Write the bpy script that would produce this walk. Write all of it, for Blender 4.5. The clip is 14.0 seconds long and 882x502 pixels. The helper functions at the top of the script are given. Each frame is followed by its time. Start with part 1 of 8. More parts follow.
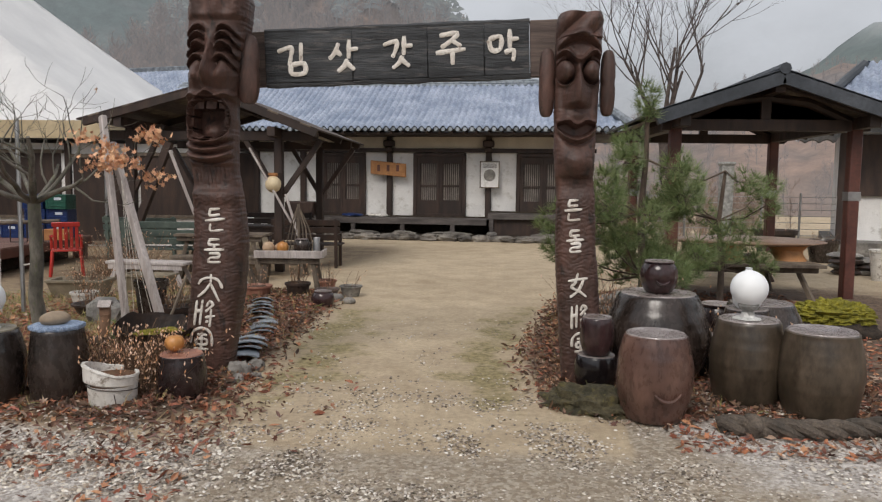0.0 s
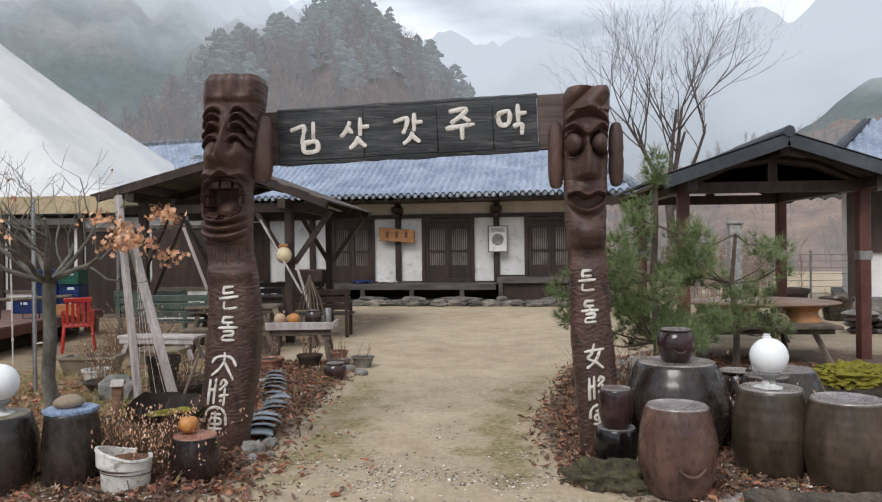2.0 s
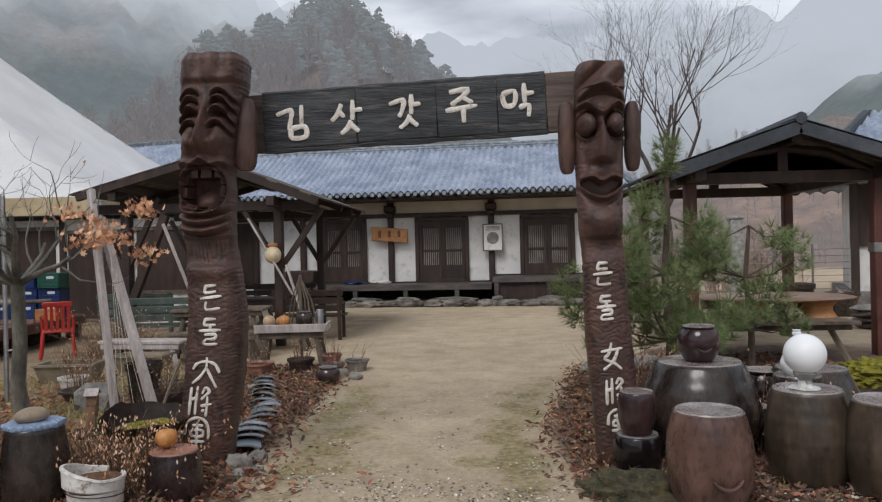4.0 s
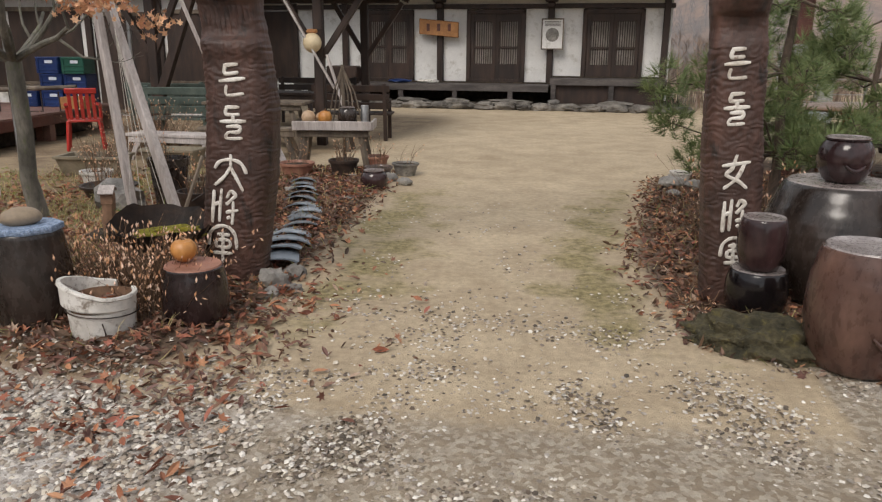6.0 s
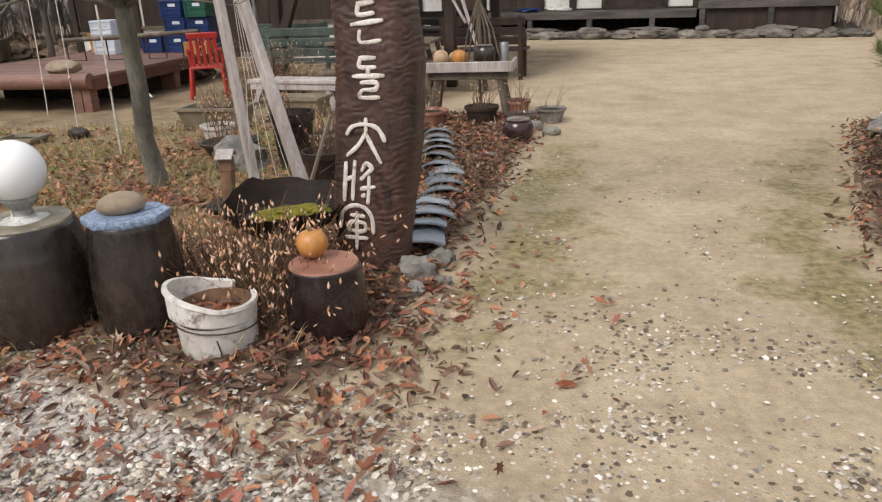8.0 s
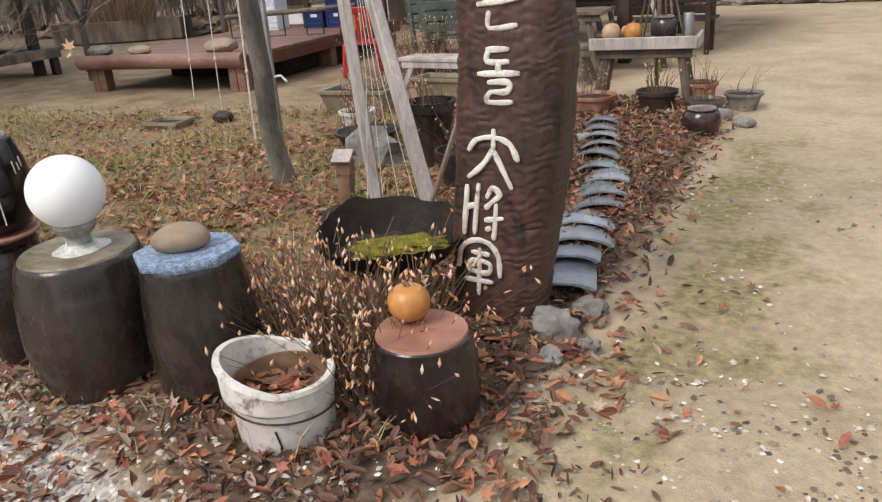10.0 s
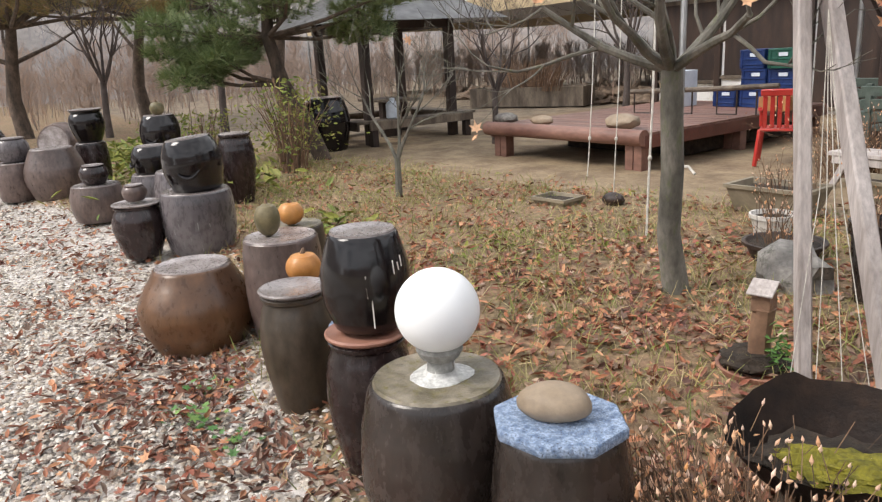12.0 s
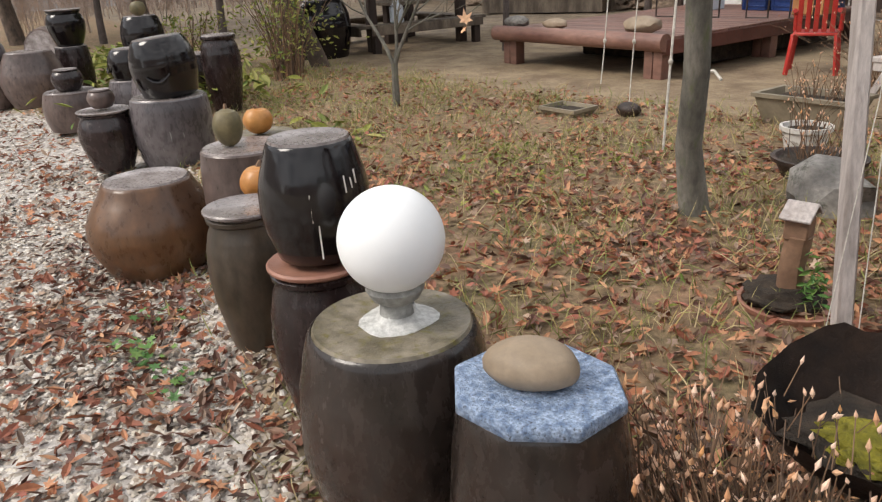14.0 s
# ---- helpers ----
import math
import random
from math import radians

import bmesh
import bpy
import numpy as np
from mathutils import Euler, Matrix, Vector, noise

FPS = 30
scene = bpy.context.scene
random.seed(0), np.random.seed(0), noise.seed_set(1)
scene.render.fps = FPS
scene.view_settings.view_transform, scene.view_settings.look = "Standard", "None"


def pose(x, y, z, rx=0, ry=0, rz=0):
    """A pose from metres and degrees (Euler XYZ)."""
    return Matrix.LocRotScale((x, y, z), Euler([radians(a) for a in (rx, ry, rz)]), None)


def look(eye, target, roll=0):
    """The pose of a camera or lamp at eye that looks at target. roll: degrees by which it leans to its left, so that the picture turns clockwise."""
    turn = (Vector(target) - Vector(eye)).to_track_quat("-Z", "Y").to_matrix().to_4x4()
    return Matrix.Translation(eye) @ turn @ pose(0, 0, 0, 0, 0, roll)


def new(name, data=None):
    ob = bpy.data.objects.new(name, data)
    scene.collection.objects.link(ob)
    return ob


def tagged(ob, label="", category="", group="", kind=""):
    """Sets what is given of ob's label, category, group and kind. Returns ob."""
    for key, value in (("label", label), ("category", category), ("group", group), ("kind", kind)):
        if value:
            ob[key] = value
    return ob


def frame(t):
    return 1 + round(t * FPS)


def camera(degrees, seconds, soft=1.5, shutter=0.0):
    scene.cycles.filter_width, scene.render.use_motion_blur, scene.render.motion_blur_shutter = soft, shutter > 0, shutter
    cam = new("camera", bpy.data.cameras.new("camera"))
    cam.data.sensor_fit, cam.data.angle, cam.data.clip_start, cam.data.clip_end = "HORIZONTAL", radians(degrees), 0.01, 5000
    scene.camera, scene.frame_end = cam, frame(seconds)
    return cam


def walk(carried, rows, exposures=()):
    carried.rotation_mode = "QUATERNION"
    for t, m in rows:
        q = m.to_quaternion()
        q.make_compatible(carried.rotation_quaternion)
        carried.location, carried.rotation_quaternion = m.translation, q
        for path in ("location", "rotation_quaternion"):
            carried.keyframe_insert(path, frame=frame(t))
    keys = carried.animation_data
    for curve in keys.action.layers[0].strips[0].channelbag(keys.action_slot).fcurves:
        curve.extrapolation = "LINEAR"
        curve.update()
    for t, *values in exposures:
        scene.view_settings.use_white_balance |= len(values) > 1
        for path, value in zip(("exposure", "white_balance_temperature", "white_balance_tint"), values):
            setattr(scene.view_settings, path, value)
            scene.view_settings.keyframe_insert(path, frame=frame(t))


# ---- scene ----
cam = camera(61.6, 14.0, soft=1.25)
PATH = [
    (0, (0.229, 0.75, 1.582), (0.104, 2.738, 1.406), 0.7),
    (0.5, (0.218, 0.755, 1.523), (0.057, 2.722, 1.2), 0.3),
    (1, (0.204, 0.728, 1.596), (0.024, 2.709, 1.381), -0.3),
    (1.5, (0.209, 0.738, 1.657), (0.037, 2.729, 1.585), -0.9),
    (2, (0.185, 0.752, 1.667), (0.038, 2.747, 1.659), -0.6),
    (2.2, (0.18, 0.761, 1.672), (0.043, 2.756, 1.682), -0.9),
    (4.3, (0.011, 1.397, 1.598), (-0.108, 3.394, 1.585), -1.4),
    (4.5, (-0.053, 1.505, 1.61), (-0.169, 3.501, 1.576), -1.5),
    (5, (-0.152, 1.74, 1.601), (-0.286, 3.73, 1.45), -1.2),
    (5.5, (-0.166, 2.058, 1.531), (-0.341, 4.021, 1.191), -0.4),
    (6, (-0.198, 2.277, 1.457), (-0.429, 4.194, 0.936), 0.4),
    (6.5, (-0.347, 2.495, 1.445), (-0.645, 4.372, 0.823), 0.4),
    (7, (-0.465, 2.663, 1.465), (-0.858, 4.512, 0.81), -0.4),
    (7.2, (-0.497, 2.772, 1.458), (-0.933, 4.607, 0.793), -0.8),
    (9.3, (-0.821, 3.852, 1.455), (-1.51, 5.585, 0.733), -4.3),
    (9.5, (-0.807, 3.958, 1.463), (-1.553, 5.662, 0.728), -4.6),
    (10, (-0.851, 4.111, 1.442), (-1.781, 5.721, 0.704), -4.4),
    (10.5, (-1.054, 4.226, 1.424), (-2.206, 5.696, 0.708), -4.5),
    (11, (-1.255, 4.308, 1.461), (-2.617, 5.611, 0.793), -4.3),
    (11.5, (-1.387, 4.419, 1.47), (-2.918, 5.564, 0.883), -4.0),
    (12, (-1.443, 4.579, 1.517), (-3.091, 5.589, 1.002), -3.3),
    (12.5, (-1.469, 4.695, 1.522), (-3.161, 5.641, 1.031), -2.6),
    (13, (-1.624, 4.795, 1.485), (-3.321, 5.71, 0.954), -2.0),
    (13.5, (-1.758, 4.905, 1.424), (-3.434, 5.801, 0.8), -2.5),
    (14, (-1.774, 4.949, 1.378), (-3.387, 5.879, 0.648), -3.3),
]
walk(cam, [(t, look(eye, target, roll)) for t, eye, target, roll in PATH],
     exposures=[(0.0, 0.15, 6700, 12), (0.5, 0.45, 6700, 12), (1.5, 0.32, 6400, 11), (2.0, 0.3, 6300, 11), (4.5, -0.05, 6400, 12), (5.0, 0.0, 6700, 12), (7.0, 0.45, 6800, 12), (9.5, 0.58, 6750, 12), (11.0, 0.93, 6650, 12), (11.5, 1.06, 6680, 12), (12.0, 0.94, 6700, 12), (12.7, 0.76, 6700, 12), (13.3, 0.68, 6750, 12), (14.0, 0.68, 6850, 12)])

# ---- world and sun: a bright overcast sky ----
world = bpy.data.worlds.new("world")
scene.world = world
world.use_nodes = True
wn, wl = world.node_tree.nodes, world.node_tree.links
bg = wn["Background"]
sky = wn.new("ShaderNodeTexSky")
sky.sky_type = "NISHITA"
sky.sun_disc = False
sky.sun_elevation = radians(42)
sky.sun_rotation = radians(200)
wco = wn.new("ShaderNodeTexCoord")
wmap = wn.new("ShaderNodeMapping")
wmap.inputs["Scale"].default_value = (1.4, 1.4, 5.0)
wno = wn.new("ShaderNodeTexNoise")
wno.inputs["Scale"].default_value = 2.2
wno.inputs["Detail"].default_value = 5
wramp = wn.new("ShaderNodeValToRGB")
wramp.color_ramp.elements[0].position = 0.36
wramp.color_ramp.elements[0].color = (3.7, 3.95, 4.25, 1)
wramp.color_ramp.elements[1].position = 0.62
wramp.color_ramp.elements[1].color = (7.6, 7.8, 8.1, 1)
wmix = wn.new("ShaderNodeMix")
wmix.data_type = "RGBA"
wmix.inputs[0].default_value = 0.88
wl.new(wco.outputs["Generated"], wmap.inputs["Vector"])
wl.new(wmap.outputs["Vector"], wno.inputs["Vector"])
wl.new(wno.outputs["Fac"], wramp.inputs["Fac"])
wl.new(sky.outputs["Color"], wmix.inputs[6])
wl.new(wramp.outputs["Color"], wmix.inputs[7])
wl.new(wmix.outputs[2], bg.inputs["Color"])
bg.inputs["Strength"].default_value = 0.12
sun = new("sun", bpy.data.lights.new("sun", "SUN"))
sun.data.energy = 1.5
sun.data.angle = radians(25)
sun.data.color = (1.0, 0.96, 0.9)
sun.matrix_world = look((-6, -16, 18), (0, 0, 0))

# ---- materials ----
def surf(name, c1, c2, scale=3.0, rough=0.7, bump=0.3, fine=40.0, metallic=0.0, stretch=(1, 1, 1), contrast=0.25, spread=0.0, coat=0.0, dirt=None, bump_dist=0.01):
    """A surface with two scales of variation: stains between c1 and c2, fine grain in value, and a relief."""
    m = bpy.data.materials.new(name)
    m.use_nodes = True
    n, l = m.node_tree.nodes, m.node_tree.links
    b = n["Principled BSDF"]
    co = n.new("ShaderNodeTexCoord")
    mp = n.new("ShaderNodeMapping")
    mp.inputs["Scale"].default_value = stretch
    l.new(co.outputs["Object"], mp.inputs["Vector"])
    big = n.new("ShaderNodeTexNoise")
    big.inputs["Scale"].default_value = scale
    big.inputs["Detail"].default_value = 4
    small = n.new("ShaderNodeTexNoise")
    small.inputs["Scale"].default_value = fine
    small.inputs["Detail"].default_value = 6
    small.inputs["Roughness"].default_value = 0.65
    for x in (big, small):
        l.new(mp.outputs["Vector"], x.inputs["Vector"])
    ramp = n.new("ShaderNodeValToRGB")
    ramp.color_ramp.elements[0].position, ramp.color_ramp.elements[1].position = 0.35, 0.68
    ramp.color_ramp.elements[0].color, ramp.color_ramp.elements[1].color = (*c1, 1), (*c2, 1)
    l.new(big.outputs["Fac"], ramp.inputs["Fac"])
    val = n.new("ShaderNodeMapRange")
    val.inputs["From Min"].default_value, val.inputs["From Max"].default_value = 0.3, 0.7
    val.inputs["To Min"].default_value, val.inputs["To Max"].default_value = 1 - contrast, 1 + contrast
    l.new(small.outputs["Fac"], val.inputs["Value"])
    hsv = n.new("ShaderNodeHueSaturation")
    l.new(ramp.outputs["Color"], hsv.inputs["Color"])
    last = val.outputs["Result"]
    if spread:
        info = n.new("ShaderNodeObjectInfo")
        r = n.new("ShaderNodeMapRange")
        r.inputs["To Min"].default_value, r.inputs["To Max"].default_value = 1 - spread, 1 + spread
        l.new(info.outputs["Random"], r.inputs["Value"])
        mul = n.new("ShaderNodeMath")
        mul.operation = "MULTIPLY"
        l.new(last, mul.inputs[0])
        l.new(r.outputs["Result"], mul.inputs[1])
        last = mul.outputs["Value"]
    l.new(last, hsv.inputs["Value"])
    out = hsv.outputs["Color"]
    if dirt:
        dn = n.new("ShaderNodeTexNoise")
        dn.inputs["Scale"].default_value = scale * 2.3
        dn.inputs["Detail"].default_value = 8
        dn.inputs["Roughness"].default_value = 0.7
        l.new(mp.outputs["Vector"], dn.inputs["Vector"])
        dr = n.new("ShaderNodeMapRange")
        dr.inputs["From Min"].default_value, dr.inputs["From Max"].default_value = 0.54, 0.66
        l.new(dn.outputs["Fac"], dr.inputs["Value"])
        mx = n.new("ShaderNodeMix")
        mx.data_type = "RGBA"
        l.new(dr.outputs["Result"], mx.inputs[0])
        l.new(out, mx.inputs[6])
        mx.inputs[7].default_value = (*dirt, 1)
        out = mx.outputs[2]
    l.new(out, b.inputs["Base Color"])
    rr = n.new("ShaderNodeMapRange")
    rr.inputs["From Min"].default_value, rr.inputs["From Max"].default_value = 0.3, 0.7
    rr.inputs["To Min"].default_value, rr.inputs["To Max"].default_value = max(0.03, rough - 0.12), min(1, rough + 0.12)
    l.new(small.outputs["Fac"], rr.inputs["Value"])
    l.new(rr.outputs["Result"], b.inputs["Roughness"])
    b.inputs["Metallic"].default_value = metallic
    b.inputs["Coat Weight"].default_value = coat
    b.inputs["Coat Roughness"].default_value = 0.12
    if bump:
        bp = n.new("ShaderNodeBump")
        bp.inputs["Strength"].default_value = bump
        bp.inputs["Distance"].default_value = bump_dist
        l.new(small.outputs["Fac"], bp.inputs["Height"])
        l.new(bp.outputs["Normal"], b.inputs["Normal"])
    return m


def mixed(name, colours, rough=0.8, island=True, translucent=0.0):
    """A many-coloured material for scattered pieces: each island takes its own colour."""
    m = bpy.data.materials.new(name)
    m.use_nodes = True
    n, l = m.node_tree.nodes, m.node_tree.links
    b = n["Principled BSDF"]
    src = n.new("ShaderNodeNewGeometry")
    ramp = n.new("ShaderNodeValToRGB")
    ramp.color_ramp.interpolation = "LINEAR"
    e = ramp.color_ramp.elements
    while len(e) < len(colours):
        e.new(0.5)
    for i, c in enumerate(colours):
        e[i].position = i / (len(colours) - 1)
        e[i].color = (*c, 1)
    l.new(src.outputs["Random Per Island"], ramp.inputs["Fac"])
    no = n.new("ShaderNodeTexNoise")
    no.inputs["Scale"].default_value = 60
    co = n.new("ShaderNodeTexCoord")
    l.new(co.outputs["Object"], no.inputs["Vector"])
    val = n.new("ShaderNodeMapRange")
    val.inputs["To Min"].default_value, val.inputs["To Max"].default_value = 0.6, 1.4
    l.new(no.outputs["Fac"], val.inputs["Value"])
    hsv = n.new("ShaderNodeHueSaturation")
    l.new(ramp.outputs["Color"], hsv.inputs["Color"])
    l.new(val.outputs["Result"], hsv.inputs["Value"])
    l.new(hsv.outputs["Color"], b.inputs["Base Color"])
    b.inputs["Roughness"].default_value = rough
    return m


M = {}
M["totem_wood"] = surf("carved_wood", (0.05, 0.026, 0.02), (0.1, 0.05, 0.038), 5, 0.55, 0.7, 26, stretch=(1, 1, 0.35), contrast=0.35, dirt=(0.02, 0.014, 0.012), bump_dist=0.012)
M["letter_white"] = surf("worn_white_paint", (0.55, 0.5, 0.44), (0.8, 0.77, 0.72), 9, 0.8, 0.3, 60, contrast=0.15, dirt=(0.3, 0.24, 0.2))
M["sign_dark"] = surf("charred_board", (0.022, 0.024, 0.027), (0.07, 0.075, 0.08), 4, 0.75, 0.9, 22, stretch=(0.35, 1, 3.0), contrast=0.55, dirt=(0.13, 0.12, 0.115), bump_dist=0.02)
M["sign_end"] = surf("weathered_plank", (0.07, 0.05, 0.045), (0.16, 0.12, 0.1), 3, 0.8, 0.6, 18, stretch=(0.3, 1, 3), contrast=0.35)
M["old_wood"] = surf("weathered_wood", (0.08, 0.06, 0.045), (0.2, 0.16, 0.12), 3, 0.75, 0.5, 22, stretch=(2, 2, 0.5), contrast=0.3, spread=0.25)
M["dark_wood"] = surf("dark_stained_wood", (0.022, 0.013, 0.010), (0.05, 0.028, 0.02), 3, 0.6, 0.4, 22, stretch=(2, 2, 0.5), contrast=0.3, spread=0.2)
M["red_wood"] = surf("red_brown_wood", (0.09, 0.03, 0.022), (0.15, 0.055, 0.04), 3, 0.55, 0.35, 22, contrast=0.25, spread=0.15)
M["deck_wood"] = surf("worn_deck_boards", (0.12, 0.055, 0.042), (0.24, 0.13, 0.1), 2, 0.5, 0.4, 18, stretch=(0.5, 3, 1), contrast=0.25, spread=0.15)
M["pale_wood"] = surf("bleached_pole_wood", (0.33, 0.29, 0.27), (0.55, 0.5, 0.48), 4, 0.75, 0.5, 30, stretch=(2, 2, 0.3), contrast=0.25)
M["orange_wood"] = surf("orange_plaque_wood", (0.32, 0.14, 0.05), (0.46, 0.22, 0.08), 4, 0.6, 0.3, 25, contrast=0.2)
M["table_wood"] = surf("oiled_table_wood", (0.18, 0.1, 0.06), (0.34, 0.22, 0.15), 2, 0.35, 0.3, 20, stretch=(1, 3, 1), contrast=0.2)
M["plaster"] = surf("white_plaster", (0.66, 0.65, 0.63), (0.82, 0.81, 0.79), 1.2, 0.9, 0.2, 30, contrast=0.06, dirt=(0.52, 0.5, 0.46))
M["beige_wall"] = surf("beige_lintel_plaster", (0.5, 0.45, 0.36), (0.62, 0.56, 0.46), 2, 0.9, 0.2, 30, contrast=0.08)
M["porch_wood"] = surf("grey_worn_porch_boards", (0.045, 0.038, 0.036), (0.11, 0.095, 0.088), 3, 0.6, 0.4, 22, stretch=(0.5, 2, 2), contrast=0.3, spread=0.2)
M["foundation_rock"] = surf("weathered_foundation_rock", (0.09, 0.08, 0.07), (0.24, 0.22, 0.19), 4, 0.9, 0.7, 26, contrast=0.35, spread=0.3)
M["paper"] = surf("door_paper", (0.2, 0.18, 0.16), (0.36, 0.33, 0.3), 3, 0.9, 0.1, 30, contrast=0.15)
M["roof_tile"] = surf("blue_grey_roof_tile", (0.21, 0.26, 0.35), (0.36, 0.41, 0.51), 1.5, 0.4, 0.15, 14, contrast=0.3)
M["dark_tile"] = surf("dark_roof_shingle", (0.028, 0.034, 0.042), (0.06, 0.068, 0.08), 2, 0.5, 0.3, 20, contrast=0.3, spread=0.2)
M["old_tile"] = surf("old_clay_roof_tile", (0.13, 0.15, 0.17), (0.32, 0.36, 0.4), 6, 0.4, 0.4, 40, contrast=0.3, spread=0.35)
M["stone"] = surf("grey_field_stone", (0.14, 0.13, 0.12), (0.33, 0.31, 0.28), 5, 0.85, 0.6, 30, contrast=0.3, spread=0.25, dirt=(0.1, 0.1, 0.08))
M["tan_stone"] = surf("tan_river_stone", (0.24, 0.18, 0.12), (0.36, 0.28, 0.2), 6, 0.6, 0.2, 40, contrast=0.15, spread=0.12)
M["moss_stone"] = surf("mossy_rock", (0.05, 0.045, 0.025), (0.13, 0.11, 0.06), 9, 0.95, 1.0, 45, contrast=0.5, dirt=(0.16, 0.135, 0.05), bump_dist=0.04)
M["tent"] = surf("white_tent_fabric", (0.6, 0.6, 0.6), (0.72, 0.72, 0.71), 0.5, 0.6, 0.1, 8, contrast=0.04)
M["tent_trim"] = surf("tan_tent_valance", (0.42, 0.33, 0.2), (0.56, 0.46, 0.3), 1, 0.8, 0.2, 8, contrast=0.1)
M["globe"] = surf("opal_globe", (0.84, 0.86, 0.87), (0.88, 0.9, 0.91), 2, 0.48, 0.0, 10, contrast=0.02)
M["cream"] = surf("cream_lantern", (0.6, 0.48, 0.3), (0.72, 0.6, 0.4), 6, 0.5, 0.1, 30, contrast=0.1)
M["cement"] = surf("cement", (0.2, 0.2, 0.19), (0.38, 0.38, 0.36), 12, 0.9, 0.6, 60, contrast=0.3)
M["whitecement"] = surf("white_cement", (0.5, 0.5, 0.48), (0.7, 0.7, 0.68), 12, 0.9, 0.8, 60, contrast=0.3)
M["slab"] = surf("blue_speckled_slab", (0.13, 0.2, 0.33), (0.4, 0.5, 0.66), 55, 0.6, 0.8, 160, contrast=0.5, dirt=(0.05, 0.06, 0.08))
M["jar_top"] = surf("bare_clay_jar_base", (0.13, 0.1, 0.09), (0.34, 0.3, 0.29), 6, 0.3, 0.3, 50, contrast=0.2, coat=0.4, spread=0.2)
M["stump_top"] = surf("mossy_wet_top", (0.09, 0.075, 0.04), (0.3, 0.26, 0.2), 11, 0.4, 0.6, 40, contrast=0.3, dirt=(0.15, 0.13, 0.02))
M["clay_lid"] = surf("red_clay_lid", (0.25, 0.11, 0.075), (0.4, 0.2, 0.14), 8, 0.5, 0.2, 50, contrast=0.15)
for key, a, b, r in (("black", (0.004, 0.003, 0.004), (0.012, 0.009, 0.009), 0.1), ("dark", (0.012, 0.007, 0.007), (0.036, 0.021, 0.02), 0.24), ("slate", (0.016, 0.012, 0.01), (0.05, 0.036, 0.03), 0.26),
                     ("grey", (0.07, 0.062, 0.066), (0.17, 0.15, 0.155), 0.3), ("rust", (0.07, 0.036, 0.029), (0.15, 0.082, 0.062), 0.3),
                     ("brown", (0.07, 0.032, 0.015), (0.135, 0.066, 0.03), 0.33), ("umber", (0.08, 0.056, 0.05), (0.16, 0.115, 0.1), 0.36), ("olive", (0.04, 0.03, 0.02), (0.085, 0.062, 0.042), 0.4), ("plum", (0.022, 0.012, 0.013), (0.05, 0.026, 0.026), 0.16)):
    M["jar_" + key] = surf("glazed_onggi_" + key, a, b, 4, r, 0.14, 20, stretch=(1.2, 1.2, 0.6), contrast=0.36, coat=0.2, spread=0.12, bump_dist=0.006)
    M["jar_" + key].node_tree.nodes["Principled BSDF"].inputs["Specular IOR Level"].default_value = 0.42
M["pot_brown"] = surf("brown_clay_pot", (0.16, 0.09, 0.055), (0.27, 0.16, 0.1), 8, 0.7, 0.3, 50, contrast=0.2)
M["gourd"] = surf("orange_gourd", (0.42, 0.17, 0.04), (0.58, 0.28, 0.085), 8, 0.4, 0.1, 40, contrast=0.12)
M["gourd_pale"] = surf("pale_gourd", (0.42, 0.28, 0.17), (0.6, 0.45, 0.32), 8, 0.5, 0.1, 40, contrast=0.15)
M["gourd_olive"] = surf("olive_gourd", (0.1, 0.085, 0.04), (0.2, 0.16, 0.08), 12, 0.5, 0.2, 40, contrast=0.2)
M["white_plastic"] = surf("scuffed_white_plastic", (0.6, 0.57, 0.52), (0.76, 0.74, 0.7), 6, 0.5, 0.3, 40, contrast=0.1, dirt=(0.24, 0.2, 0.16))
M["soil"] = surf("dark_soil", (0.025, 0.018, 0.012), (0.07, 0.05, 0.035), 12, 0.95, 1.0, 60, contrast=0.4, bump_dist=0.03)
M["moss"] = surf("yellow_moss", (0.16, 0.15, 0.015), (0.34, 0.3, 0.03), 14, 0.95, 1.0, 60, contrast=0.4, bump_dist=0.03)
M["rust"] = surf("rusty_iron", (0.018, 0.013, 0.011), (0.055, 0.032, 0.022), 8, 0.55, 0.5, 40, contrast=0.35)
M["red_plastic"] = surf("red_plastic", (0.42, 0.03, 0.025), (0.5, 0.05, 0.04), 2, 0.35, 0.05, 20, contrast=0.05)
M["blue_plastic"] = surf("blue_plastic_crate", (0.008, 0.024, 0.1), (0.014, 0.04, 0.15), 3, 0.35, 0.05, 20, contrast=0.1, spread=0.2)
M["green_plastic"] = surf("green_plastic_crate", (0.012, 0.07, 0.05), (0.02, 0.1, 0.07), 3, 0.35, 0.05, 20, contrast=0.1, spread=0.2)
M["pale_blue"] = surf("pale_blue_plastic", (0.5, 0.56, 0.64), (0.65, 0.7, 0.76), 3, 0.4, 0.05, 20, contrast=0.08)
M["yellow_plastic"] = surf("yellow_plastic", (0.55, 0.3, 0.03), (0.62, 0.36, 0.05), 3, 0.4, 0.05, 20, contrast=0.08)
M["green_paint"] = surf("worn_green_bench_paint", (0.05, 0.075, 0.065), (0.11, 0.14, 0.12), 4, 0.6, 0.3, 24, contrast=0.25, spread=0.15)
M["planter"] = surf("khaki_plastic_planter", (0.15, 0.125, 0.085), (0.25, 0.21, 0.15), 4, 0.55, 0.2, 30, contrast=0.15, spread=0.2)
M["rope"] = surf("pale_rope", (0.45, 0.42, 0.37), (0.66, 0.63, 0.57), 20, 0.9, 0.6, 120, contrast=0.25)
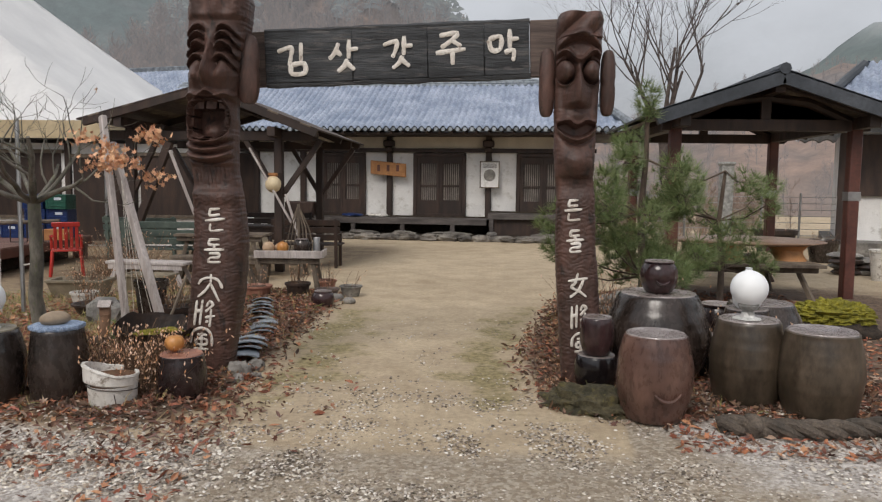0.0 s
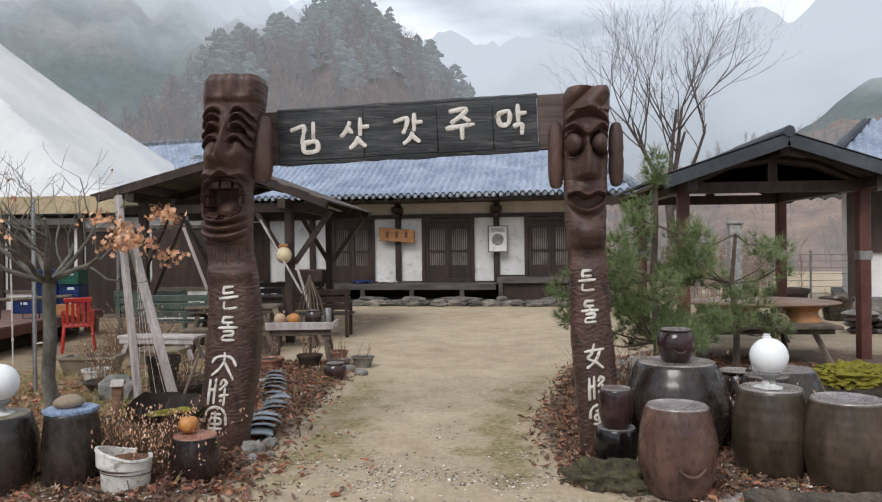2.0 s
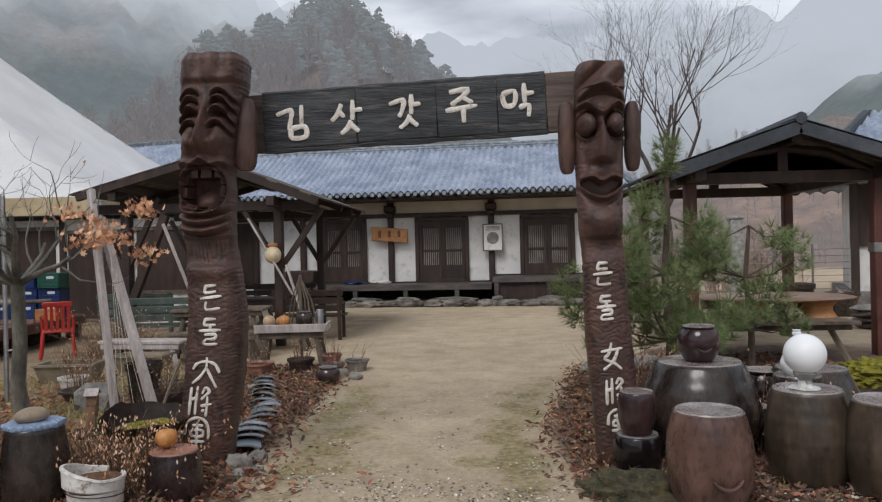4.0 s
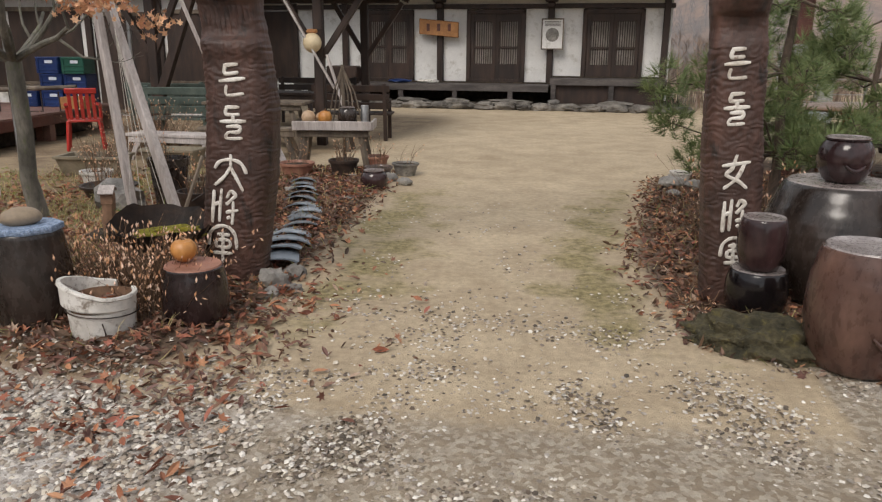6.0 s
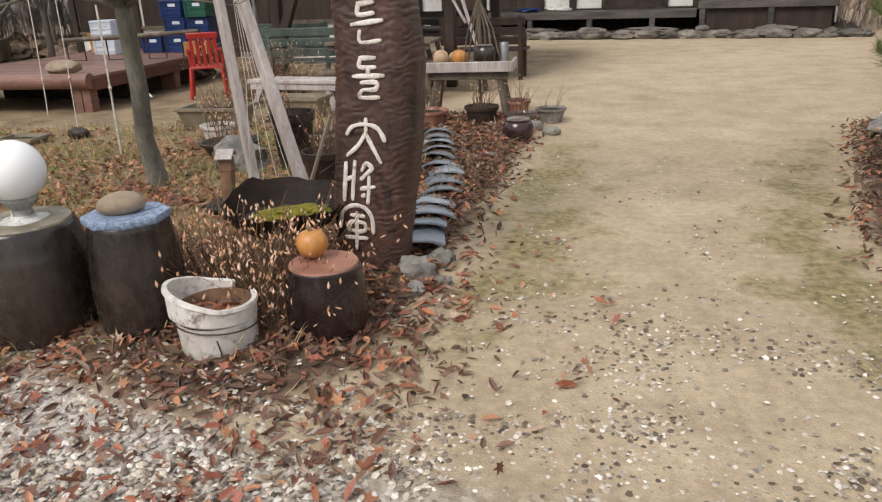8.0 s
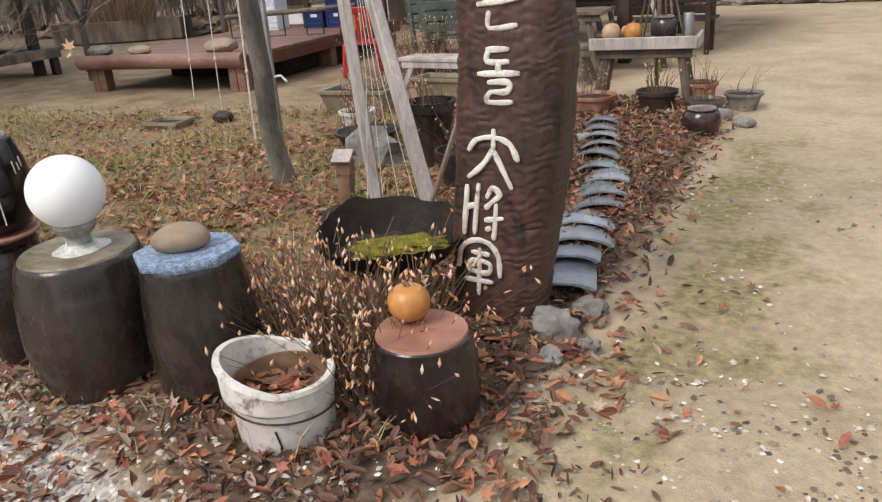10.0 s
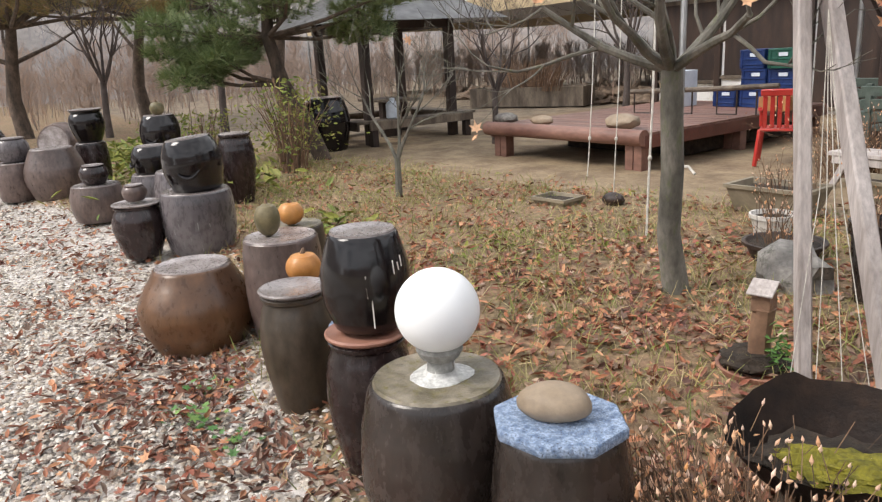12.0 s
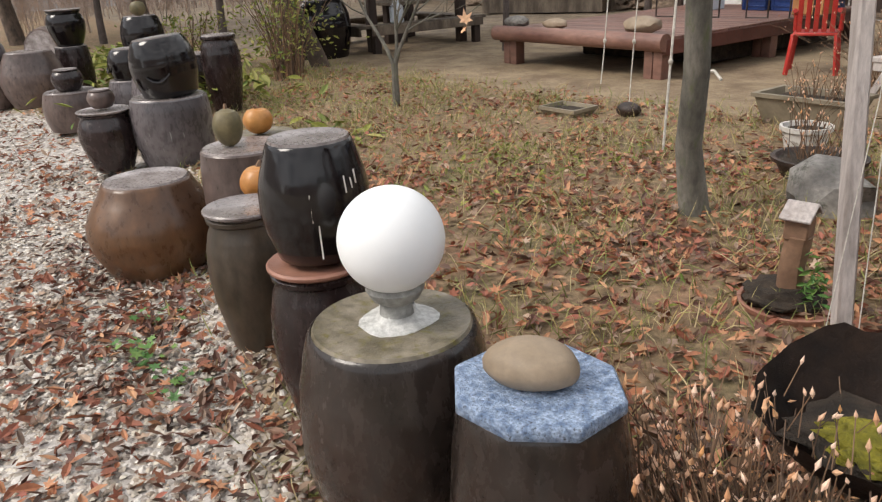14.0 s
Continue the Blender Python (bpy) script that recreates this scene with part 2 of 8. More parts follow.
M["dark_rope"] = surf("old_thick_rope", (0.06, 0.05, 0.04), (0.15, 0.12, 0.095), 8, 0.95, 0.9, 60, contrast=0.4, bump_dist=0.02)
M["bark"] = surf("grey_tree_bark", (0.09, 0.085, 0.07), (0.2, 0.185, 0.155), 7, 0.9, 0.7, 40, stretch=(1, 1, 0.4), contrast=0.35, dirt=(0.12, 0.13, 0.07))
M["pine_bark"] = surf("pine_bark", (0.06, 0.045, 0.035), (0.14, 0.1, 0.075), 8, 0.95, 0.9, 30, stretch=(1, 1, 0.5), contrast=0.4, bump_dist=0.02)
M["twig"] = surf("bare_twigs", (0.055, 0.043, 0.038), (0.12, 0.095, 0.085), 5, 0.9, 0.3, 40, contrast=0.3)
M["needles"] = mixed("pine_needles", [(0.08, 0.13, 0.04), (0.15, 0.21, 0.07), (0.24, 0.27, 0.12), (0.11, 0.17, 0.06)], 0.6)
M["pine_far"] = mixed("dull_pine_needles", [(0.16, 0.16, 0.06), (0.26, 0.21, 0.08), (0.38, 0.22, 0.09), (0.2, 0.22, 0.08)], 0.7)
M["maple_leaf"] = mixed("dry_maple_leaves", [(0.66, 0.34, 0.18), (0.78, 0.5, 0.3), (0.5, 0.23, 0.14), (0.72, 0.42, 0.24)], 0.75)
M["grit_dark"] = mixed("dark_crumbs", [(0.06, 0.05, 0.04), (0.14, 0.11, 0.08), (0.1, 0.07, 0.05), (0.2, 0.17, 0.13)], 0.85)
M["fallen"] = mixed("fallen_leaves", [(0.36, 0.13, 0.09), (0.26, 0.085, 0.045), (0.09, 0.04, 0.03), (0.42, 0.165, 0.08), (0.52, 0.28, 0.15), (0.3, 0.11, 0.06), (0.12, 0.07, 0.05), (0.46, 0.33, 0.24)], 0.7)
M["pebbles"] = mixed("granite_gravel", [(0.6, 0.55, 0.48), (0.2, 0.16, 0.13), (0.78, 0.74, 0.68), (0.36, 0.29, 0.22), (0.13, 0.105, 0.09), (0.66, 0.6, 0.5), (0.28, 0.22, 0.17)], 0.7)
M["straw"] = mixed("dry_grass", [(0.36, 0.27, 0.13), (0.55, 0.45, 0.26), (0.24, 0.22, 0.08), (0.15, 0.2, 0.05), (0.46, 0.36, 0.16), (0.22, 0.26, 0.07), (0.3, 0.3, 0.1)], 0.85)
M["weed"] = mixed("green_weeds", [(0.05, 0.14, 0.03), (0.1, 0.22, 0.05), (0.16, 0.26, 0.06)], 0.6)
M["weed_yellow"] = mixed("yellow_green_weeds", [(0.16, 0.2, 0.03), (0.3, 0.3, 0.06), (0.1, 0.17, 0.03), (0.36, 0.32, 0.1)], 0.7)
M["litter_dark"] = mixed("wet_leaf_litter", [(0.1, 0.045, 0.03), (0.17, 0.075, 0.045), (0.06, 0.035, 0.025), (0.22, 0.12, 0.075), (0.13, 0.06, 0.05)], 0.6)
M["seedhead"] = mixed("dry_seed_heads", [(0.5, 0.24, 0.11), (0.68, 0.4, 0.25), (0.85, 0.62, 0.48), (0.58, 0.28, 0.1)], 0.8)
M["dead_stem"] = mixed("dead_stems", [(0.11, 0.065, 0.04), (0.2, 0.115, 0.065), (0.06, 0.04, 0.03), (0.28, 0.165, 0.095)], 0.85)
M["brush"] = mixed("bare_brush", [(0.24, 0.2, 0.18), (0.34, 0.26, 0.22), (0.38, 0.26, 0.19), (0.29, 0.26, 0.24)], 0.9)
M["steel"] = surf("dull_steel", (0.3, 0.3, 0.3), (0.45, 0.45, 0.45), 5, 0.4, 0.1, 30, metallic=0.9, contrast=0.1)

# ---- mesh helpers ----
def box(bm, c, s, rot=None, bevel=0.006):
    m = Matrix.Translation(c) @ (rot if rot else Matrix()) @ Matrix.Diagonal((*s, 1))
    vs = bmesh.ops.create_cube(bm, size=1, matrix=m)["verts"]
    if bevel:
        es = list({e for v in vs for e in v.link_edges})
        bmesh.ops.bevel(bm, geom=es, offset=min(bevel, min(s) * 0.3), segments=1, affect="EDGES")
    return bm


def turn(rx=0, ry=0, rz=0):
    return pose(0, 0, 0, rx, ry, rz)


def bar(bm, a, b, w, d=None, bevel=0.005):
    """A squared timber from a to b."""
    a, b = Vector(a), Vector(b)
    v = b - a
    rot = v.to_track_quat("Z", "Y").to_matrix().to_4x4()
    return box(bm, (a + b) / 2, (w, d or w, v.length), rot, bevel)


def tube(bm, pts, radii, seg=8, cap=True):
    pts = [Vector(p) for p in pts]
    if not hasattr(radii, "__len__"):
        radii = [radii] * len(pts)
    rings = []
    side = None
    for i, p in enumerate(pts):
        d = (pts[min(i + 1, len(pts) - 1)] - pts[max(i - 1, 0)]).normalized()
        if side is None:
            side = d.orthogonal().normalized()
        side = (side - d * side.dot(d)).normalized()
        up = d.cross(side)
        rings.append([bm.verts.new(p + (side * math.cos(2 * math.pi * k / seg) + up * math.sin(2 * math.pi * k / seg)) * radii[i]) for k in range(seg)])
    for r0, r1 in zip(rings, rings[1:]):
        for k in range(seg):
            bm.faces.new((r0[k], r0[(k + 1) % seg], r1[(k + 1) % seg], r1[k]))
    if cap:
        bm.faces.new(rings[0][::-1])
        bm.faces.new(rings[-1])
    return bm


def lathe(bm, prof, seg=40, wob=0.0, closed=False, cx=0.0, cy=0.0):
    rings = []
    for r, z in prof:
        ring = []
        for k in range(seg):
            a = 2 * math.pi * k / seg
            q = r * (1 + wob * noise.noise(Vector((math.cos(a) * 1.3, math.sin(a) * 1.3, z * 4))))
            ring.append(bm.verts.new((cx + q * math.cos(a), cy + q * math.sin(a), z)))
        rings.append(ring)
    for r0, r1 in zip(rings, rings[1:]):
        for k in range(seg):
            bm.faces.new((r0[k], r0[(k + 1) % seg], r1[(k + 1) % seg], r1[k]))
    if closed:
        bm.faces.new(rings[0][::-1])
        bm.faces.new(rings[-1])
    return bm


def blob(bm, c, s, sub=3, amp=0.15, freq=1.5, rot=None, flat=None):
    vs = bmesh.ops.create_icosphere(bm, subdivisions=sub, radius=1)["verts"]
    off = Vector((random.random() * 50, random.random() * 50, 0))
    for v in vs:
        k = 1 + amp * noise.fractal(v.co * freq + off, 1.0, 2.0, 3)
        p = Vector((v.co.x * s[0] * k, v.co.y * s[1] * k, v.co.z * s[2] * k))
        if flat is not None:
            p.z = max(p.z, flat)
        v.co = (rot @ p if rot else p) + Vector(c)
    return bm


def mesh_of(name, bm, mat, smooth=True):
    me = bpy.data.meshes.new(name)
    bmesh.ops.recalc_face_normals(bm, faces=bm.faces)
    bm.to_mesh(me)
    bm.free()
    for m in (mat if isinstance(mat, (list, tuple)) else [mat]):
        me.materials.append(m)
    if smooth:
        me.polygons.foreach_set("use_smooth", [True] * len(me.polygons))
        me.set_sharp_from_angle(angle=radians(38))
    return me


def part(name, bm, mat, parent, label="", smooth=True):
    ob = new(name, mesh_of(name, bm, mat, smooth))
    ob.parent = parent
    return tagged(ob, label) if label else ob


def thing(name, label, category, at=(0, 0, 0), rz=0, group="", kind=""):
    ob = new(name)
    ob.empty_display_size = 0.1
    ob.matrix_basis = pose(*at, 0, 0, rz)
    return tagged(ob, label, category, group, kind)


def solid(name, bm, mat, label, category, at=(0, 0, 0), rz=0, group="", kind="", smooth=True):
    ob = new(name, mesh_of(name, bm, mat, smooth))
    ob.matrix_basis = pose(*at, 0, 0, rz)
    return tagged(ob, label, category, group, kind)


def B():
    return bmesh.new()


def scatter(name, mat, shape_v, shape_f, places, label, category, parent=None, smooth=False):
    """Many small pieces joined into one mesh: places are (position, 3x3 matrix)."""
    sv = np.array(shape_v, dtype=np.float32)
    n = len(places)
    pos = np.array([p[0] for p in places], dtype=np.float32)
    mats = np.array([p[1] for p in places], dtype=np.float32)
    verts = np.einsum("nij,vj->nvi", mats, sv) + pos[:, None, :]
    faces = [tuple(i + k * len(sv) for i in f) for k in range(n) for f in shape_f]
    me = bpy.data.meshes.new(name)
    me.from_pydata(verts.reshape(-1, 3).tolist(), [], faces)
    me.materials.append(mat)
    if smooth:
        me.polygons.foreach_set("use_smooth", [True] * len(me.polygons))
    ob = new(name, me)
    if parent:
        ob.parent = parent
        ob["kind"] = "stuff"
        return ob
    return tagged(ob, label, category, kind="stuff")


def spin(rx, ry, rz, s=1.0, sz=None):
    m = Euler((rx, ry, rz)).to_matrix()
    k = np.array(m, dtype=np.float32)
    return k * np.array([s, s, sz if sz else s], dtype=np.float32)[None, :]


GLYPH = {}
# brush strokes: letters drawn in a unit square, points x,z, strokes parted by /
GLYPH["든"] = "-.26 .46 .28 .48 / -.2 .46 -.24 .22 .26 .24 / -.5 .0 .5 .06 / -.24 -.12 -.25 -.42 .4 -.4"
GLYPH["돌"] = "-.28 .46 .26 .48 / -.22 .46 -.26 .26 .26 .27 / 0 .26 0 .08 / -.5 .04 .5 .08 / -.26 -.1 .24 -.08 .2 -.24 -.2 -.27 -.26 -.44 .34 -.42"
GLYPH["大"] = "0 .5 .01 .14 / -.5 .08 -.34 .28 0 .36 .32 .28 .5 0 / 0 .16 -.2 -.14 -.5 -.4 / 0 .14 .2 -.18 .4 -.5"
GLYPH["將"] = "-.42 .44 -.44 .0 -.46 -.5 / -.14 .5 -.18 0 -.2 -.46 / -.42 .02 -.2 .1 / .06 .26 .2 .46 .38 .36 .2 .2 .04 .06 / .04 -.16 .5 -.06 / .3 .18 .3 -.2 .28 -.5 / .08 -.34 .2 -.28"
GLYPH["軍"] = "-.5 -.04 -.44 .3 -.16 .48 .2 .48 .44 .28 .5 -.1 / -.2 .27 .24 .27 / -.22 .12 .22 .12 .22 -.06 -.22 -.06 -.22 .12 / 0 .36 0 0 0 -.5 / -.34 -.24 .34 -.22"
GLYPH["女"] = "-.5 .18 .5 .28 / .02 .5 -.14 .1 -.34 -.08 .1 -.28 .42 -.5 / .3 .24 .04 -.2 -.42 -.5"
GLYPH["김"] = "-.5 .24 -.02 .36 -.05 .04 -.12 -.22 / .32 .5 .3 -.1 / -.06 -.2 .4 -.16 .42 -.46 -.02 -.48 -.06 -.2"
GLYPH["삿"] = "-.16 .4 -.3 .1 -.5 -.1 / -.28 .18 -.08 .0 / .2 .5 .17 -.1 / .18 .18 .5 .2 / .13 -.12 0 -.34 -.22 -.5 / .08 -.22 .36 -.46"
GLYPH["갓"] = "-.5 .24 -.04 .34 -.08 .06 -.2 -.16 / .22 .5 .19 -.1 / .2 .18 .5 .2 / .15 -.12 .02 -.34 -.2 -.5 / .1 -.22 .38 -.46"
GLYPH["주"] = "-.36 .42 .24 .48 0 .24 -.32 .04 / .04 .26 .36 .06 / -.5 -.12 .5 -.02 / .06 -.06 .06 -.5"
GLYPH["막"] = "-.5 .2 -.1 .28 -.12 -.1 -.4 -.14 -.5 .2 / .2 .5 .2 -.12 / .2 .18 .5 .2 / .02 -.22 .32 -.16 .3 -.5"


def brushed(b, text, size, width, depth, wide=1.0, seed=0):
    """Adds a letter of rounded brush strokes to b, standing in the x-z plane and proud by depth."""
    for st in GLYPH[text].split("/"):
        q = [float(v) for v in st.split()]
        p = [Vector((q[i] * size * wide, 0, q[i + 1] * size)) for i in range(0, len(q), 2)]
        pts = []
        for i in range(len(p) - 1):
            a, c = p[max(i - 1, 0)], p[min(i + 2, len(p) - 1)]
            for k in range(6):
                t = k / 6
                h = p[i] * (1 - t) + p[i + 1] * t
                pts.append(h + ((p[i] - a) * (1 - t) - (c - p[i + 1]) * t) * t * (1 - t) * 0.45)
        pts.append(p[-1])
        rad = [width * (0.86 + 0.3 * noise.noise(Vector((v.x * 22, seed, v.z * 22)))) for v in pts]
        rad[0] *= 0.7
        rad[-1] *= 0.62
        n0 = len(b.verts)
        tube(b, pts, rad, 8)
        b.verts.ensure_lookup_table()
        for v in b.verts[n0:]:
            v.co.y *= depth / width
    return b

# ---- ground ----
def interp(v, pts):
    a = np.array(pts)
    return np.interp(v, a[:, 0], a[:, 1])


LEFT_EDGE = [(4.6, -2.7), (5.1, -2.1), (5.6, -1.75), (7, -1.7), (10, -1.8), (12.9, -2.1), (13.6, -6), (15, -20)]
RIGHT_EDGE = [(5.4, 1.6), (5.9, 0.75), (6.7, 0.62), (7.7, 0.58), (11.1, 1.25), (12.2, 2.2), (14, 3.2), (18, 8), (20, 20)]
FRONT_EDGE = [(-16, 4.4), (-13, 4.7), (-10.3, 5.7), (-7.2, 6.0), (-4.6, 5.6), (-3, 5.35), (-2.2, 5.1), (-1.7, 5.0)]


def step(v, soft):
    t = np.clip(v / soft * 0.5 + 0.5, 0, 1)
    return t * t * (3 - 2 * t)


def zones(x, y):
    xl, xr = interp(y, LEFT_EDGE), interp(y, RIGHT_EDGE)
    yf = interp(x, FRONT_EDGE)
    lot = step(np.where(x < -1.7, yf - y, np.where(x < 1.2, 5.0 - y, 6.6 - y)), 0.5)
    drive = step(np.minimum(x - xl, xr - x), 0.35) * (1 - lot)
    white = lot * np.clip(step(-1.3 - x + (y - 4.8) * 0.5, 1.2) + step(x - 1.5, 0.7) * step(y - 4.6, 0.8), 0, 1)
    back = interp(x, [(-16, 9.0), (-12, 9.2), (-8, 9.9), (-6, 10.4), (-2.5, 11.2)])
    garden = step(xl - x, 0.3) * step(y - yf, 0.4) * step(back - y, 0.7)
    bed = step(x - xr, 0.3) * step(y - 5.7, 0.5) * step(13.0 - y, 1.5) * step(6.5 - x, 3)
    strip = step(xl - x, 0.25) * step(x + 3.0, 0.5) * step(y - yf - 0.1, 0.3) * step(11.3 - y, 0.5)
    edge = np.minimum(np.abs(x - xl - 0.35), np.abs(xr - 0.25 - x))
    moss = step(0.52 - edge, 0.55) * step(y - 5.7, 0.9) * step(10.8 - y, 2.0) * drive * 0.62
    return lot, white, garden, np.maximum(bed, strip), moss


def outer(x, y):
    """Trodden dark earth round the deck, and rough ground beyond the garden."""
    lot, white, garden, bed, moss = zones(x, y)
    free = (1 - lot) * (1 - garden)
    yard = free * step(-3.6 - x + 0.25 * (y - 11), 1.5) * step(19.5 - y, 2)
    field = (1 - lot) * np.clip(step(-15.0 - x, 2.0) * step(y - 6.5, 2.0) + step(y - 18.2, 1.5) * step(-8.5 - x, 2), 0, 1)
    return yard, field


gx = np.concatenate([-np.geomspace(400, 30, 14), np.arange(-22, 9, 0.11), np.geomspace(12, 400, 16)])
gy = np.concatenate([-np.geomspace(400, 6, 14), np.arange(-1, 24, 0.11), np.geomspace(27, 400, 14)])
X, Y = np.meshgrid(gx, gy)
Z = np.zeros_like(X)
near = (np.abs(X + 6) < 17) & (Y > -2) & (Y < 25)
for idx in np.argwhere(near):
    i, j = idx
    Z[i, j] = 0.014 * noise.fractal(Vector((X[i, j] * 1.6, Y[i, j] * 1.6, 0)), 1.0, 2.0, 4)
lot_m, white_m, garden_m, bed_m, moss_m = zones(X, Y)
yard_m, field_m = outer(X, Y)
Z += 0.035 * garden_m + 0.03 * bed_m - 0.05 * lot_m * (X < -1.2) * np.clip((-1.2 - X) / 1.2, 0, 1) * (Y > 2)
Z = np.where(np.hypot(X, Y) > 40, -0.3, Z)
me = bpy.data.meshes.new("ground")
nx, ny = len(gx), len(gy)
ids = np.arange(nx * ny).reshape(ny, nx)
quads = np.stack([ids[:-1, :-1], ids[:-1, 1:], ids[1:, 1:], ids[1:, :-1]], -1).reshape(-1, 4)
me.from_pydata(np.stack([X, Y, Z], -1).reshape(-1, 3).tolist(), [], quads.tolist())
for key, val in (("lot", lot_m), ("white", white_m), ("garden", garden_m), ("bed", bed_m), ("moss", moss_m), ("yard", yard_m), ("field", field_m)):
    at = me.attributes.new(key, "FLOAT", "POINT")
    at.data.foreach_set("value", val.reshape(-1).astype(np.float32))
me.polygons.foreach_set("use_smooth", [True] * len(me.polygons))


def ground_material():
    m = bpy.data.materials.new("sand_gravel_and_leaf_litter")
    m.use_nodes = True
    n, l = m.node_tree.nodes, m.node_tree.links
    b = n["Principled BSDF"]
    co = n.new("ShaderNodeTexCoord")

    def tex(scale, detail=6, rough=0.6):
        t = n.new("ShaderNodeTexNoise")
        t.inputs["Scale"].default_value, t.inputs["Detail"].default_value, t.inputs["Roughness"].default_value = scale, detail, rough
        l.new(co.outputs["Object"], t.inputs["Vector"])
        return t.outputs["Fac"]

    def two(fac, c1, c2, lo=0.35, hi=0.65):
        r = n.new("ShaderNodeValToRGB")
        r.color_ramp.elements[0].position, r.color_ramp.elements[1].position = lo, hi
        r.color_ramp.elements[0].color, r.color_ramp.elements[1].color = (*c1, 1), (*c2, 1)
        l.new(fac, r.inputs["Fac"])
        return r.outputs["Color"]

    def mix(fac, a, c, mode="MIX"):
        x = n.new("ShaderNodeMix")
        x.data_type, x.blend_type = "RGBA", mode
        if isinstance(fac, float):
            x.inputs[0].default_value = fac
        else:
            l.new(fac, x.inputs[0])
        l.new(a, x.inputs[6])
        l.new(c, x.inputs[7])
        return x.outputs[2]

    big, mid, fine, grit = tex(0.45, 5), tex(2.3, 6), tex(18, 8, 0.7), tex(90, 4, 0.7)

    def mask(key, amount=0.9, noise_src=None):
        a = n.new("ShaderNodeAttribute")
        a.attribute_name = key
        s = n.new("ShaderNodeMath")
        s.operation = "MULTIPLY_ADD"
        l.new(noise_src or mid, s.inputs[0])
        s.inputs[1].default_value = amount
        add = n.new("ShaderNodeMath")
        add.operation = "ADD"
        l.new(a.outputs["Fac"], add.inputs[0])
        add.inputs[1].default_value = -0.5 * amount
        l.new(add.outputs[0], s.inputs[2])
        r = n.new("ShaderNodeMapRange")
        r.interpolation_type = "SMOOTHSTEP"
        r.inputs["From Min"].default_value, r.inputs["From Max"].default_value = 0.3, 0.7
        l.new(s.outputs[0], r.inputs["Value"])
        return r.outputs["Result"]

    sand = mix(0.5, two(big, (0.38, 0.295, 0.19), (0.53, 0.43, 0.295)), two(mid, (0.33, 0.25, 0.165), (0.55, 0.445, 0.31)))
    vor = n.new("ShaderNodeTexVoronoi")
    vor.inputs["Scale"].default_value = 48
    l.new(co.outputs["Object"], vor.inputs["Vector"])
    stones = n.new("ShaderNodeSeparateColor")
    l.new(vor.outputs["Color"], stones.inputs[0])
    lot = mix(0.55, two(mid, (0.27, 0.215, 0.15), (0.38, 0.31, 0.22)), two(stones.outputs[0], (0.2, 0.155, 0.11), (0.5, 0.45, 0.38), 0.25, 0.95))
    white = two(stones.outputs[1], (0.27, 0.235, 0.205), (0.62, 0.58, 0.54), 0.0, 0.9)
    garden = mix(0.5, two(mid, (0.13, 0.125, 0.05), (0.28, 0.155, 0.09)), two(fine, (0.05, 0.034, 0.02), (0.38, 0.26, 0.16)))
    bed = two(fine, (0.05, 0.033, 0.022), (0.2, 0.13, 0.085), 0.3, 0.7)
    moss = two(fine, (0.17, 0.14, 0.06), (0.34, 0.275, 0.14))
    col = mix(mask("moss", 1.6), sand, moss)
    col = mix(mask("yard", 0.8), col, two(mid, (0.17, 0.115, 0.07), (0.33, 0.25, 0.155)))
    col = mix(mask("field", 0.8), col, two(mid, (0.13, 0.1, 0.07), (0.27, 0.21, 0.145)))
    col = mix(mask("lot", 0.7), col, lot)
    col = mix(mask("white", 1.0), col, white)
    col = mix(mask("garden", 0.8), col, garden)
    col = mix(mask("bed", 0.8), col, bed)
    val = n.new("ShaderNodeMapRange")
    val.inputs["From Min"].default_value, val.inputs["From Max"].default_value = 0.3, 0.7
    val.inputs["To Min"].default_value, val.inputs["To Max"].default_value = 0.78, 1.2
    l.new(fine, val.inputs["Value"])
    hsv = n.new("ShaderNodeHueSaturation")
    l.new(col, hsv.inputs["Color"])
    l.new(val.outputs["Result"], hsv.inputs["Value"])
    l.new(hsv.outputs["Color"], b.inputs["Base Color"])
    b.inputs["Roughness"].default_value = 0.85
    add = n.new("ShaderNodeMath")
    add.operation = "ADD"
    l.new(fine, add.inputs[0])
    l.new(grit, add.inputs[1])
    bp = n.new("ShaderNodeBump")
    bp.inputs["Strength"].default_value, bp.inputs["Distance"].default_value = 0.6, 0.015
    l.new(add.outputs[0], bp.inputs["Height"])
    l.new(bp.outputs["Normal"], b.inputs["Normal"])
    return m


me.materials.append(ground_material())
tagged(new("ground", me), "tan packed sand drive with gravel, moss and garden soil", "ground", kind="structure")

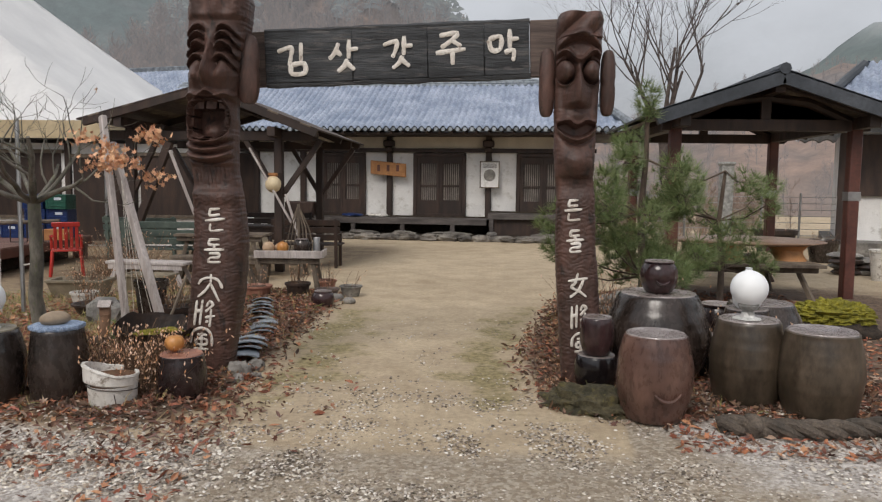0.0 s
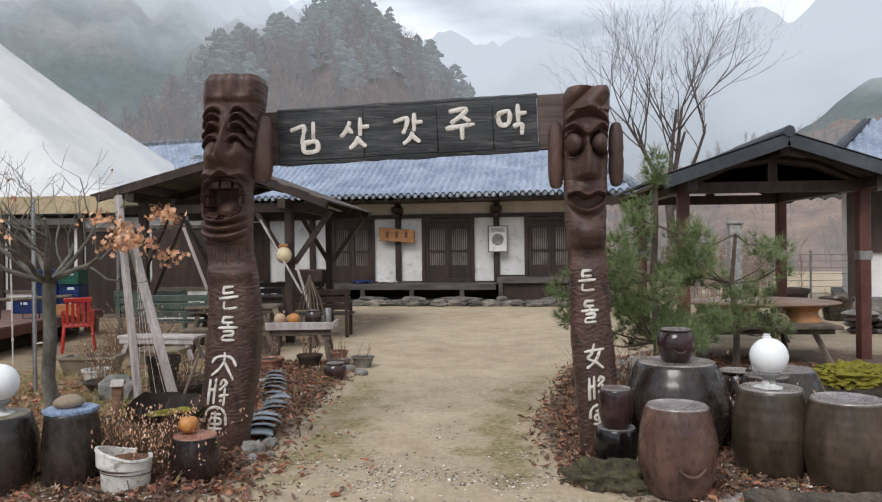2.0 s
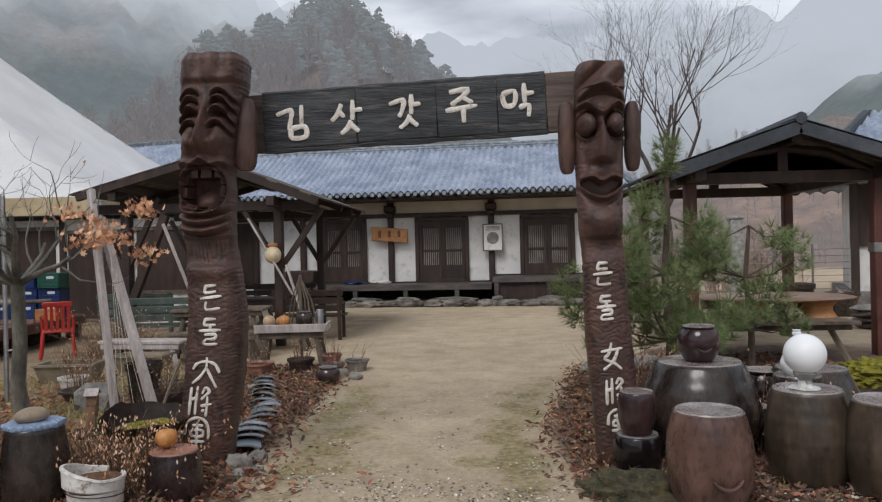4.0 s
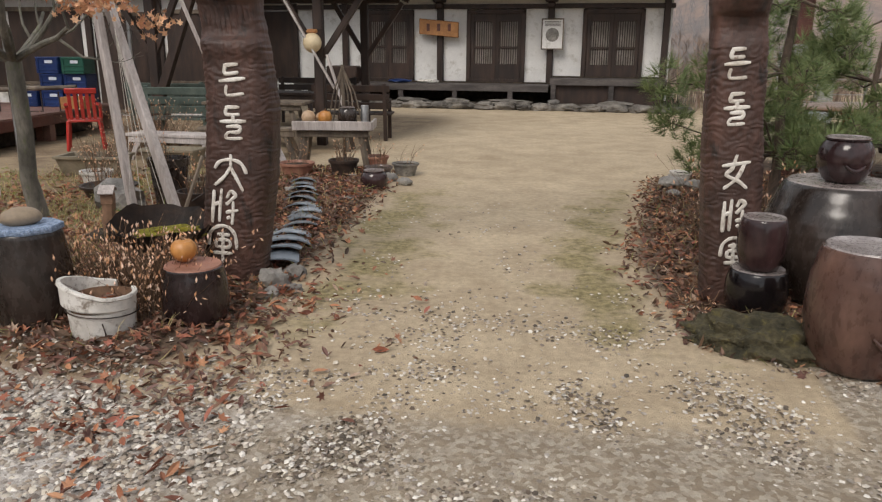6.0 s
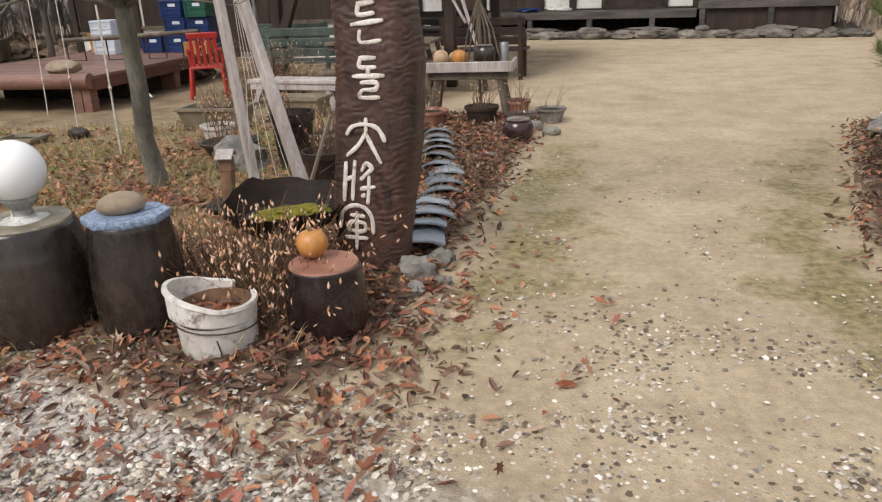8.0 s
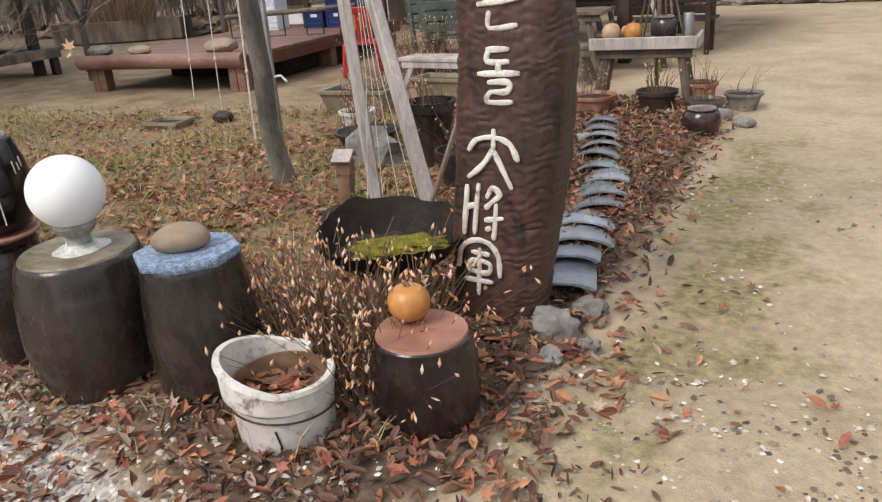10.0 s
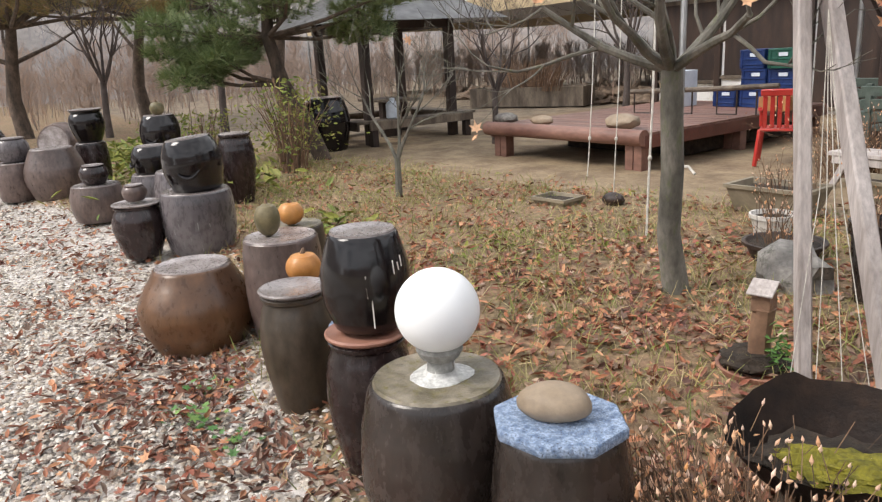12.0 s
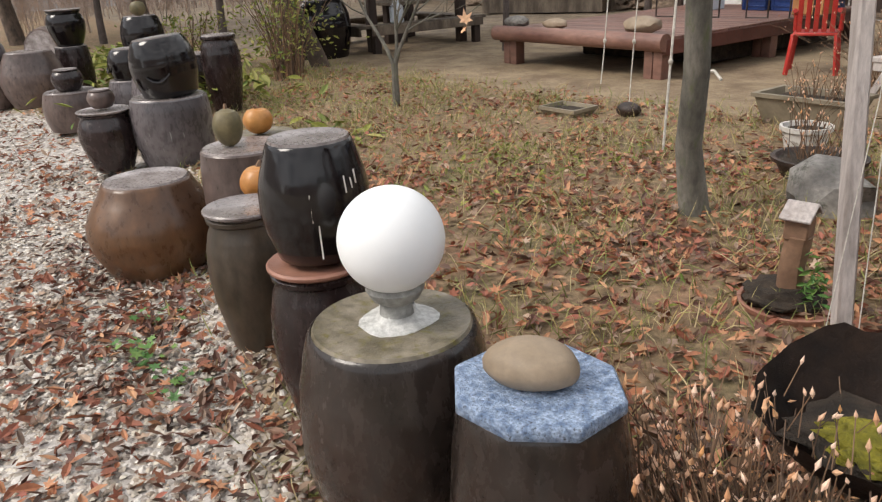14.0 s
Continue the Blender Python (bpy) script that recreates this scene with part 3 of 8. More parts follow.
# ---- hills round the valley ----
def hill_material(name, c1, c2, c3, mist, low, high, glow):
    """Distant wooded slope; mist is put in as emission, stronger towards the top."""
    m = bpy.data.materials.new(name)
    m.use_nodes = True
    n, l = m.node_tree.nodes, m.node_tree.links
    b = n["Principled BSDF"]
    co = n.new("ShaderNodeTexCoord")
    t1, t2 = n.new("ShaderNodeTexNoise"), n.new("ShaderNodeTexNoise")
    t1.inputs["Scale"].default_value, t1.inputs["Detail"].default_value = 0.03, 6
    t2.inputs["Scale"].default_value, t2.inputs["Detail"].default_value, t2.inputs["Roughness"].default_value = 0.3, 9, 0.8
    r = n.new("ShaderNodeValToRGB")
    r.color_ramp.elements.new(0.5)
    for e, c, p in zip(r.color_ramp.elements, (c1, c2, c3), (0.38, 0.5, 0.62)):
        e.color, e.position = (*c, 1), p
    for t in (t1, t2):
        l.new(co.outputs["Object"], t.inputs["Vector"])
    l.new(t1.outputs["Fac"], r.inputs["Fac"])
    v = n.new("ShaderNodeMapRange")
    v.inputs["From Min"].default_value, v.inputs["From Max"].default_value = 0.3, 0.7
    v.inputs["To Min"].default_value, v.inputs["To Max"].default_value = 0.5, 1.5
    l.new(t2.outputs["Fac"], v.inputs["Value"])
    h = n.new("ShaderNodeHueSaturation")
    l.new(r.outputs["Color"], h.inputs["Color"])
    l.new(v.outputs["Result"], h.inputs["Value"])
    l.new(h.outputs["Color"], b.inputs["Base Color"])
    b.inputs["Roughness"].default_value = 1.0
    b.inputs["Specular IOR Level"].default_value = 0.0
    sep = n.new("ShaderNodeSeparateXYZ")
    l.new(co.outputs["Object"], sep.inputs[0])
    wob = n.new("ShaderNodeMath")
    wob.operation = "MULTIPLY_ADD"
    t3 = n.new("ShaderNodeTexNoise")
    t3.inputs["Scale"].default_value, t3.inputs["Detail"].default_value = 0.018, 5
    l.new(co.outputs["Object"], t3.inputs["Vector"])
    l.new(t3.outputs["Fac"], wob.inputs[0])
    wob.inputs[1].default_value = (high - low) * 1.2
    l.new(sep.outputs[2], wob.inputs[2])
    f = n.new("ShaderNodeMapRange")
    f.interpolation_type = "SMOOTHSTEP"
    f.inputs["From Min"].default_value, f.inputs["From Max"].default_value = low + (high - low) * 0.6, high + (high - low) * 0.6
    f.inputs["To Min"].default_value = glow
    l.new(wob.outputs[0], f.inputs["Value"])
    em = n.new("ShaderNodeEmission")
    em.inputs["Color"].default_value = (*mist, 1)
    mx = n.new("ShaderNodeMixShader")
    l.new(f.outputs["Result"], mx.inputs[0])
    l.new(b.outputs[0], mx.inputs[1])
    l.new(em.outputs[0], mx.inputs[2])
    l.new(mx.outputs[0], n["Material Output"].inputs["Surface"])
    return m


def hill_height(az, r, spec):
    """Height of a ridge at azimuth az (degrees, 0 is ahead, plus to the left) and distance r."""
    r0, r1, pts = spec
    h = np.interp(az, [p[0] for p in pts], [p[1] for p in pts])
    t = np.clip((r - r0) / (r1 - r0), 0, 1)
    return h * t ** 0.8


def hill(name, spec, mat, label, rough):
    r0, r1, pts = spec
    azs = np.linspace(pts[0][0], pts[-1][0], 160)
    rs = np.linspace(r0, r1 + (r1 - r0) * 0.25, 22)
    verts = []
    for r in rs:
        for a in azs:
            h = float(hill_height(a, r, spec))
            k = noise.fractal(Vector((a * 0.35, r * 0.05, 3)), 1.0, 2.0, 5)
            if r > r1:
                h *= 1 - (r - r1) / (r1 - r0) * 2
            x, y = -r * math.sin(radians(a)), r * math.cos(radians(a))
            verts.append((x, y, max(-0.5, h * (1 + rough * k)) - 0.4))
    faces = []
    w = len(azs)
    for i in range(len(rs) - 1):
        for j in range(w - 1):
            faces.append((i * w + j, i * w + j + 1, (i + 1) * w + j + 1, (i + 1) * w + j))
    me = bpy.data.meshes.new(name)
    me.from_pydata(verts, [], faces)
    me.materials.append(mat)
    me.polygons.foreach_set("use_smooth", [True] * len(me.polygons))
    return tagged(new(name, me), label, "hill", kind="structure")


# pale colour that hills and far trees emit in place of haze
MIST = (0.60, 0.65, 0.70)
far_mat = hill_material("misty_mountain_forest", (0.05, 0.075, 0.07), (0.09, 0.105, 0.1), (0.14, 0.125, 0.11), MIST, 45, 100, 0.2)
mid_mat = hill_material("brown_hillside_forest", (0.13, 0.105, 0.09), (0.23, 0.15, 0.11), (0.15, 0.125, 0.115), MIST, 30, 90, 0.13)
KNOLL = (58, 95, [(-4, 0.5), (-2, 5), (0, 12), (2, 17), (5, 22), (8, 26.5), (11, 29), (15, 27), (20.5, 22), (24, 18), (27, 14.5), (33, 10), (40, 2)])
SLOPE_L = (60, 120, [(32, 0), (40, 18), (55, 34), (75, 40), (100, 36), (130, 30), (175, 20)])
SLOPE_R = (60, 150, [(-175, 18), (-120, 30), (-80, 30), (-50, 30), (-34, 26), (-28, 24.5), (-20, 22), (-16, 19), (-10, 14), (-4, 10), (0, 8)])
RIDGE_L = (170, 300, [(4, 60), (12, 100), (22, 118), (32, 120), (45, 110), (70, 110), (110, 100)])
RIDGE_R = (190, 320, [(-100, 90), (-50, 84), (-34, 80), (-28, 70), (-24, 57), (-21, 44), (-18, 28), (-14, 20), (-10, 24), (-4, 44), (2, 66), (8, 70)])
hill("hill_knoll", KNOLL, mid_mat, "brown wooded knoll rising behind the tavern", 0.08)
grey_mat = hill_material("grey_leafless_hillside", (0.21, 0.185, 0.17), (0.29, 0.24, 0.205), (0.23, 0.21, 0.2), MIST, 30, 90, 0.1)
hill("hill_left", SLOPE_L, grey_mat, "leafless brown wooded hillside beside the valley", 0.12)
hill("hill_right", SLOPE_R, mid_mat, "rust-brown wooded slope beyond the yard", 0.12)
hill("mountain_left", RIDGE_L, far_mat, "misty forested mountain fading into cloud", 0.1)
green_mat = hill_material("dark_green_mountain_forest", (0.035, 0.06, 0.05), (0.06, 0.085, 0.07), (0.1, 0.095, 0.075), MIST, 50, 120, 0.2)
# added ridge emitting mostly grey haze colour, which dims the sky behind
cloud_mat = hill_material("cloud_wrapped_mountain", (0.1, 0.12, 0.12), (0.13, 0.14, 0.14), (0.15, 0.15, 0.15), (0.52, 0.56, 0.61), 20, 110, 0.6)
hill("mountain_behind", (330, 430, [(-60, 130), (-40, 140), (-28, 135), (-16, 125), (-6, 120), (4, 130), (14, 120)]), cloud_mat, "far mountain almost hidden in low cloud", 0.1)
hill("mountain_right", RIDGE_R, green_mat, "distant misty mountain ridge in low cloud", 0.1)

rng = np.random.default_rng(5)
def far_spot(spec, a, r):
    k = noise.fractal(Vector((a * 0.35, r * 0.05, 3)), 1.0, 2.0, 5)
    h = float(hill_height(a, r, spec)) * (1 + 0.1 * k) - 0.6
    return (-r * math.sin(radians(a)), r * math.cos(radians(a)), h)


# pine crowns: a tier of drooping ragged sprays round a leaning axis
def spray_tree(seed, tiers=9, per=7):
    r = random.Random(seed)
    v, f = [], []
    for i in range(tiers):
        z = 0.28 + 0.72 * i / (tiers - 1)
        reach = (0.34 * (1 - z) ** 0.6 + 0.07) * r.uniform(0.7, 1.25)
        for k in range(per):
            a = r.uniform(0, 6.283)
            x, y = math.cos(a), math.sin(a)
            q = reach * r.uniform(0.5, 1.1)
            w = 0.09 * r.uniform(0.6, 1.3)
            dz = r.uniform(-0.04, 0.05)
            b = len(v)
            v += [(x * q * 0.1, y * q * 0.1, z), (x * q * 0.7 - y * w, y * q * 0.7 + x * w, z + dz - 0.02), (x * q, y * q, z + dz), (x * q * 0.7 + y * w, y * q * 0.7 - x * w, z + dz - 0.02), (x * q * 0.6, y * q * 0.6, z + dz + 0.055)]
            f += [(b, b + 1, b + 4), (b + 4, b + 1, b + 2), (b + 4, b + 2, b + 3), (b, b + 4, b + 3)]
    b = len(v)
    v += [(0.012, 0, 0), (-0.006, 0.01, 0), (-0.006, -0.01, 0), (0, 0, 0.95)]
    f += [(b, b + 1, b + 3), (b + 1, b + 2, b + 3), (b + 2, b, b + 3)]
    return v, f


def bare_shape(seed, n=34, w=0.006):
    """A leafless tree: a thin stem and many upswept twigs."""
    r = random.Random(seed)
    v, f = [], []

    def spike(p, q, k):
        b = len(v)
        v.extend([(p[0] - k, p[1], p[2]), (p[0] + k, p[1] + k, p[2]), (p[0], p[1] - k, p[2]), q])
        f.extend([(b, b + 1, b + 3), (b + 1, b + 2, b + 3), (b + 2, b, b + 3)])

    lean = (r.gauss(0, 0.06), r.gauss(0, 0.06))
    spike((0, 0, 0), (lean[0], lean[1], 0.95), w * 2.4)
    for i in range(n):
        a, z0 = r.uniform(0, 6.283), r.uniform(0.2, 0.85)
        ln = r.uniform(0.12, 0.34) * (1.15 - z0 * 0.6)
        p = (lean[0] * z0, lean[1] * z0, z0)
        q = (p[0] + math.cos(a) * ln, p[1] + math.sin(a) * ln, z0 + ln * r.uniform(0.5, 1.2))
        spike(p, q, w)
        m = tuple(p[t] + (q[t] - p[t]) * 0.5 for t in range(3))
        for k in range(2):
            spike(m, (m[0] + r.gauss(0, 0.07), m[1] + r.gauss(0, 0.07), m[2] + r.uniform(0.06, 0.16)), w * 0.7)
    return v, f


M["far_pine"] = mixed("hazed_pine_green", [(0.045, 0.06, 0.05), (0.065, 0.08, 0.06), (0.085, 0.1, 0.07)], 1.0)
M["far_bare"] = mixed("hazed_bare_wood", [(0.12, 0.095, 0.085), (0.2, 0.135, 0.105), (0.15, 0.12, 0.11), (0.24, 0.15, 0.105)], 1.0)
# haze over the far trees is a share of emission in their materials
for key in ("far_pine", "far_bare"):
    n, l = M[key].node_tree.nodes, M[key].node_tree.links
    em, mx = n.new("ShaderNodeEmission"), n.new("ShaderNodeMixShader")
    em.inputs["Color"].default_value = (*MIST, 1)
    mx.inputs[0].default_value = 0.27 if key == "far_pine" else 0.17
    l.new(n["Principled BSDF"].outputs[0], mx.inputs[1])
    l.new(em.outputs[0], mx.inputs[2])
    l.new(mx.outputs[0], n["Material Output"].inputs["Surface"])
for s in range(3):
    places = []
    for i in range(46):
        a = min(max(rng.normal(10, 6.0), 0.0), 34)
        r = rng.uniform(90, 97) if rng.random() < 0.88 else rng.uniform(76, 90)
        k = rng.uniform(3.4, 6.6)
        places.append((far_spot(KNOLL, a, r), spin(rng.normal(0, 0.06), rng.normal(0, 0.06), rng.uniform(0, 6.28), k * 1.15, k)))
    v, f = spray_tree(40 + s)
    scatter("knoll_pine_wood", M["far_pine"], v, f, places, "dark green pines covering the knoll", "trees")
for s in range(3):
    places = []
    for i in range(900):
        spec = (KNOLL, KNOLL, SLOPE_L, SLOPE_L, SLOPE_R)[rng.integers(0, 5)]
        lo, hi = spec[2][0][0], spec[2][-1][0]
        a, r = rng.uniform(max(lo, -45), min(hi, 120)), rng.uniform(spec[0], spec[1])
        k = rng.uniform(1.6, 3.0) if spec is SLOPE_R else rng.uniform(3, 6.5)
        places.append((far_spot(spec, a, r), spin(0, 0, rng.uniform(0, 6.28), k, k)))
    v, f = bare_shape(10 + s)
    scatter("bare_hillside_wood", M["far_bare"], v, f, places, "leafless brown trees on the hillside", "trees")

# ---- tiled roofs ----
def tile_field(bm, x0, x1, eave, ridge, period=0.21, rows=16, wave=0.05, sag=0.12, lip=0.085, hip0=0.0, hip1=0.0):
    """A slope of wavy tiles from the eave (y, z) to the ridge (y, z); hips draw the ends in towards the ridge."""
    n = max(2, int((x1 - x0) / period)) * 8
    cols = np.linspace(0, 1, n + 1)
    lines = []
    for i in range(rows):
        lines += [((i - 0.2) / rows, lip), ((i - 0.18) / rows, lip - 0.02), ((i + 0.12) / rows, -0.02), ((i + 0.6) / rows, lip * 0.7)]
    lines.append((1.0, lip))
    grid = []
    for t, lift in lines:
        row = []
        for c in cols:
            xa, xb = x0 + hip0 * t, x1 - hip1 * t
            x = xa + (xb - xa) * c
            w = wave * (2 * abs(math.cos(math.pi * x / period)) - 1)
            y = eave[0] + (ridge[0] - eave[0]) * t
            z = eave[1] + (ridge[1] - eave[1]) * t - sag * math.sin(math.pi * t) + w + lift
            row.append(bm.verts.new((x, y, z)))
        grid.append(row)
    for i, (a, b) in enumerate(zip(grid, grid[1:])):
        for j in range(n):
            f = bm.faces.new((a[j], a[j + 1], b[j + 1], b[j]))
            # the recess under each course is coloured dark, standing in for shade
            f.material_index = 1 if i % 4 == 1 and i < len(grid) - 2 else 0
    return bm


# ---- the tavern ----
tavern = thing("tavern_house", "long white-walled tavern with blue-grey tiled roof", "house", (-1.2, 23.7, 0), -5)
X0, X1 = -9.0, 4.6
part("platform", box(B(), (-2.2, 0.9, 0.07), (14.4, 5.2, 0.14)), M["soil"], tavern, "packed earth platform")
stones = random.Random(3)
x = -7.0
while x < 4.9:
    w = stones.uniform(0.3, 0.75)
    part("foundation_stone", blob(B(), (x + w / 2, -1.78, 0.07), (w * 0.54, 0.17, 0.12), 3, 0.4, 1.8), M["foundation_rock"], tavern)
    x += w
for sx, sy, w in ((-2.1, -1.5, 0.9), (-0.9, -1.45, 0.7), (0.45, -1.5, 1.2), (3.2, -1.5, 0.8)):
    part("step_stone", blob(B(), (sx, sy, 0.17), (w * 0.55, 0.22, 0.08), 3, 0.35, 1.8), M["foundation_rock"], tavern)
part("wall", box(B(), (-2.2, 0.12, 1.65), (X1 - X0, 0.2, 2.9), None, 0), M["plaster"], tavern, "white plaster wall")
part("back_wall", box(B(), (-2.2, 3.9, 1.65), (X1 - X0, 0.2, 2.9), None, 0), M["plaster"], tavern)
for ex in (X0 + 0.1, X1 - 0.1):
    part("end_wall", box(B(), (ex, 2.0, 1.65), (0.2, 3.56, 2.9), None, 0), M["plaster"], tavern)
part("lintel_band", box(B(), (-2.2, -0.015, 2.9), (X1 - X0, 0.06, 0.36), None, 0.003), M["beige_wall"], tavern, "beige plaster band under eaves")
part("beam", box(B(), (-2.2, -0.05, 2.66), (X1 - X0 + 0.1, 0.14, 0.12)), M["dark_wood"], tavern)
part("beam", box(B(), (-2.2, -0.08, 3.14), (X1 - X0 + 0.4, 0.2, 0.14)), M["dark_wood"], tavern)
for px in (-8.9, -6.0, -4.45, -1.65, 1.43, 4.45):
    part("post", box(B(), (px, -0.06, 1.65), (0.17, 0.16, 3.0), None, 0.015), M["dark_wood"], tavern)
for px in (-1.65, 1.43):
    part("bracket", box(B(), (px, -0.16, 2.86), (0.34, 0.22, 0.2), None, 0.03), M["dark_wood"], tavern)
    part("bracket", box(B(), (px, -0.2, 2.68), (0.22, 0.2, 0.14), None, 0.03), M["dark_wood"], tavern)


def lattice_door(xa, xb, z0=0.62, z1=2.58):
    door = new("lattice_door")
    door.parent = tavern
    door.matrix_basis = pose(0, -0.02, 0)
    tagged(door, "dark wooden double door with vertical lattice")
    w = xb - xa
    b = B()
    for xx in (xa + 0.06, xb - 0.06):
        box(b, (xx, -0.03, (z0 + z1) / 2), (0.12, 0.1, z1 - z0), None, 0.01)
    box(b, ((xa + xb) / 2, -0.03, z1 - 0.06), (w, 0.1, 0.12), None, 0.01)
    box(b, ((xa + xb) / 2, -0.03, z0 + 0.05), (w, 0.1, 0.1), None, 0.01)
    part("door_frame", b, M["dark_wood"], door)
    for k in (0, 1):
        la, lb = xa + 0.12 + k * (w - 0.24) / 2, xa + 0.12 + (k + 1) * (w - 0.24) / 2
        b = B()
        for xx in (la + 0.05, lb - 0.05):
            box(b, (xx, -0.02, (z0 + z1) / 2), (0.1, 0.06, z1 - z0 - 0.2), None, 0.006)
        for zz, hh in ((z0 + 0.3, 0.42), (z1 - 0.22, 0.2), (z0 + 0.95, 0.06)):
            box(b, ((la + lb) / 2, -0.02, zz), (lb - la, 0.055, hh), None, 0.006)
        part("leaf", b, M["dark_wood"], door)
        part("paper", box(B(), ((la + lb) / 2, 0.0, (z0 + z1) / 2), (lb - la - 0.02, 0.012, z1 - z0 - 0.25), None, 0), M["paper"], door, "grey mulberry paper")
        s = la + 0.12
        while s < lb - 0.1:
            part("slat", box(B(), (s, -0.018, (z0 + z1) / 2 + 0.1), (0.028, 0.03, z1 - z0 - 0.6), None, 0), M["dark_wood"], door)
            s += 0.062


lattice_door(-3.92, -2.42)
lattice_door(-0.9, 0.74)
lattice_door(2.28, 3.9)
part("side_panel", box(B(), (-5.25, -0.02, 1.6), (0.14, 0.1, 2.0)), M["dark_wood"], tavern)
part("dark_bay", box(B(), (-7.4, -0.03, 1.6), (2.6, 0.06, 1.9)), M["dark_wood"], tavern, "dark boarded bay")
# raised wooden porch
def porch(xa, xb, z, depth):
    fl = part("porch_floor", box(B(), ((xa + xb) / 2, -depth / 2 - 0.1, z - 0.02), (xb - xa, depth, 0.05)), M["porch_wood"], tavern, "worn grey porch boards")
    part("porch_rail", box(B(), ((xa + xb) / 2, -depth - 0.08, z - 0.09), (xb - xa, 0.08, 0.15)), M["porch_wood"], tavern)
    k = xa + 0.1
    while k < xb + 0.1:
        part("porch_leg", box(B(), (min(k, xb - 0.08), -depth - 0.05, z / 2 + 0.02), (0.13, 0.12, z - 0.08)), M["porch_wood"], tavern)
        part("pad_stone", blob(B(), (min(k, xb - 0.08) + 0.02, -depth - 0.05, 0.16), (0.17, 0.15, 0.09), 2, 0.15), M["stone"], tavern)
        k += 1.5
    part("porch_skirt", box(B(), ((xa + xb) / 2, -0.2, z / 2 + 0.1), (xb - xa, 0.06, z - 0.1), None, 0), M["soil"], tavern)


porch(-5.6, 1.5, 0.6, 1.15)
porch(1.52, 4.5, 0.78, 0.95)
part("porch_infill", box(B(), (3.0, -0.9, 0.42), (2.8, 0.08, 0.56)), M["dark_wood"], tavern, "dark brown boarded infill")
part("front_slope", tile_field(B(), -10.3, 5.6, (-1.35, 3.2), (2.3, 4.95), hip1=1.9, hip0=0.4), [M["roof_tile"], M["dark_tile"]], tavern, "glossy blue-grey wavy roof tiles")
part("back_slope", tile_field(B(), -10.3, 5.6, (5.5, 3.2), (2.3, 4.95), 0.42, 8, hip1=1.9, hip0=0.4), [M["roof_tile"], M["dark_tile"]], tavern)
b = B()
gb = [b.verts.new(p) for p in ((5.55, -1.3, 3.15), (5.55, 5.45, 3.15), (3.7, 2.3, 4.85))]
b.faces.new(gb)
bmesh.ops.solidify(b, geom=b.faces[:], thickness=0.06)
part("hip_end", b, M["roof_tile"], tavern, smooth=False)
b = B()
for k in range(3):
    box(b, (-3.1, 2.3, 4.93 + k * 0.08), (13.6 - 0.2 * k, 0.3 - 0.05 * k, 0.07), None, 0.015)
part("ridge", b, M["old_tile"], tavern, "stacked grey ridge tiles")
for ys in (-1.35, 5.5):
    part("hip_ridge", tube(B(), [(3.75, 2.3, 5.0), (4.2, 2.3 + (ys - 2.3) * 0.3, 4.62), (5.6, ys, 3.3)], 0.13, 8), M["old_tile"], tavern)
part("ridge_end", box(B(), (3.72, 2.3, 5.1), (0.16, 0.36, 0.5), None, 0.05), M["old_tile"], tavern)
part("soffit", box(B(), (-2.35, 0.9, 3.1), (15.2, 4.2, 0.05), None, 0), M["dark_wood"], tavern)
k = -10.0
while k < 5.3:
    part("rafter", tube(B(), [(k, -1.3, 3.1), (k, 0.3, 3.36)], 0.05, 6), M["dark_wood"], tavern)
    k += 0.36
cap = mesh_of("eave_tile", tube(B(), [(0, -0.03, 0), (0, 0.05, 0.005)], [0.062, 0.068], 8), M["old_tile"])
for k in range(76):
    o = new("eave_tile", cap)
    o.parent = tavern
    o.matrix_basis = pose(-10.29 + k * 0.21, -1.36, 3.21)
# things on the wall
plaque = thing("wooden_plaque", "orange carved wooden name plaque on the post", "sign", (-2.87, 23.6, 2.08), -5)
b = box(B(), (0, 0, 0), (1.12, 0.06, 0.42), None, 0.02)
for v in b.verts:
    v.co.z += 0.05 * math.sin(v.co.x * 9)
part("board", b, M["orange_wood"], plaque)
for q in (-0.3, 0, 0.3):
    part("mark", box(B(), (q, -0.034, 0.02), (0.09, 0.006, 0.2), None, 0), M["red_wood"], plaque)
notice = thing("framed_notice", "white framed notice with a grey round picture", "sign", (0.26, 23.36, 1.93), -5)
part("board", box(B(), (0, 0, 0), (0.58, 0.04, 0.8)), M["plaster"], notice)
part("picture", lathe(B(), [(0.0, -0.0), (0.17, 0.0), (0.18, 0.01), (0.0, 0.012)], 24), M["stone"], notice).matrix_basis = pose(0, -0.022, -0.02, 90)
b = B()
for dx, dz, w, h in ((0, 0.39, 0.6, 0.03), (0, -0.39, 0.6, 0.03), (-0.285, 0, 0.03, 0.75), (0.285, 0, 0.03, 0.75)):
    box(b, (dx, -0.03, dz), (w, 0.03, h), None, 0.004)
part("frame", b, M["old_wood"], notice)
for q in range(4):
    part("line_of_writing", box(B(), (0, -0.024, 0.32 - q * 0.035), (0.42, 0.004, 0.014), None, 0), M["dark_wood"], notice)
cloth = solid("blue_cushion", blob(B(), (0, 0, 0.05), (0.35, 0.2, 0.06), 2, 0.2), M["blue_plastic"], "folded blue cloth lying on the porch", "cloth", (-3.9, 23.2, 0.61))
solid("white_bundle", blob(B(), (0, 0, 0.05), (0.3, 0.13, 0.06), 2, 0.3), M["white_plastic"], "pale folded bundle lying on the porch", "cloth", (-3.1, 23.1, 0.61))
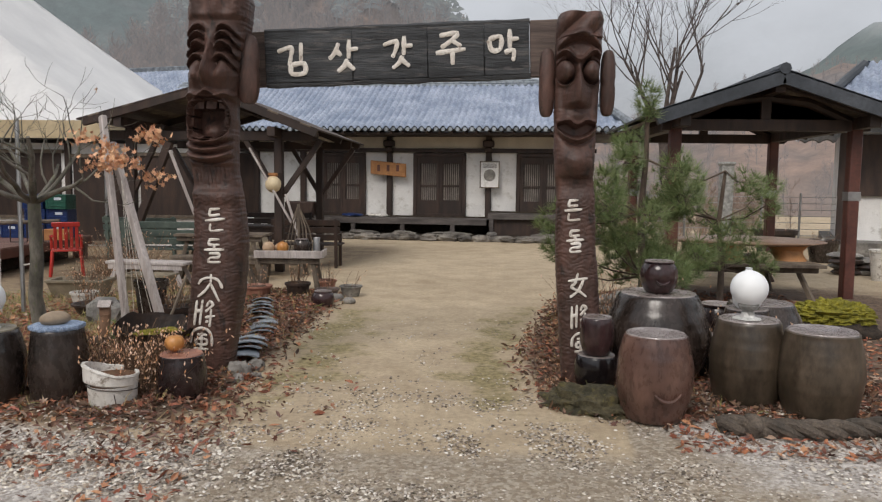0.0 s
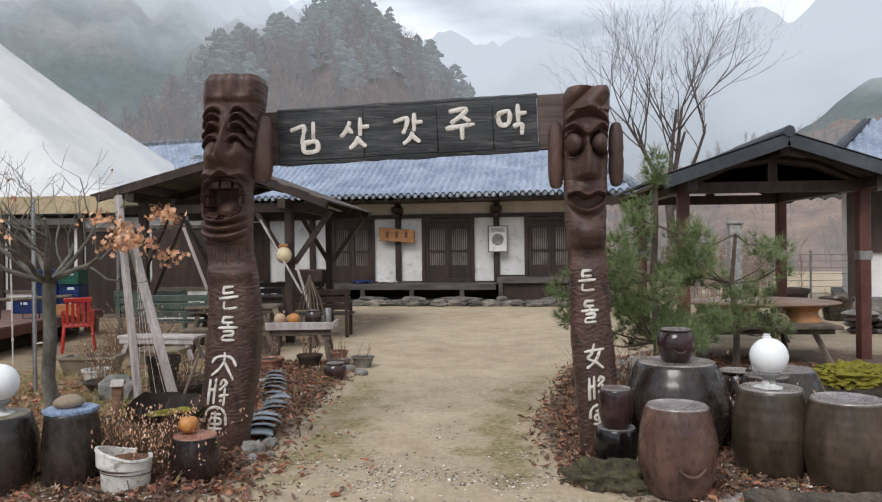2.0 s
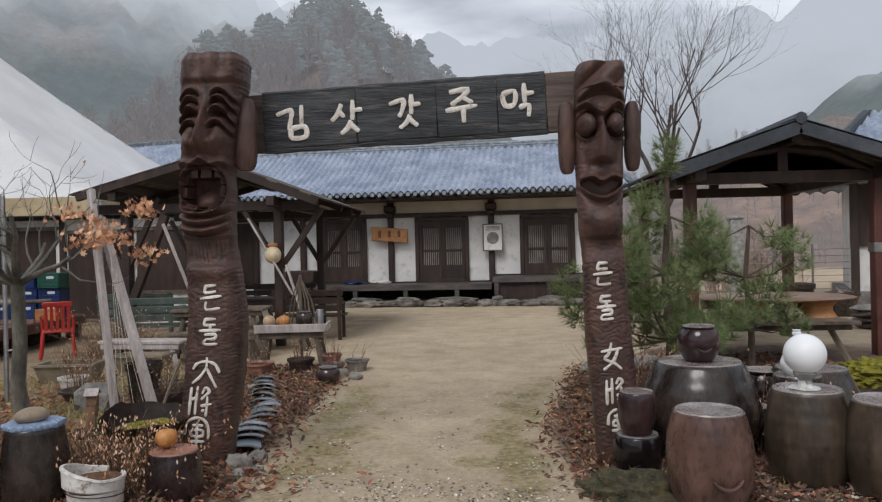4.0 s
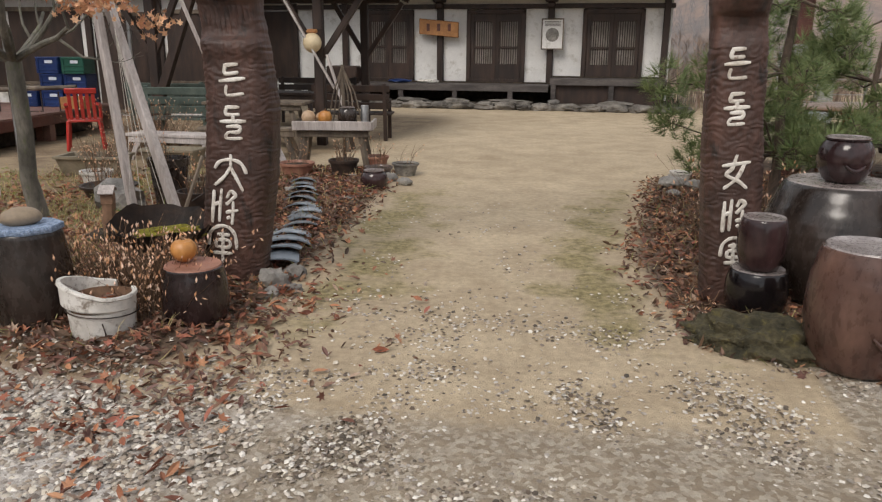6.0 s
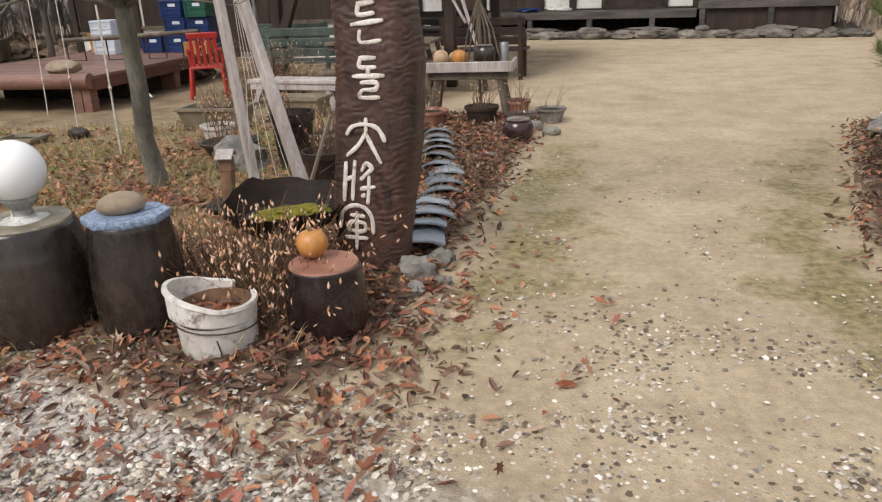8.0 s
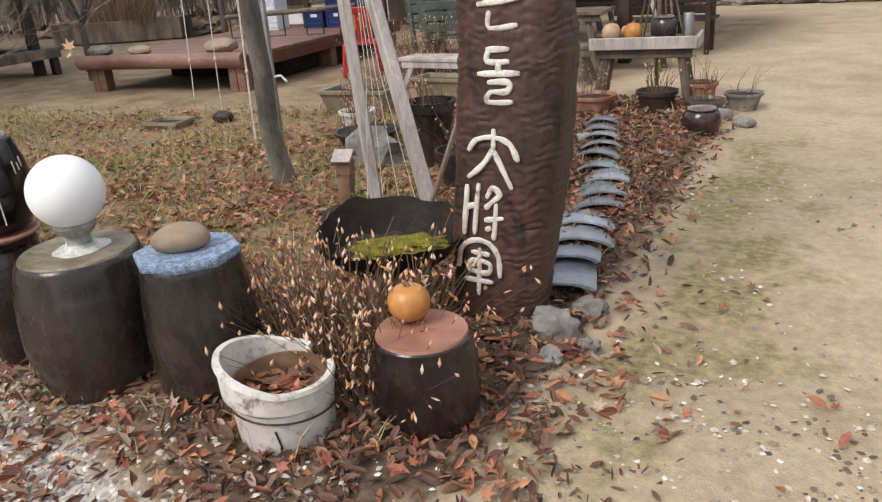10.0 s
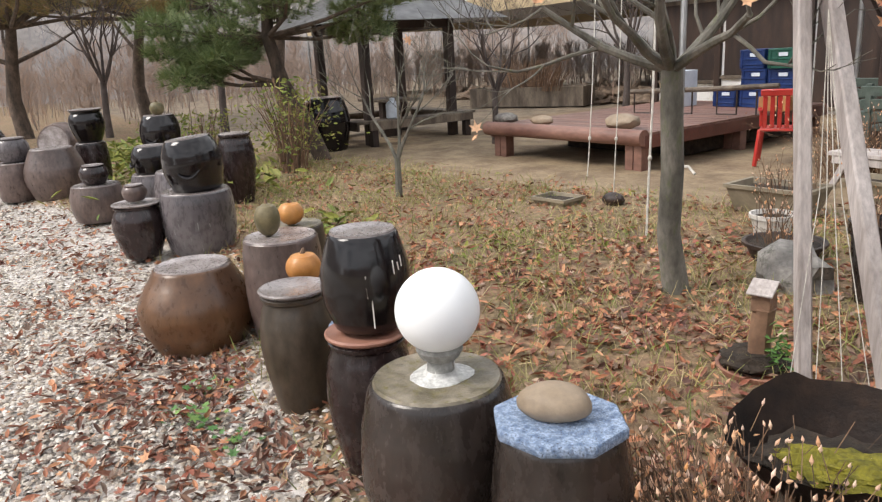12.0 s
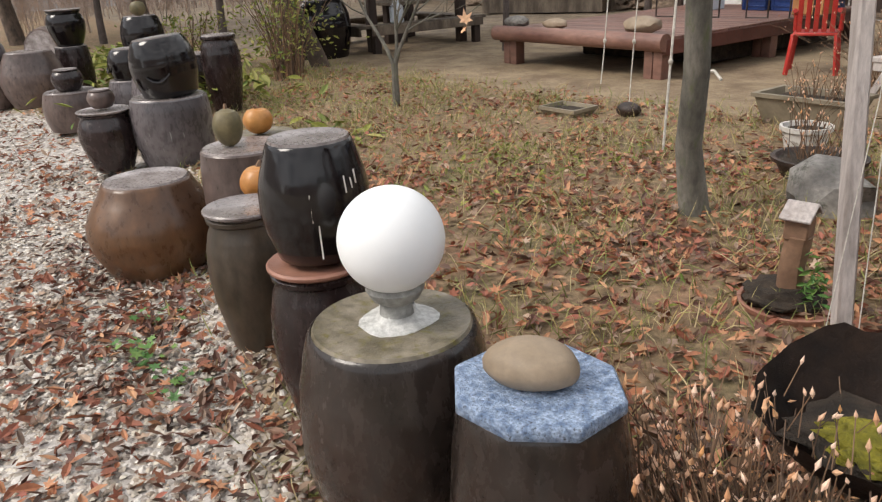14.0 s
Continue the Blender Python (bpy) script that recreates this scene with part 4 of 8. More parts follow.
solid("black_trunk", box(B(), (0, 0, 0.22), (0.9, 0.45, 0.44), None, 0.04), M["dark_wood"], "black box standing on the porch", "box", (-5.55, 23.35, 0.61), -5)

# ---- roof and wall of the building behind the marquee ----
annex = thing("annex_house", "white-walled annex with grey tiled roof", "house", (-12.5, 29, 0), -14)
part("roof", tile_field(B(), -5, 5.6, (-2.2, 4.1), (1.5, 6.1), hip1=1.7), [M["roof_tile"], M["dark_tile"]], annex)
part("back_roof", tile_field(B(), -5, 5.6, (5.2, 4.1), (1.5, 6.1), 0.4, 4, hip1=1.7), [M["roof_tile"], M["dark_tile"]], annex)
part("ridge", box(B(), (-0.6, 1.5, 6.15), (9, 0.26, 0.22), None, 0.03), M["old_tile"], annex)
part("wall", box(B(), (0, 1.5, 2.1), (9.6, 5.4, 4.2), None, 0), M["plaster"], annex)
shop = thing("kitchen_wing", "low white wall with dark framed openings", "house", (-10.2, 18.4, 0), 0)
part("wall", box(B(), (0, 0, 1.25), (7.2, 0.18, 2.5), None, 0), M["plaster"], shop)
part("roof", box(B(), (0, 1.2, 2.62), (7.6, 3.2, 0.1)), M["dark_tile"], shop)
for px, w, zc, h in ((-2.7, 1.5, 1.45, 1.7), (-0.85, 1.7, 1.5, 1.6), (1.02, 1.4, 1.15, 2.1), (2.7, 1.4, 1.5, 1.5)):
    win = part("window", box(B(), (px, -0.1, zc), (w, 0.04, h), None, 0.004), M["dark_wood"], shop, "dark wooden opening")
    part("frame", box(B(), (px, -0.12, zc + h / 2), (w + 0.16, 0.07, 0.09)), M["old_wood"], win)
    part("frame", box(B(), (px, -0.12, zc - h / 2), (w + 0.16, 0.07, 0.07)), M["old_wood"], win)
for px in (-3.55, -1.85, 0.2, 1.85, 3.55):
    part("post", box(B(), (px, -0.1, 1.25), (0.14, 0.14, 2.5)), M["dark_wood"], shop)

# ---- white marquee ----
marquee = thing("marquee_tent", "large white peaked marquee with tan valance", "tent", (-21, 24, 0), 0)
b = B()
N = 40
hw, hy, top, eave = 12.2, 6.2, 12.4, 3.0
g = {}
for i in range(N + 1):
    for j in range(N + 1):
        u, v = 2 * i / N - 1, 2 * j / N - 1
        d = max(abs(u), abs(v))
        z = eave + (top - eave) * (1 - d) ** 1.2 - 0.12 * (1 - min(abs(u), abs(v)) / max(d, 0.01)) * (d > 0.6)
        g[i, j] = b.verts.new((u * hw, v * hy, z))
for i in range(N):
    for j in range(N):
        b.faces.new((g[i, j], g[i + 1, j], g[i + 1, j + 1], g[i, j + 1]))
part("canopy", b, M["tent"], marquee)
for sx, sy, lx, ly in ((0, -hy, 2 * hw, 0.03), (0, hy, 2 * hw, 0.03), (-hw, 0, 0.03, 2 * hy), (hw, 0, 0.03, 2 * hy)):
    part("valance", box(B(), (sx, sy, eave - 0.2), (lx, ly, 0.42), None, 0), M["tent_trim"], marquee, "tan scalloped valance")
for sx in (-1, 1):
    for sy in (-1, 1):
        part("pole", tube(B(), [(sx * hw, sy * hy, 0), (sx * hw, sy * hy, eave)], 0.05, 10), M["steel"], marquee)

# ---- timber canopy in the yard ----
canopy = thing("timber_canopy", "dark timber canopy with slanting plank roof", "shelter", (-4.45, 15.4, 0), 0)
ap, el, er = (-0.2, 3.2), (-2.35, 2.62), (1.75, 2.45)
for (ax, az), (bx, bz) in ((ap, el), (ap, er)):
    for k in range(11):
        t0, t1 = k / 10.5, (k + 0.98) / 10.5
        c = ((ax + (bx - ax) * (t0 + t1) / 2), 0, (az + (bz - az) * (t0 + t1) / 2) + 0.06)
        ang = math.degrees(math.atan2(bz - az, bx - ax))
        part("roof_plank", box(B(), c, (math.hypot(bx - ax, bz - az) / 10.5, 4.3, 0.03), turn(0, -ang, 0), 0.004), M["dark_wood"] if k % 3 else M["old_wood"], canopy)
    for yy in (-2.1, 0, 2.1):
        part("rafter", bar(B(), (ax, yy, az - 0.02), (bx, yy, bz - 0.02), 0.1, 0.12), M["dark_wood"], canopy)
part("ridge_beam", box(B(), (-0.2, 0, 3.06), (0.14, 4.4, 0.16)), M["dark_wood"], canopy)
for px, pz in ((-1.75, 2.7), (0.95, 2.55)):
    for py in (-1.6, 1.6):
        part("post", box(B(), (px, py, pz / 2), (0.15, 0.15, pz), None, 0.015), M["dark_wood"], canopy)
        part("brace", bar(B(), (px, py, 1.3), (px + (0.75 if px > 0 else -0.6), py, 2.35), 0.09), M["dark_wood"], canopy)
        part("brace", bar(B(), (px, py, 1.35), (px - (0.75 if px > 0 else -0.6), py, 2.6), 0.09), M["dark_wood"], canopy)
    part("side_beam", box(B(), (px, 0, pz - 0.08), (0.14, 4.2, 0.16)), M["dark_wood"], canopy)
for py in (-1.6, 1.6):
    part("tie_beam", box(B(), (-0.3, py, 2.42), (3.9, 0.13, 0.16)), M["dark_wood"], canopy)
part("slanting_prop", bar(B(), (-1.95, -1.7, 0), (-1.0, -1.7, 2.3), 0.13), M["dark_wood"], canopy)
wl_lamp = thing("round_wall_lamp", "cream globe lamp hung from a canopy post", "lamp", (-3.55, 13.6, 1.57))
part("globe", blob(B(), (0, 0, 0), (0.14, 0.14, 0.15), 3, 0.0), M["cream"], wl_lamp)
part("holder", box(B(), (0, 0, 0.17), (0.16, 0.1, 0.06), None, 0.02), M["orange_wood"], wl_lamp)
part("arm", bar(B(), (0, 0, 0.16), (0.15, 0.1, 0.2), 0.03), M["dark_wood"], wl_lamp)

# ---- pavilion over the big table ----
pav = thing("garden_pavilion", "open pavilion with red-brown posts and dark roof", "pavilion", (4.16, 13.2, 0), 0)
RX, RZ, EX, EZ = 0.0, 3.12, 1.62, 2.56
for px in (-1.25, 1.27):
    for py in (-1.45, 1.6):
        post = part("post", box(B(), (px, py, 1.27), (0.16, 0.16, 2.54), None, 0.015), M["red_wood"], pav)
        part("band", box(B(), (px, py, 1.5), (0.178, 0.178, 0.13), None, 0.004), M["steel"], post, "grey metal band")
    part("side_beam", box(B(), (px, 0, 2.52), (0.15, 4.0, 0.16)), M["dark_wood"], pav)
for py in (-1.45, 1.6):
    part("tie_beam", box(B(), (0, py, 2.5), (2.9, 0.13, 0.16)), M["dark_wood"], pav)
    part("king_post", box(B(), (0, py, 2.78), (0.14, 0.12, 0.44)), M["dark_wood"], pav)
    part("arch", tube(B(), [(-1.2, py, 2.55), (-0.6, py, 2.82), (0, py, 2.9), (0.6, py, 2.82), (1.2, py, 2.55)], 0.07, 8), M["dark_wood"], pav)
part("ridge_beam", box(B(), (0, 0, 2.98), (0.14, 4.0, 0.16)), M["dark_wood"], pav)
b = B()
gable = b.faces.new([b.verts.new(p) for p in ((-1.25, -1.42, 2.58), (1.25, -1.42, 2.58), (1.1, -1.42, 2.66), (0, -1.42, 3.02), (-1.1, -1.42, 2.66))])
bmesh.ops.solidify(b, geom=[gable], thickness=0.03)
part("gable_board", b, M["old_wood"], pav, "grey weathered gable boarding", smooth=False)
slope = math.degrees(math.atan2(RZ - EZ, EX))
for s in (-1, 1):
    for py in (-1.9, -1.0, 0, 1.0, 1.9):
        part("rafter", bar(B(), (0, py, RZ - 0.08), (s * EX, py, EZ - 0.06), 0.07, 0.09), M["dark_wood"], pav)
    part("roof_deck", box(B(), (s * EX / 2, 0, (RZ + EZ) / 2 - 0.005), (math.hypot(EX, RZ - EZ), 4.1, 0.05), turn(0, s * slope, 0)), M["old_wood"], pav)
    for k in range(9):
        t = (k + 0.5) / 9
        part("shingle_course", box(B(), (s * (EX + 0.08) * t, 0, RZ + 0.06 - (RZ - EZ) * t), (0.21, 4.25, 0.035), turn(0, s * (slope - 1.5), 0), 0.008), M["dark_tile"], pav)
    part("barge_board", bar(B(), (0, -2.1, RZ - 0.02), (s * (EX + 0.05), -2.1, EZ - 0.02), 0.05, 0.2), M["dark_tile"], pav)
part("ridge_cap", tube(B(), [(0, -2.14, RZ + 0.08), (0, 2.14, RZ + 0.08)], 0.08, 8), M["dark_tile"], pav)

# ---- house beyond the pavilion ----
east = thing("east_house", "white-walled house with blue-grey roof and dark timber", "house", (11.75, 18.75, 0), -22)
part("wall", box(B(), (0, 2, 1.5), (6, 4, 3.0), None, 0), M["plaster"], east)
part("upper_band", box(B(), (0, -0.05, 2.2), (6.1, 0.08, 1.5)), M["dark_wood"], east)
for px in (-2.95, -1.6, -0.2, 1.2, 2.95):
    part("post", box(B(), (px, -0.08, 1.5), (0.18, 0.16, 3.0)), M["dark_wood"], east)
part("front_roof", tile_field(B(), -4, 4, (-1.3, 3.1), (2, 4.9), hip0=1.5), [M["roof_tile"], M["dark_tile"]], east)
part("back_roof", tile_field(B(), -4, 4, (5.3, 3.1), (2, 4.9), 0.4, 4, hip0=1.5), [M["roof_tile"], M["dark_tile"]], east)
b = B()
b.faces.new([b.verts.new(p) for p in ((-4, -1.3, 3.1), (-4, 5.3, 3.1), (-2.5, 2, 4.85))])
bmesh.ops.solidify(b, geom=b.faces[:], thickness=0.06)
part("hip_end", b, M["roof_tile"], east, smooth=False)
part("hip_ridge", tube(B(), [(-2.5, 2, 4.95), (-4.05, -1.35, 3.15)], 0.12, 8), M["dark_tile"], east)
part("base", box(B(), (0, 1.6, 0.18), (6.6, 5.4, 0.36)), M["stone"], east)

# ---- carved guardian poles ----
def bump2(u, v, u0, v0, su, sv):
    return math.exp(-((u - u0) / su) ** 2 - ((v - v0) / sv) ** 2)


def smooth(a, b, x):
    t = min(1, max(0, (x - a) / (b - a)))
    return t * t * (3 - 2 * t)


def totem(name, label, at, line, height, face, letters, side_ear):
    """One carved trunk. line: rows of (z, offset x, half width); face(u, z, s): relief out of the front; letters: (text, z, size)."""
    b = B()
    seg, rows = 120, 420
    depth = 0.82
    grid = []
    L = np.array(line)
    for i in range(rows + 1):
        z = height * i / rows
        xo, hw = np.interp(z, L[:, 0], L[:, 1]), np.interp(z, L[:, 0], L[:, 2])
        ring = []
        for k in range(seg):
            a = 2 * math.pi * k / seg
            c, s = math.cos(a), math.sin(a)
            q = (abs(c) ** 3.2 + abs(s) ** 3.2) ** (-1 / 3.2)
            u = c * q * hw
            v = s * q * hw * depth
            front = max(0.0, -s) ** 0.5 if s < 0 else 0.0
            chip = 0.004 * noise.noise(Vector((u * 9, z * 16, k * 0.05))) + 0.004 * noise.noise(Vector((u * 30, z * 60, 2)))
            if z < 1.52:
                # adze marks on the shaft
                w = noise.noise(Vector((u * 14, z * 11, 7)))
                chip += 0.0055 * abs(math.sin(z * 80 + 5 * w + 2.2 * noise.noise(Vector((u * 26, z * 4, 3))))) - 0.004
            d = face(u / hw, z, s) if s < 0.35 else 0.0
            r = 1 + chip / hw
            ring.append(b.verts.new((xo + u * r, v * r - d * front, z)))
        grid.append(ring)
    for r0, r1 in zip(grid, grid[1:]):
        for k in range(seg):
            b.faces.new((r0[k], r0[(k + 1) % seg], r1[(k + 1) % seg], r1[k]))
    b.faces.new(grid[-1])
    b.faces.new(grid[0][::-1])
    for ex, ez, ew, eh in side_ear:
        n0 = len(b.verts)
        blob(b, (ex, 0.0, ez), (ew, 0.07, eh), 4, 0.05, 1.2)
        b.verts.ensure_lookup_table()
        for v in b.verts[n0:]:
            u, w = (v.co.x - ex) / ew, (v.co.z - ez) / eh
            k = 1 / max(0.75, (abs(u) ** 4 + abs(w) ** 4 + 1e-6) ** 0.25) if abs(w) > 0.05 else 1.0
            v.co.x, v.co.z = ex + u * ew * min(k, 1.25), ez + w * eh * min(k, 1.25)
    me = mesh_of(name, b, [M["totem_wood"], M["letter_white"]])
    bm = bmesh.new()
    bm.from_mesh(me)
    for text, lx, z, high, wide in letters:
        lb = B()
        brushed(lb, text, high, 0.0125, 0.009, wide, z)
        xo, hw = np.interp(z, L[:, 0], L[:, 1]), np.interp(z, L[:, 0], L[:, 2])
        lean = (np.interp(z + 0.15, L[:, 0], L[:, 1]) - np.interp(z - 0.15, L[:, 0], L[:, 1])) / 0.3
        lm = mesh_of("letter", lb, M["letter_white"])
        lm.transform(Matrix.Translation((lx, -hw * depth - 0.004, z)) @ pose(0, 0, 0, 0, 0.7 * math.degrees(math.atan(lean)), 0))
        n0 = len(bm.faces)
        bm.from_mesh(lm)
        bm.faces.ensure_lookup_table()
        for f in bm.faces[n0:]:
            f.material_index = 1
    bm.to_mesh(me)
    bm.free()
    ob = new(name, me)
    ob.matrix_basis = pose(*at)
    return tagged(ob, label, "statue", "pair of gate guardians")


def general(u, z, s):
    """The laughing face: arched brows, squeezed eyes, long hooked nose, huge toothed mouth and folded chin."""
    d = 0.0
    # nose: narrow bridge, broad tip and round nostril wings
    d += 0.08 * bump2(u, z, -0.04, 2.58, 0.13, 0.14) + 0.12 * bump2(u, z, -0.04, 2.45, 0.22, 0.1)
    for e in (-0.5, 0.46):
        d += 0.1 * bump2(u, z, e, 2.44, 0.26, 0.075)
        d -= 0.035 * bump2(u, z, e * 0.62, 2.5, 0.08, 0.05)
        # squeezed eye between two lids, three brow folds above
        d -= 0.07 * bump2(u, z, e * 1.2, 2.64, 0.26, 0.026)
    side = smooth(0.14, 0.3, abs(u + 0.04))
    for z0, k, bow in ((2.575, 0.05, 0.055), (2.66, 0.06, 0.065), (2.74, 0.05, 0.06), (2.805, 0.035, 0.05)):
        w = z0 + bow * math.cos((abs(u + 0.04) - 0.45) * 4.4) - 0.03
        d += k * math.exp(-((z - w) / 0.016) ** 2) * side
        d -= 0.045 * math.exp(-((z - w + 0.032) / 0.014) ** 2) * side
    # lip over the mouth, the mouth itself with teeth all round and a tongue
    d += 0.06 * math.exp(-((z - 2.305 + 0.035 * u * u - 0.012 * math.cos(u * 8)) / 0.018) ** 2)
    d -= 0.035 * math.exp(-((z - 2.272 + 0.04 * u * u) / 0.012) ** 2)
    q = abs(u / 0.86) ** 3.0 + abs((z - 2.105) / (0.152 if z > 2.105 else 0.165)) ** 2.6
    d -= 0.2 * smooth(1.02, 0.8, q)
    d += 0.05 * math.exp(-((q - 1.35) / 0.22) ** 2)
    if q < 1.0 and (z > 2.185 or (z < 2.0 and q > 0.62) or abs(u) > 0.66):
        gap = abs(math.sin(u * 6.2 + 0.9)) if abs(u) < 0.66 else abs(math.sin(z * 34))
        d += 0.165 * smooth(0.08, 0.24, gap) * smooth(1.0, 0.93, q)
    if q < 0.66:
        d += 0.1 * bump2(u, z, 0, 2.01, 0.5, 0.08)
    for zz, k in ((1.925, 0.05), (1.86, 0.045), (1.79, 0.05)):
        d += k * math.exp(-((z - zz - 0.05 * u * u) / 0.022) ** 2)
        d -= 0.035 * math.exp(-((z - zz + 0.034 - 0.05 * u * u) / 0.012) ** 2)
    d += 0.06 * bump2(u, z, 0, 1.85, 0.9, 0.09)
    # carved beard under the chin
    beard = 1.7 - 0.1 * (1 - abs(u))
    d -= 0.03 * smooth(1.77, 1.72, z) * smooth(1.5, 1.6, z)
    d += 0.012 * abs(math.sin(u * 20 + z * 6)) * smooth(beard - 0.08, beard, z) * smooth(1.75, 1.7, z)
    d += 0.025 * smooth(1.56, 1.52, z) * smooth(1.4, 1.5, z)
    # adzed block of the brow
    d += 0.03 * smooth(2.85, 2.9, z) + 0.016 * math.sin(u * 9 + 1) * smooth(2.86, 2.95, z)
    return d


def lady(u, z, s):
    """The calm face: twisted turban, arched band, frowning brow, round closed eyes, drop-shaped nose, smiling lips, long chin."""
    d = 0.0
    if z > 2.74:
        d += 0.06 * abs(math.sin(z * 15 - u * 2.4 + 0.6)) - 0.01
    band = 2.76 - 0.1 * u * u
    d += 0.055 * math.exp(-((z - band) / 0.026) ** 2)
    d -= 0.03 * math.exp(-((z - band + 0.045) / 0.016) ** 2)
    brow = 2.565 + 0.075 * smooth(0.0, 0.65, abs(u)) - 0.02 * smooth(0.65, 1.0, abs(u))
    d += 0.055 * math.exp(-((z - brow) / 0.02) ** 2)
    d -= 0.05 * math.exp(-((z - brow + 0.04) / 0.02) ** 2) * smooth(0.16, 0.32, abs(u))
    for e in (-0.58, 0.58):
        h = math.hypot((u - e) / 0.36, (z - 2.485) / 0.078)
        d += 0.1 * math.sqrt(max(0.0, 1 - h * h)) - 0.05 * math.exp(-((h - 1.16) / 0.14) ** 2)
        d += 0.025 * math.exp(-((h - 1.42) / 0.1) ** 2) * smooth(2.48, 2.43, z)
        d -= 0.03 * bump2(u, z, e * 1.15, 2.27, 0.14, 0.1)
    d += 0.07 * bump2(u, z, 0, 2.44, 0.14, 0.12)
    w = 0.2 + 0.24 * smooth(2.46, 2.27, z)
    d += 0.15 * math.exp(-(u / w) ** 2) * smooth(2.19, 2.25, z) * smooth(2.52, 2.3, z)
    d += 0.035 * bump2(u, z, 0, 2.15, 0.7, 0.05)
    up = z - 2.095 - 0.03 * u * u + 0.014 * math.cos(u * 7)
    d += 0.05 * math.exp(-(up / 0.016) ** 2) * smooth(1.0, 0.85, abs(u))
    low = z - 1.965 - 0.1 * u * u
    d += 0.055 * math.exp(-(low / 0.02) ** 2) * smooth(0.98, 0.8, abs(u))
    d -= 0.075 * smooth(0.0, -0.025, up) * smooth(0.0, 0.025, low) * smooth(0.95, 0.8, abs(u))
    d -= 0.02 * math.exp(-((low + 0.04) / 0.02) ** 2)
    d += 0.1 * bump2(u, z, 0, 1.8, 0.9, 0.11)
    d -= 0.03 * smooth(1.7, 1.66, z) * smooth(1.5, 1.62, z)
    return d


totem("guardian_totem", "tall dark carved wooden guardian pole with laughing face", (-2.04, 6.66, -0.02),
      [(0, -0.01, 0.18), (0.1, -0.005, 0.185), (0.43, 0.03, 0.205), (0.75, 0.075, 0.213), (1.15, 0.105, 0.208), (1.5, 0.085, 0.19), (1.68, 0.065, 0.178), (1.8, 0.05, 0.188), (2.2, 0.055, 0.19), (2.58, 0.09, 0.215), (2.9, 0.125, 0.238), (3.03, 0.135, 0.238), (3.08, 0.14, 0.215)], 3.08,
      general, [("든", 0.108, 1.305, 0.19, 0.84), ("돌", 0.1, 1.06, 0.2, 0.8), ("大", 0.066, 0.77, 0.215, 0.92), ("將", 0.015, 0.56, 0.215, 0.78), ("軍", -0.02, 0.32, 0.235, 0.76)], [(0.335, 2.51, 0.085, 0.27)])
totem("guardian_totem", "tall red-brown carved wooden guardian pole with calm face", (0.955, 6.68, -0.02),
      [(0, 0.04, 0.15), (0.3, 0.03, 0.158), (0.6, 0.01, 0.163), (0.8, -0.005, 0.165), (1.15, -0.03, 0.158), (1.55, -0.04, 0.15), (1.68, -0.055, 0.148), (1.8, -0.058, 0.155), (2.2, -0.058, 0.167), (2.5, -0.052, 0.172), (2.75, -0.048, 0.176), (2.88, -0.042, 0.176), (2.93, -0.042, 0.16)], 2.93,
      lady, [("든", -0.065, 1.42, 0.17, 0.8), ("돌", -0.045, 1.18, 0.18, 0.76), ("女", -0.015, 0.84, 0.19, 0.8), ("將", 0.005, 0.59, 0.19, 0.72), ("軍", 0.02, 0.36, 0.2, 0.7)], [(-0.285, 2.41, 0.06, 0.26), (0.185, 2.41, 0.055, 0.25)])

# ---- name board over the gate ----
gate = thing("gate_sign", "charred black name board with white carved letters", "sign", (-0.545, 6.9, 2.65), -1)
sg = turn(0, -2.1, 0)
for xa, xb, hi in ((-1.09, -0.36, 0.0), (-0.358, 0.26, 0.004), (0.262, 0.72, -0.003), (0.722, 1.085, 0.002)):
    part("board", box(B(), sg @ Vector(((xa + xb) / 2, hi, hi)), (xb - xa, 0.07, 0.41), sg, 0.006), M["sign_dark"], gate)
for dz, h in ((0.218, 0.045), (-0.218, 0.045)):
    b = B()
    pts = []
    for k in range(25):
        x = -1.09 + 2.18 * k / 24
        pts.append(sg @ Vector((x, -0.012, dz + 0.008 * noise.noise(Vector((x * 4, dz * 9, 0))))))
    tube(b, pts, [0.022 + 0.012 * noise.noise(Vector((k * 0.7, dz, 5))) for k in range(25)], 6)
    part("edge_strip", b, M["sign_dark"], gate)
part("backing_board", box(B(), sg @ Vector((0, 0.06, 0)), (2.1, 0.04, 0.38), sg), M["sign_dark"], gate)
part("end_board", box(B(), sg @ Vector((1.25, 0.012, 0.0)), (0.32, 0.06, 0.45), sg), M["sign_end"], gate, "bare grey-brown plank end")
part("end_board", box(B(), sg @ Vector((-1.2, 0.012, 0.0)), (0.22, 0.06, 0.45), sg), M["sign_end"], gate, "bare grey-brown plank end")
for text, dx, dz in (("김", -0.86, -0.01), ("삿", -0.43, 0.0), ("갓", 0.02, 0.01), ("주", 0.45, 0.02), ("막", 0.88, 0.03)):
    ob = part("letter", brushed(B(), text, 0.255, 0.022, 0.008, 0.95, dx), M["letter_white"], gate, "chipped white painted letter")
    ob.matrix_basis = Matrix.Translation(sg @ Vector((dx, -0.04, dz))) @ turn(0, -2.1, 0)

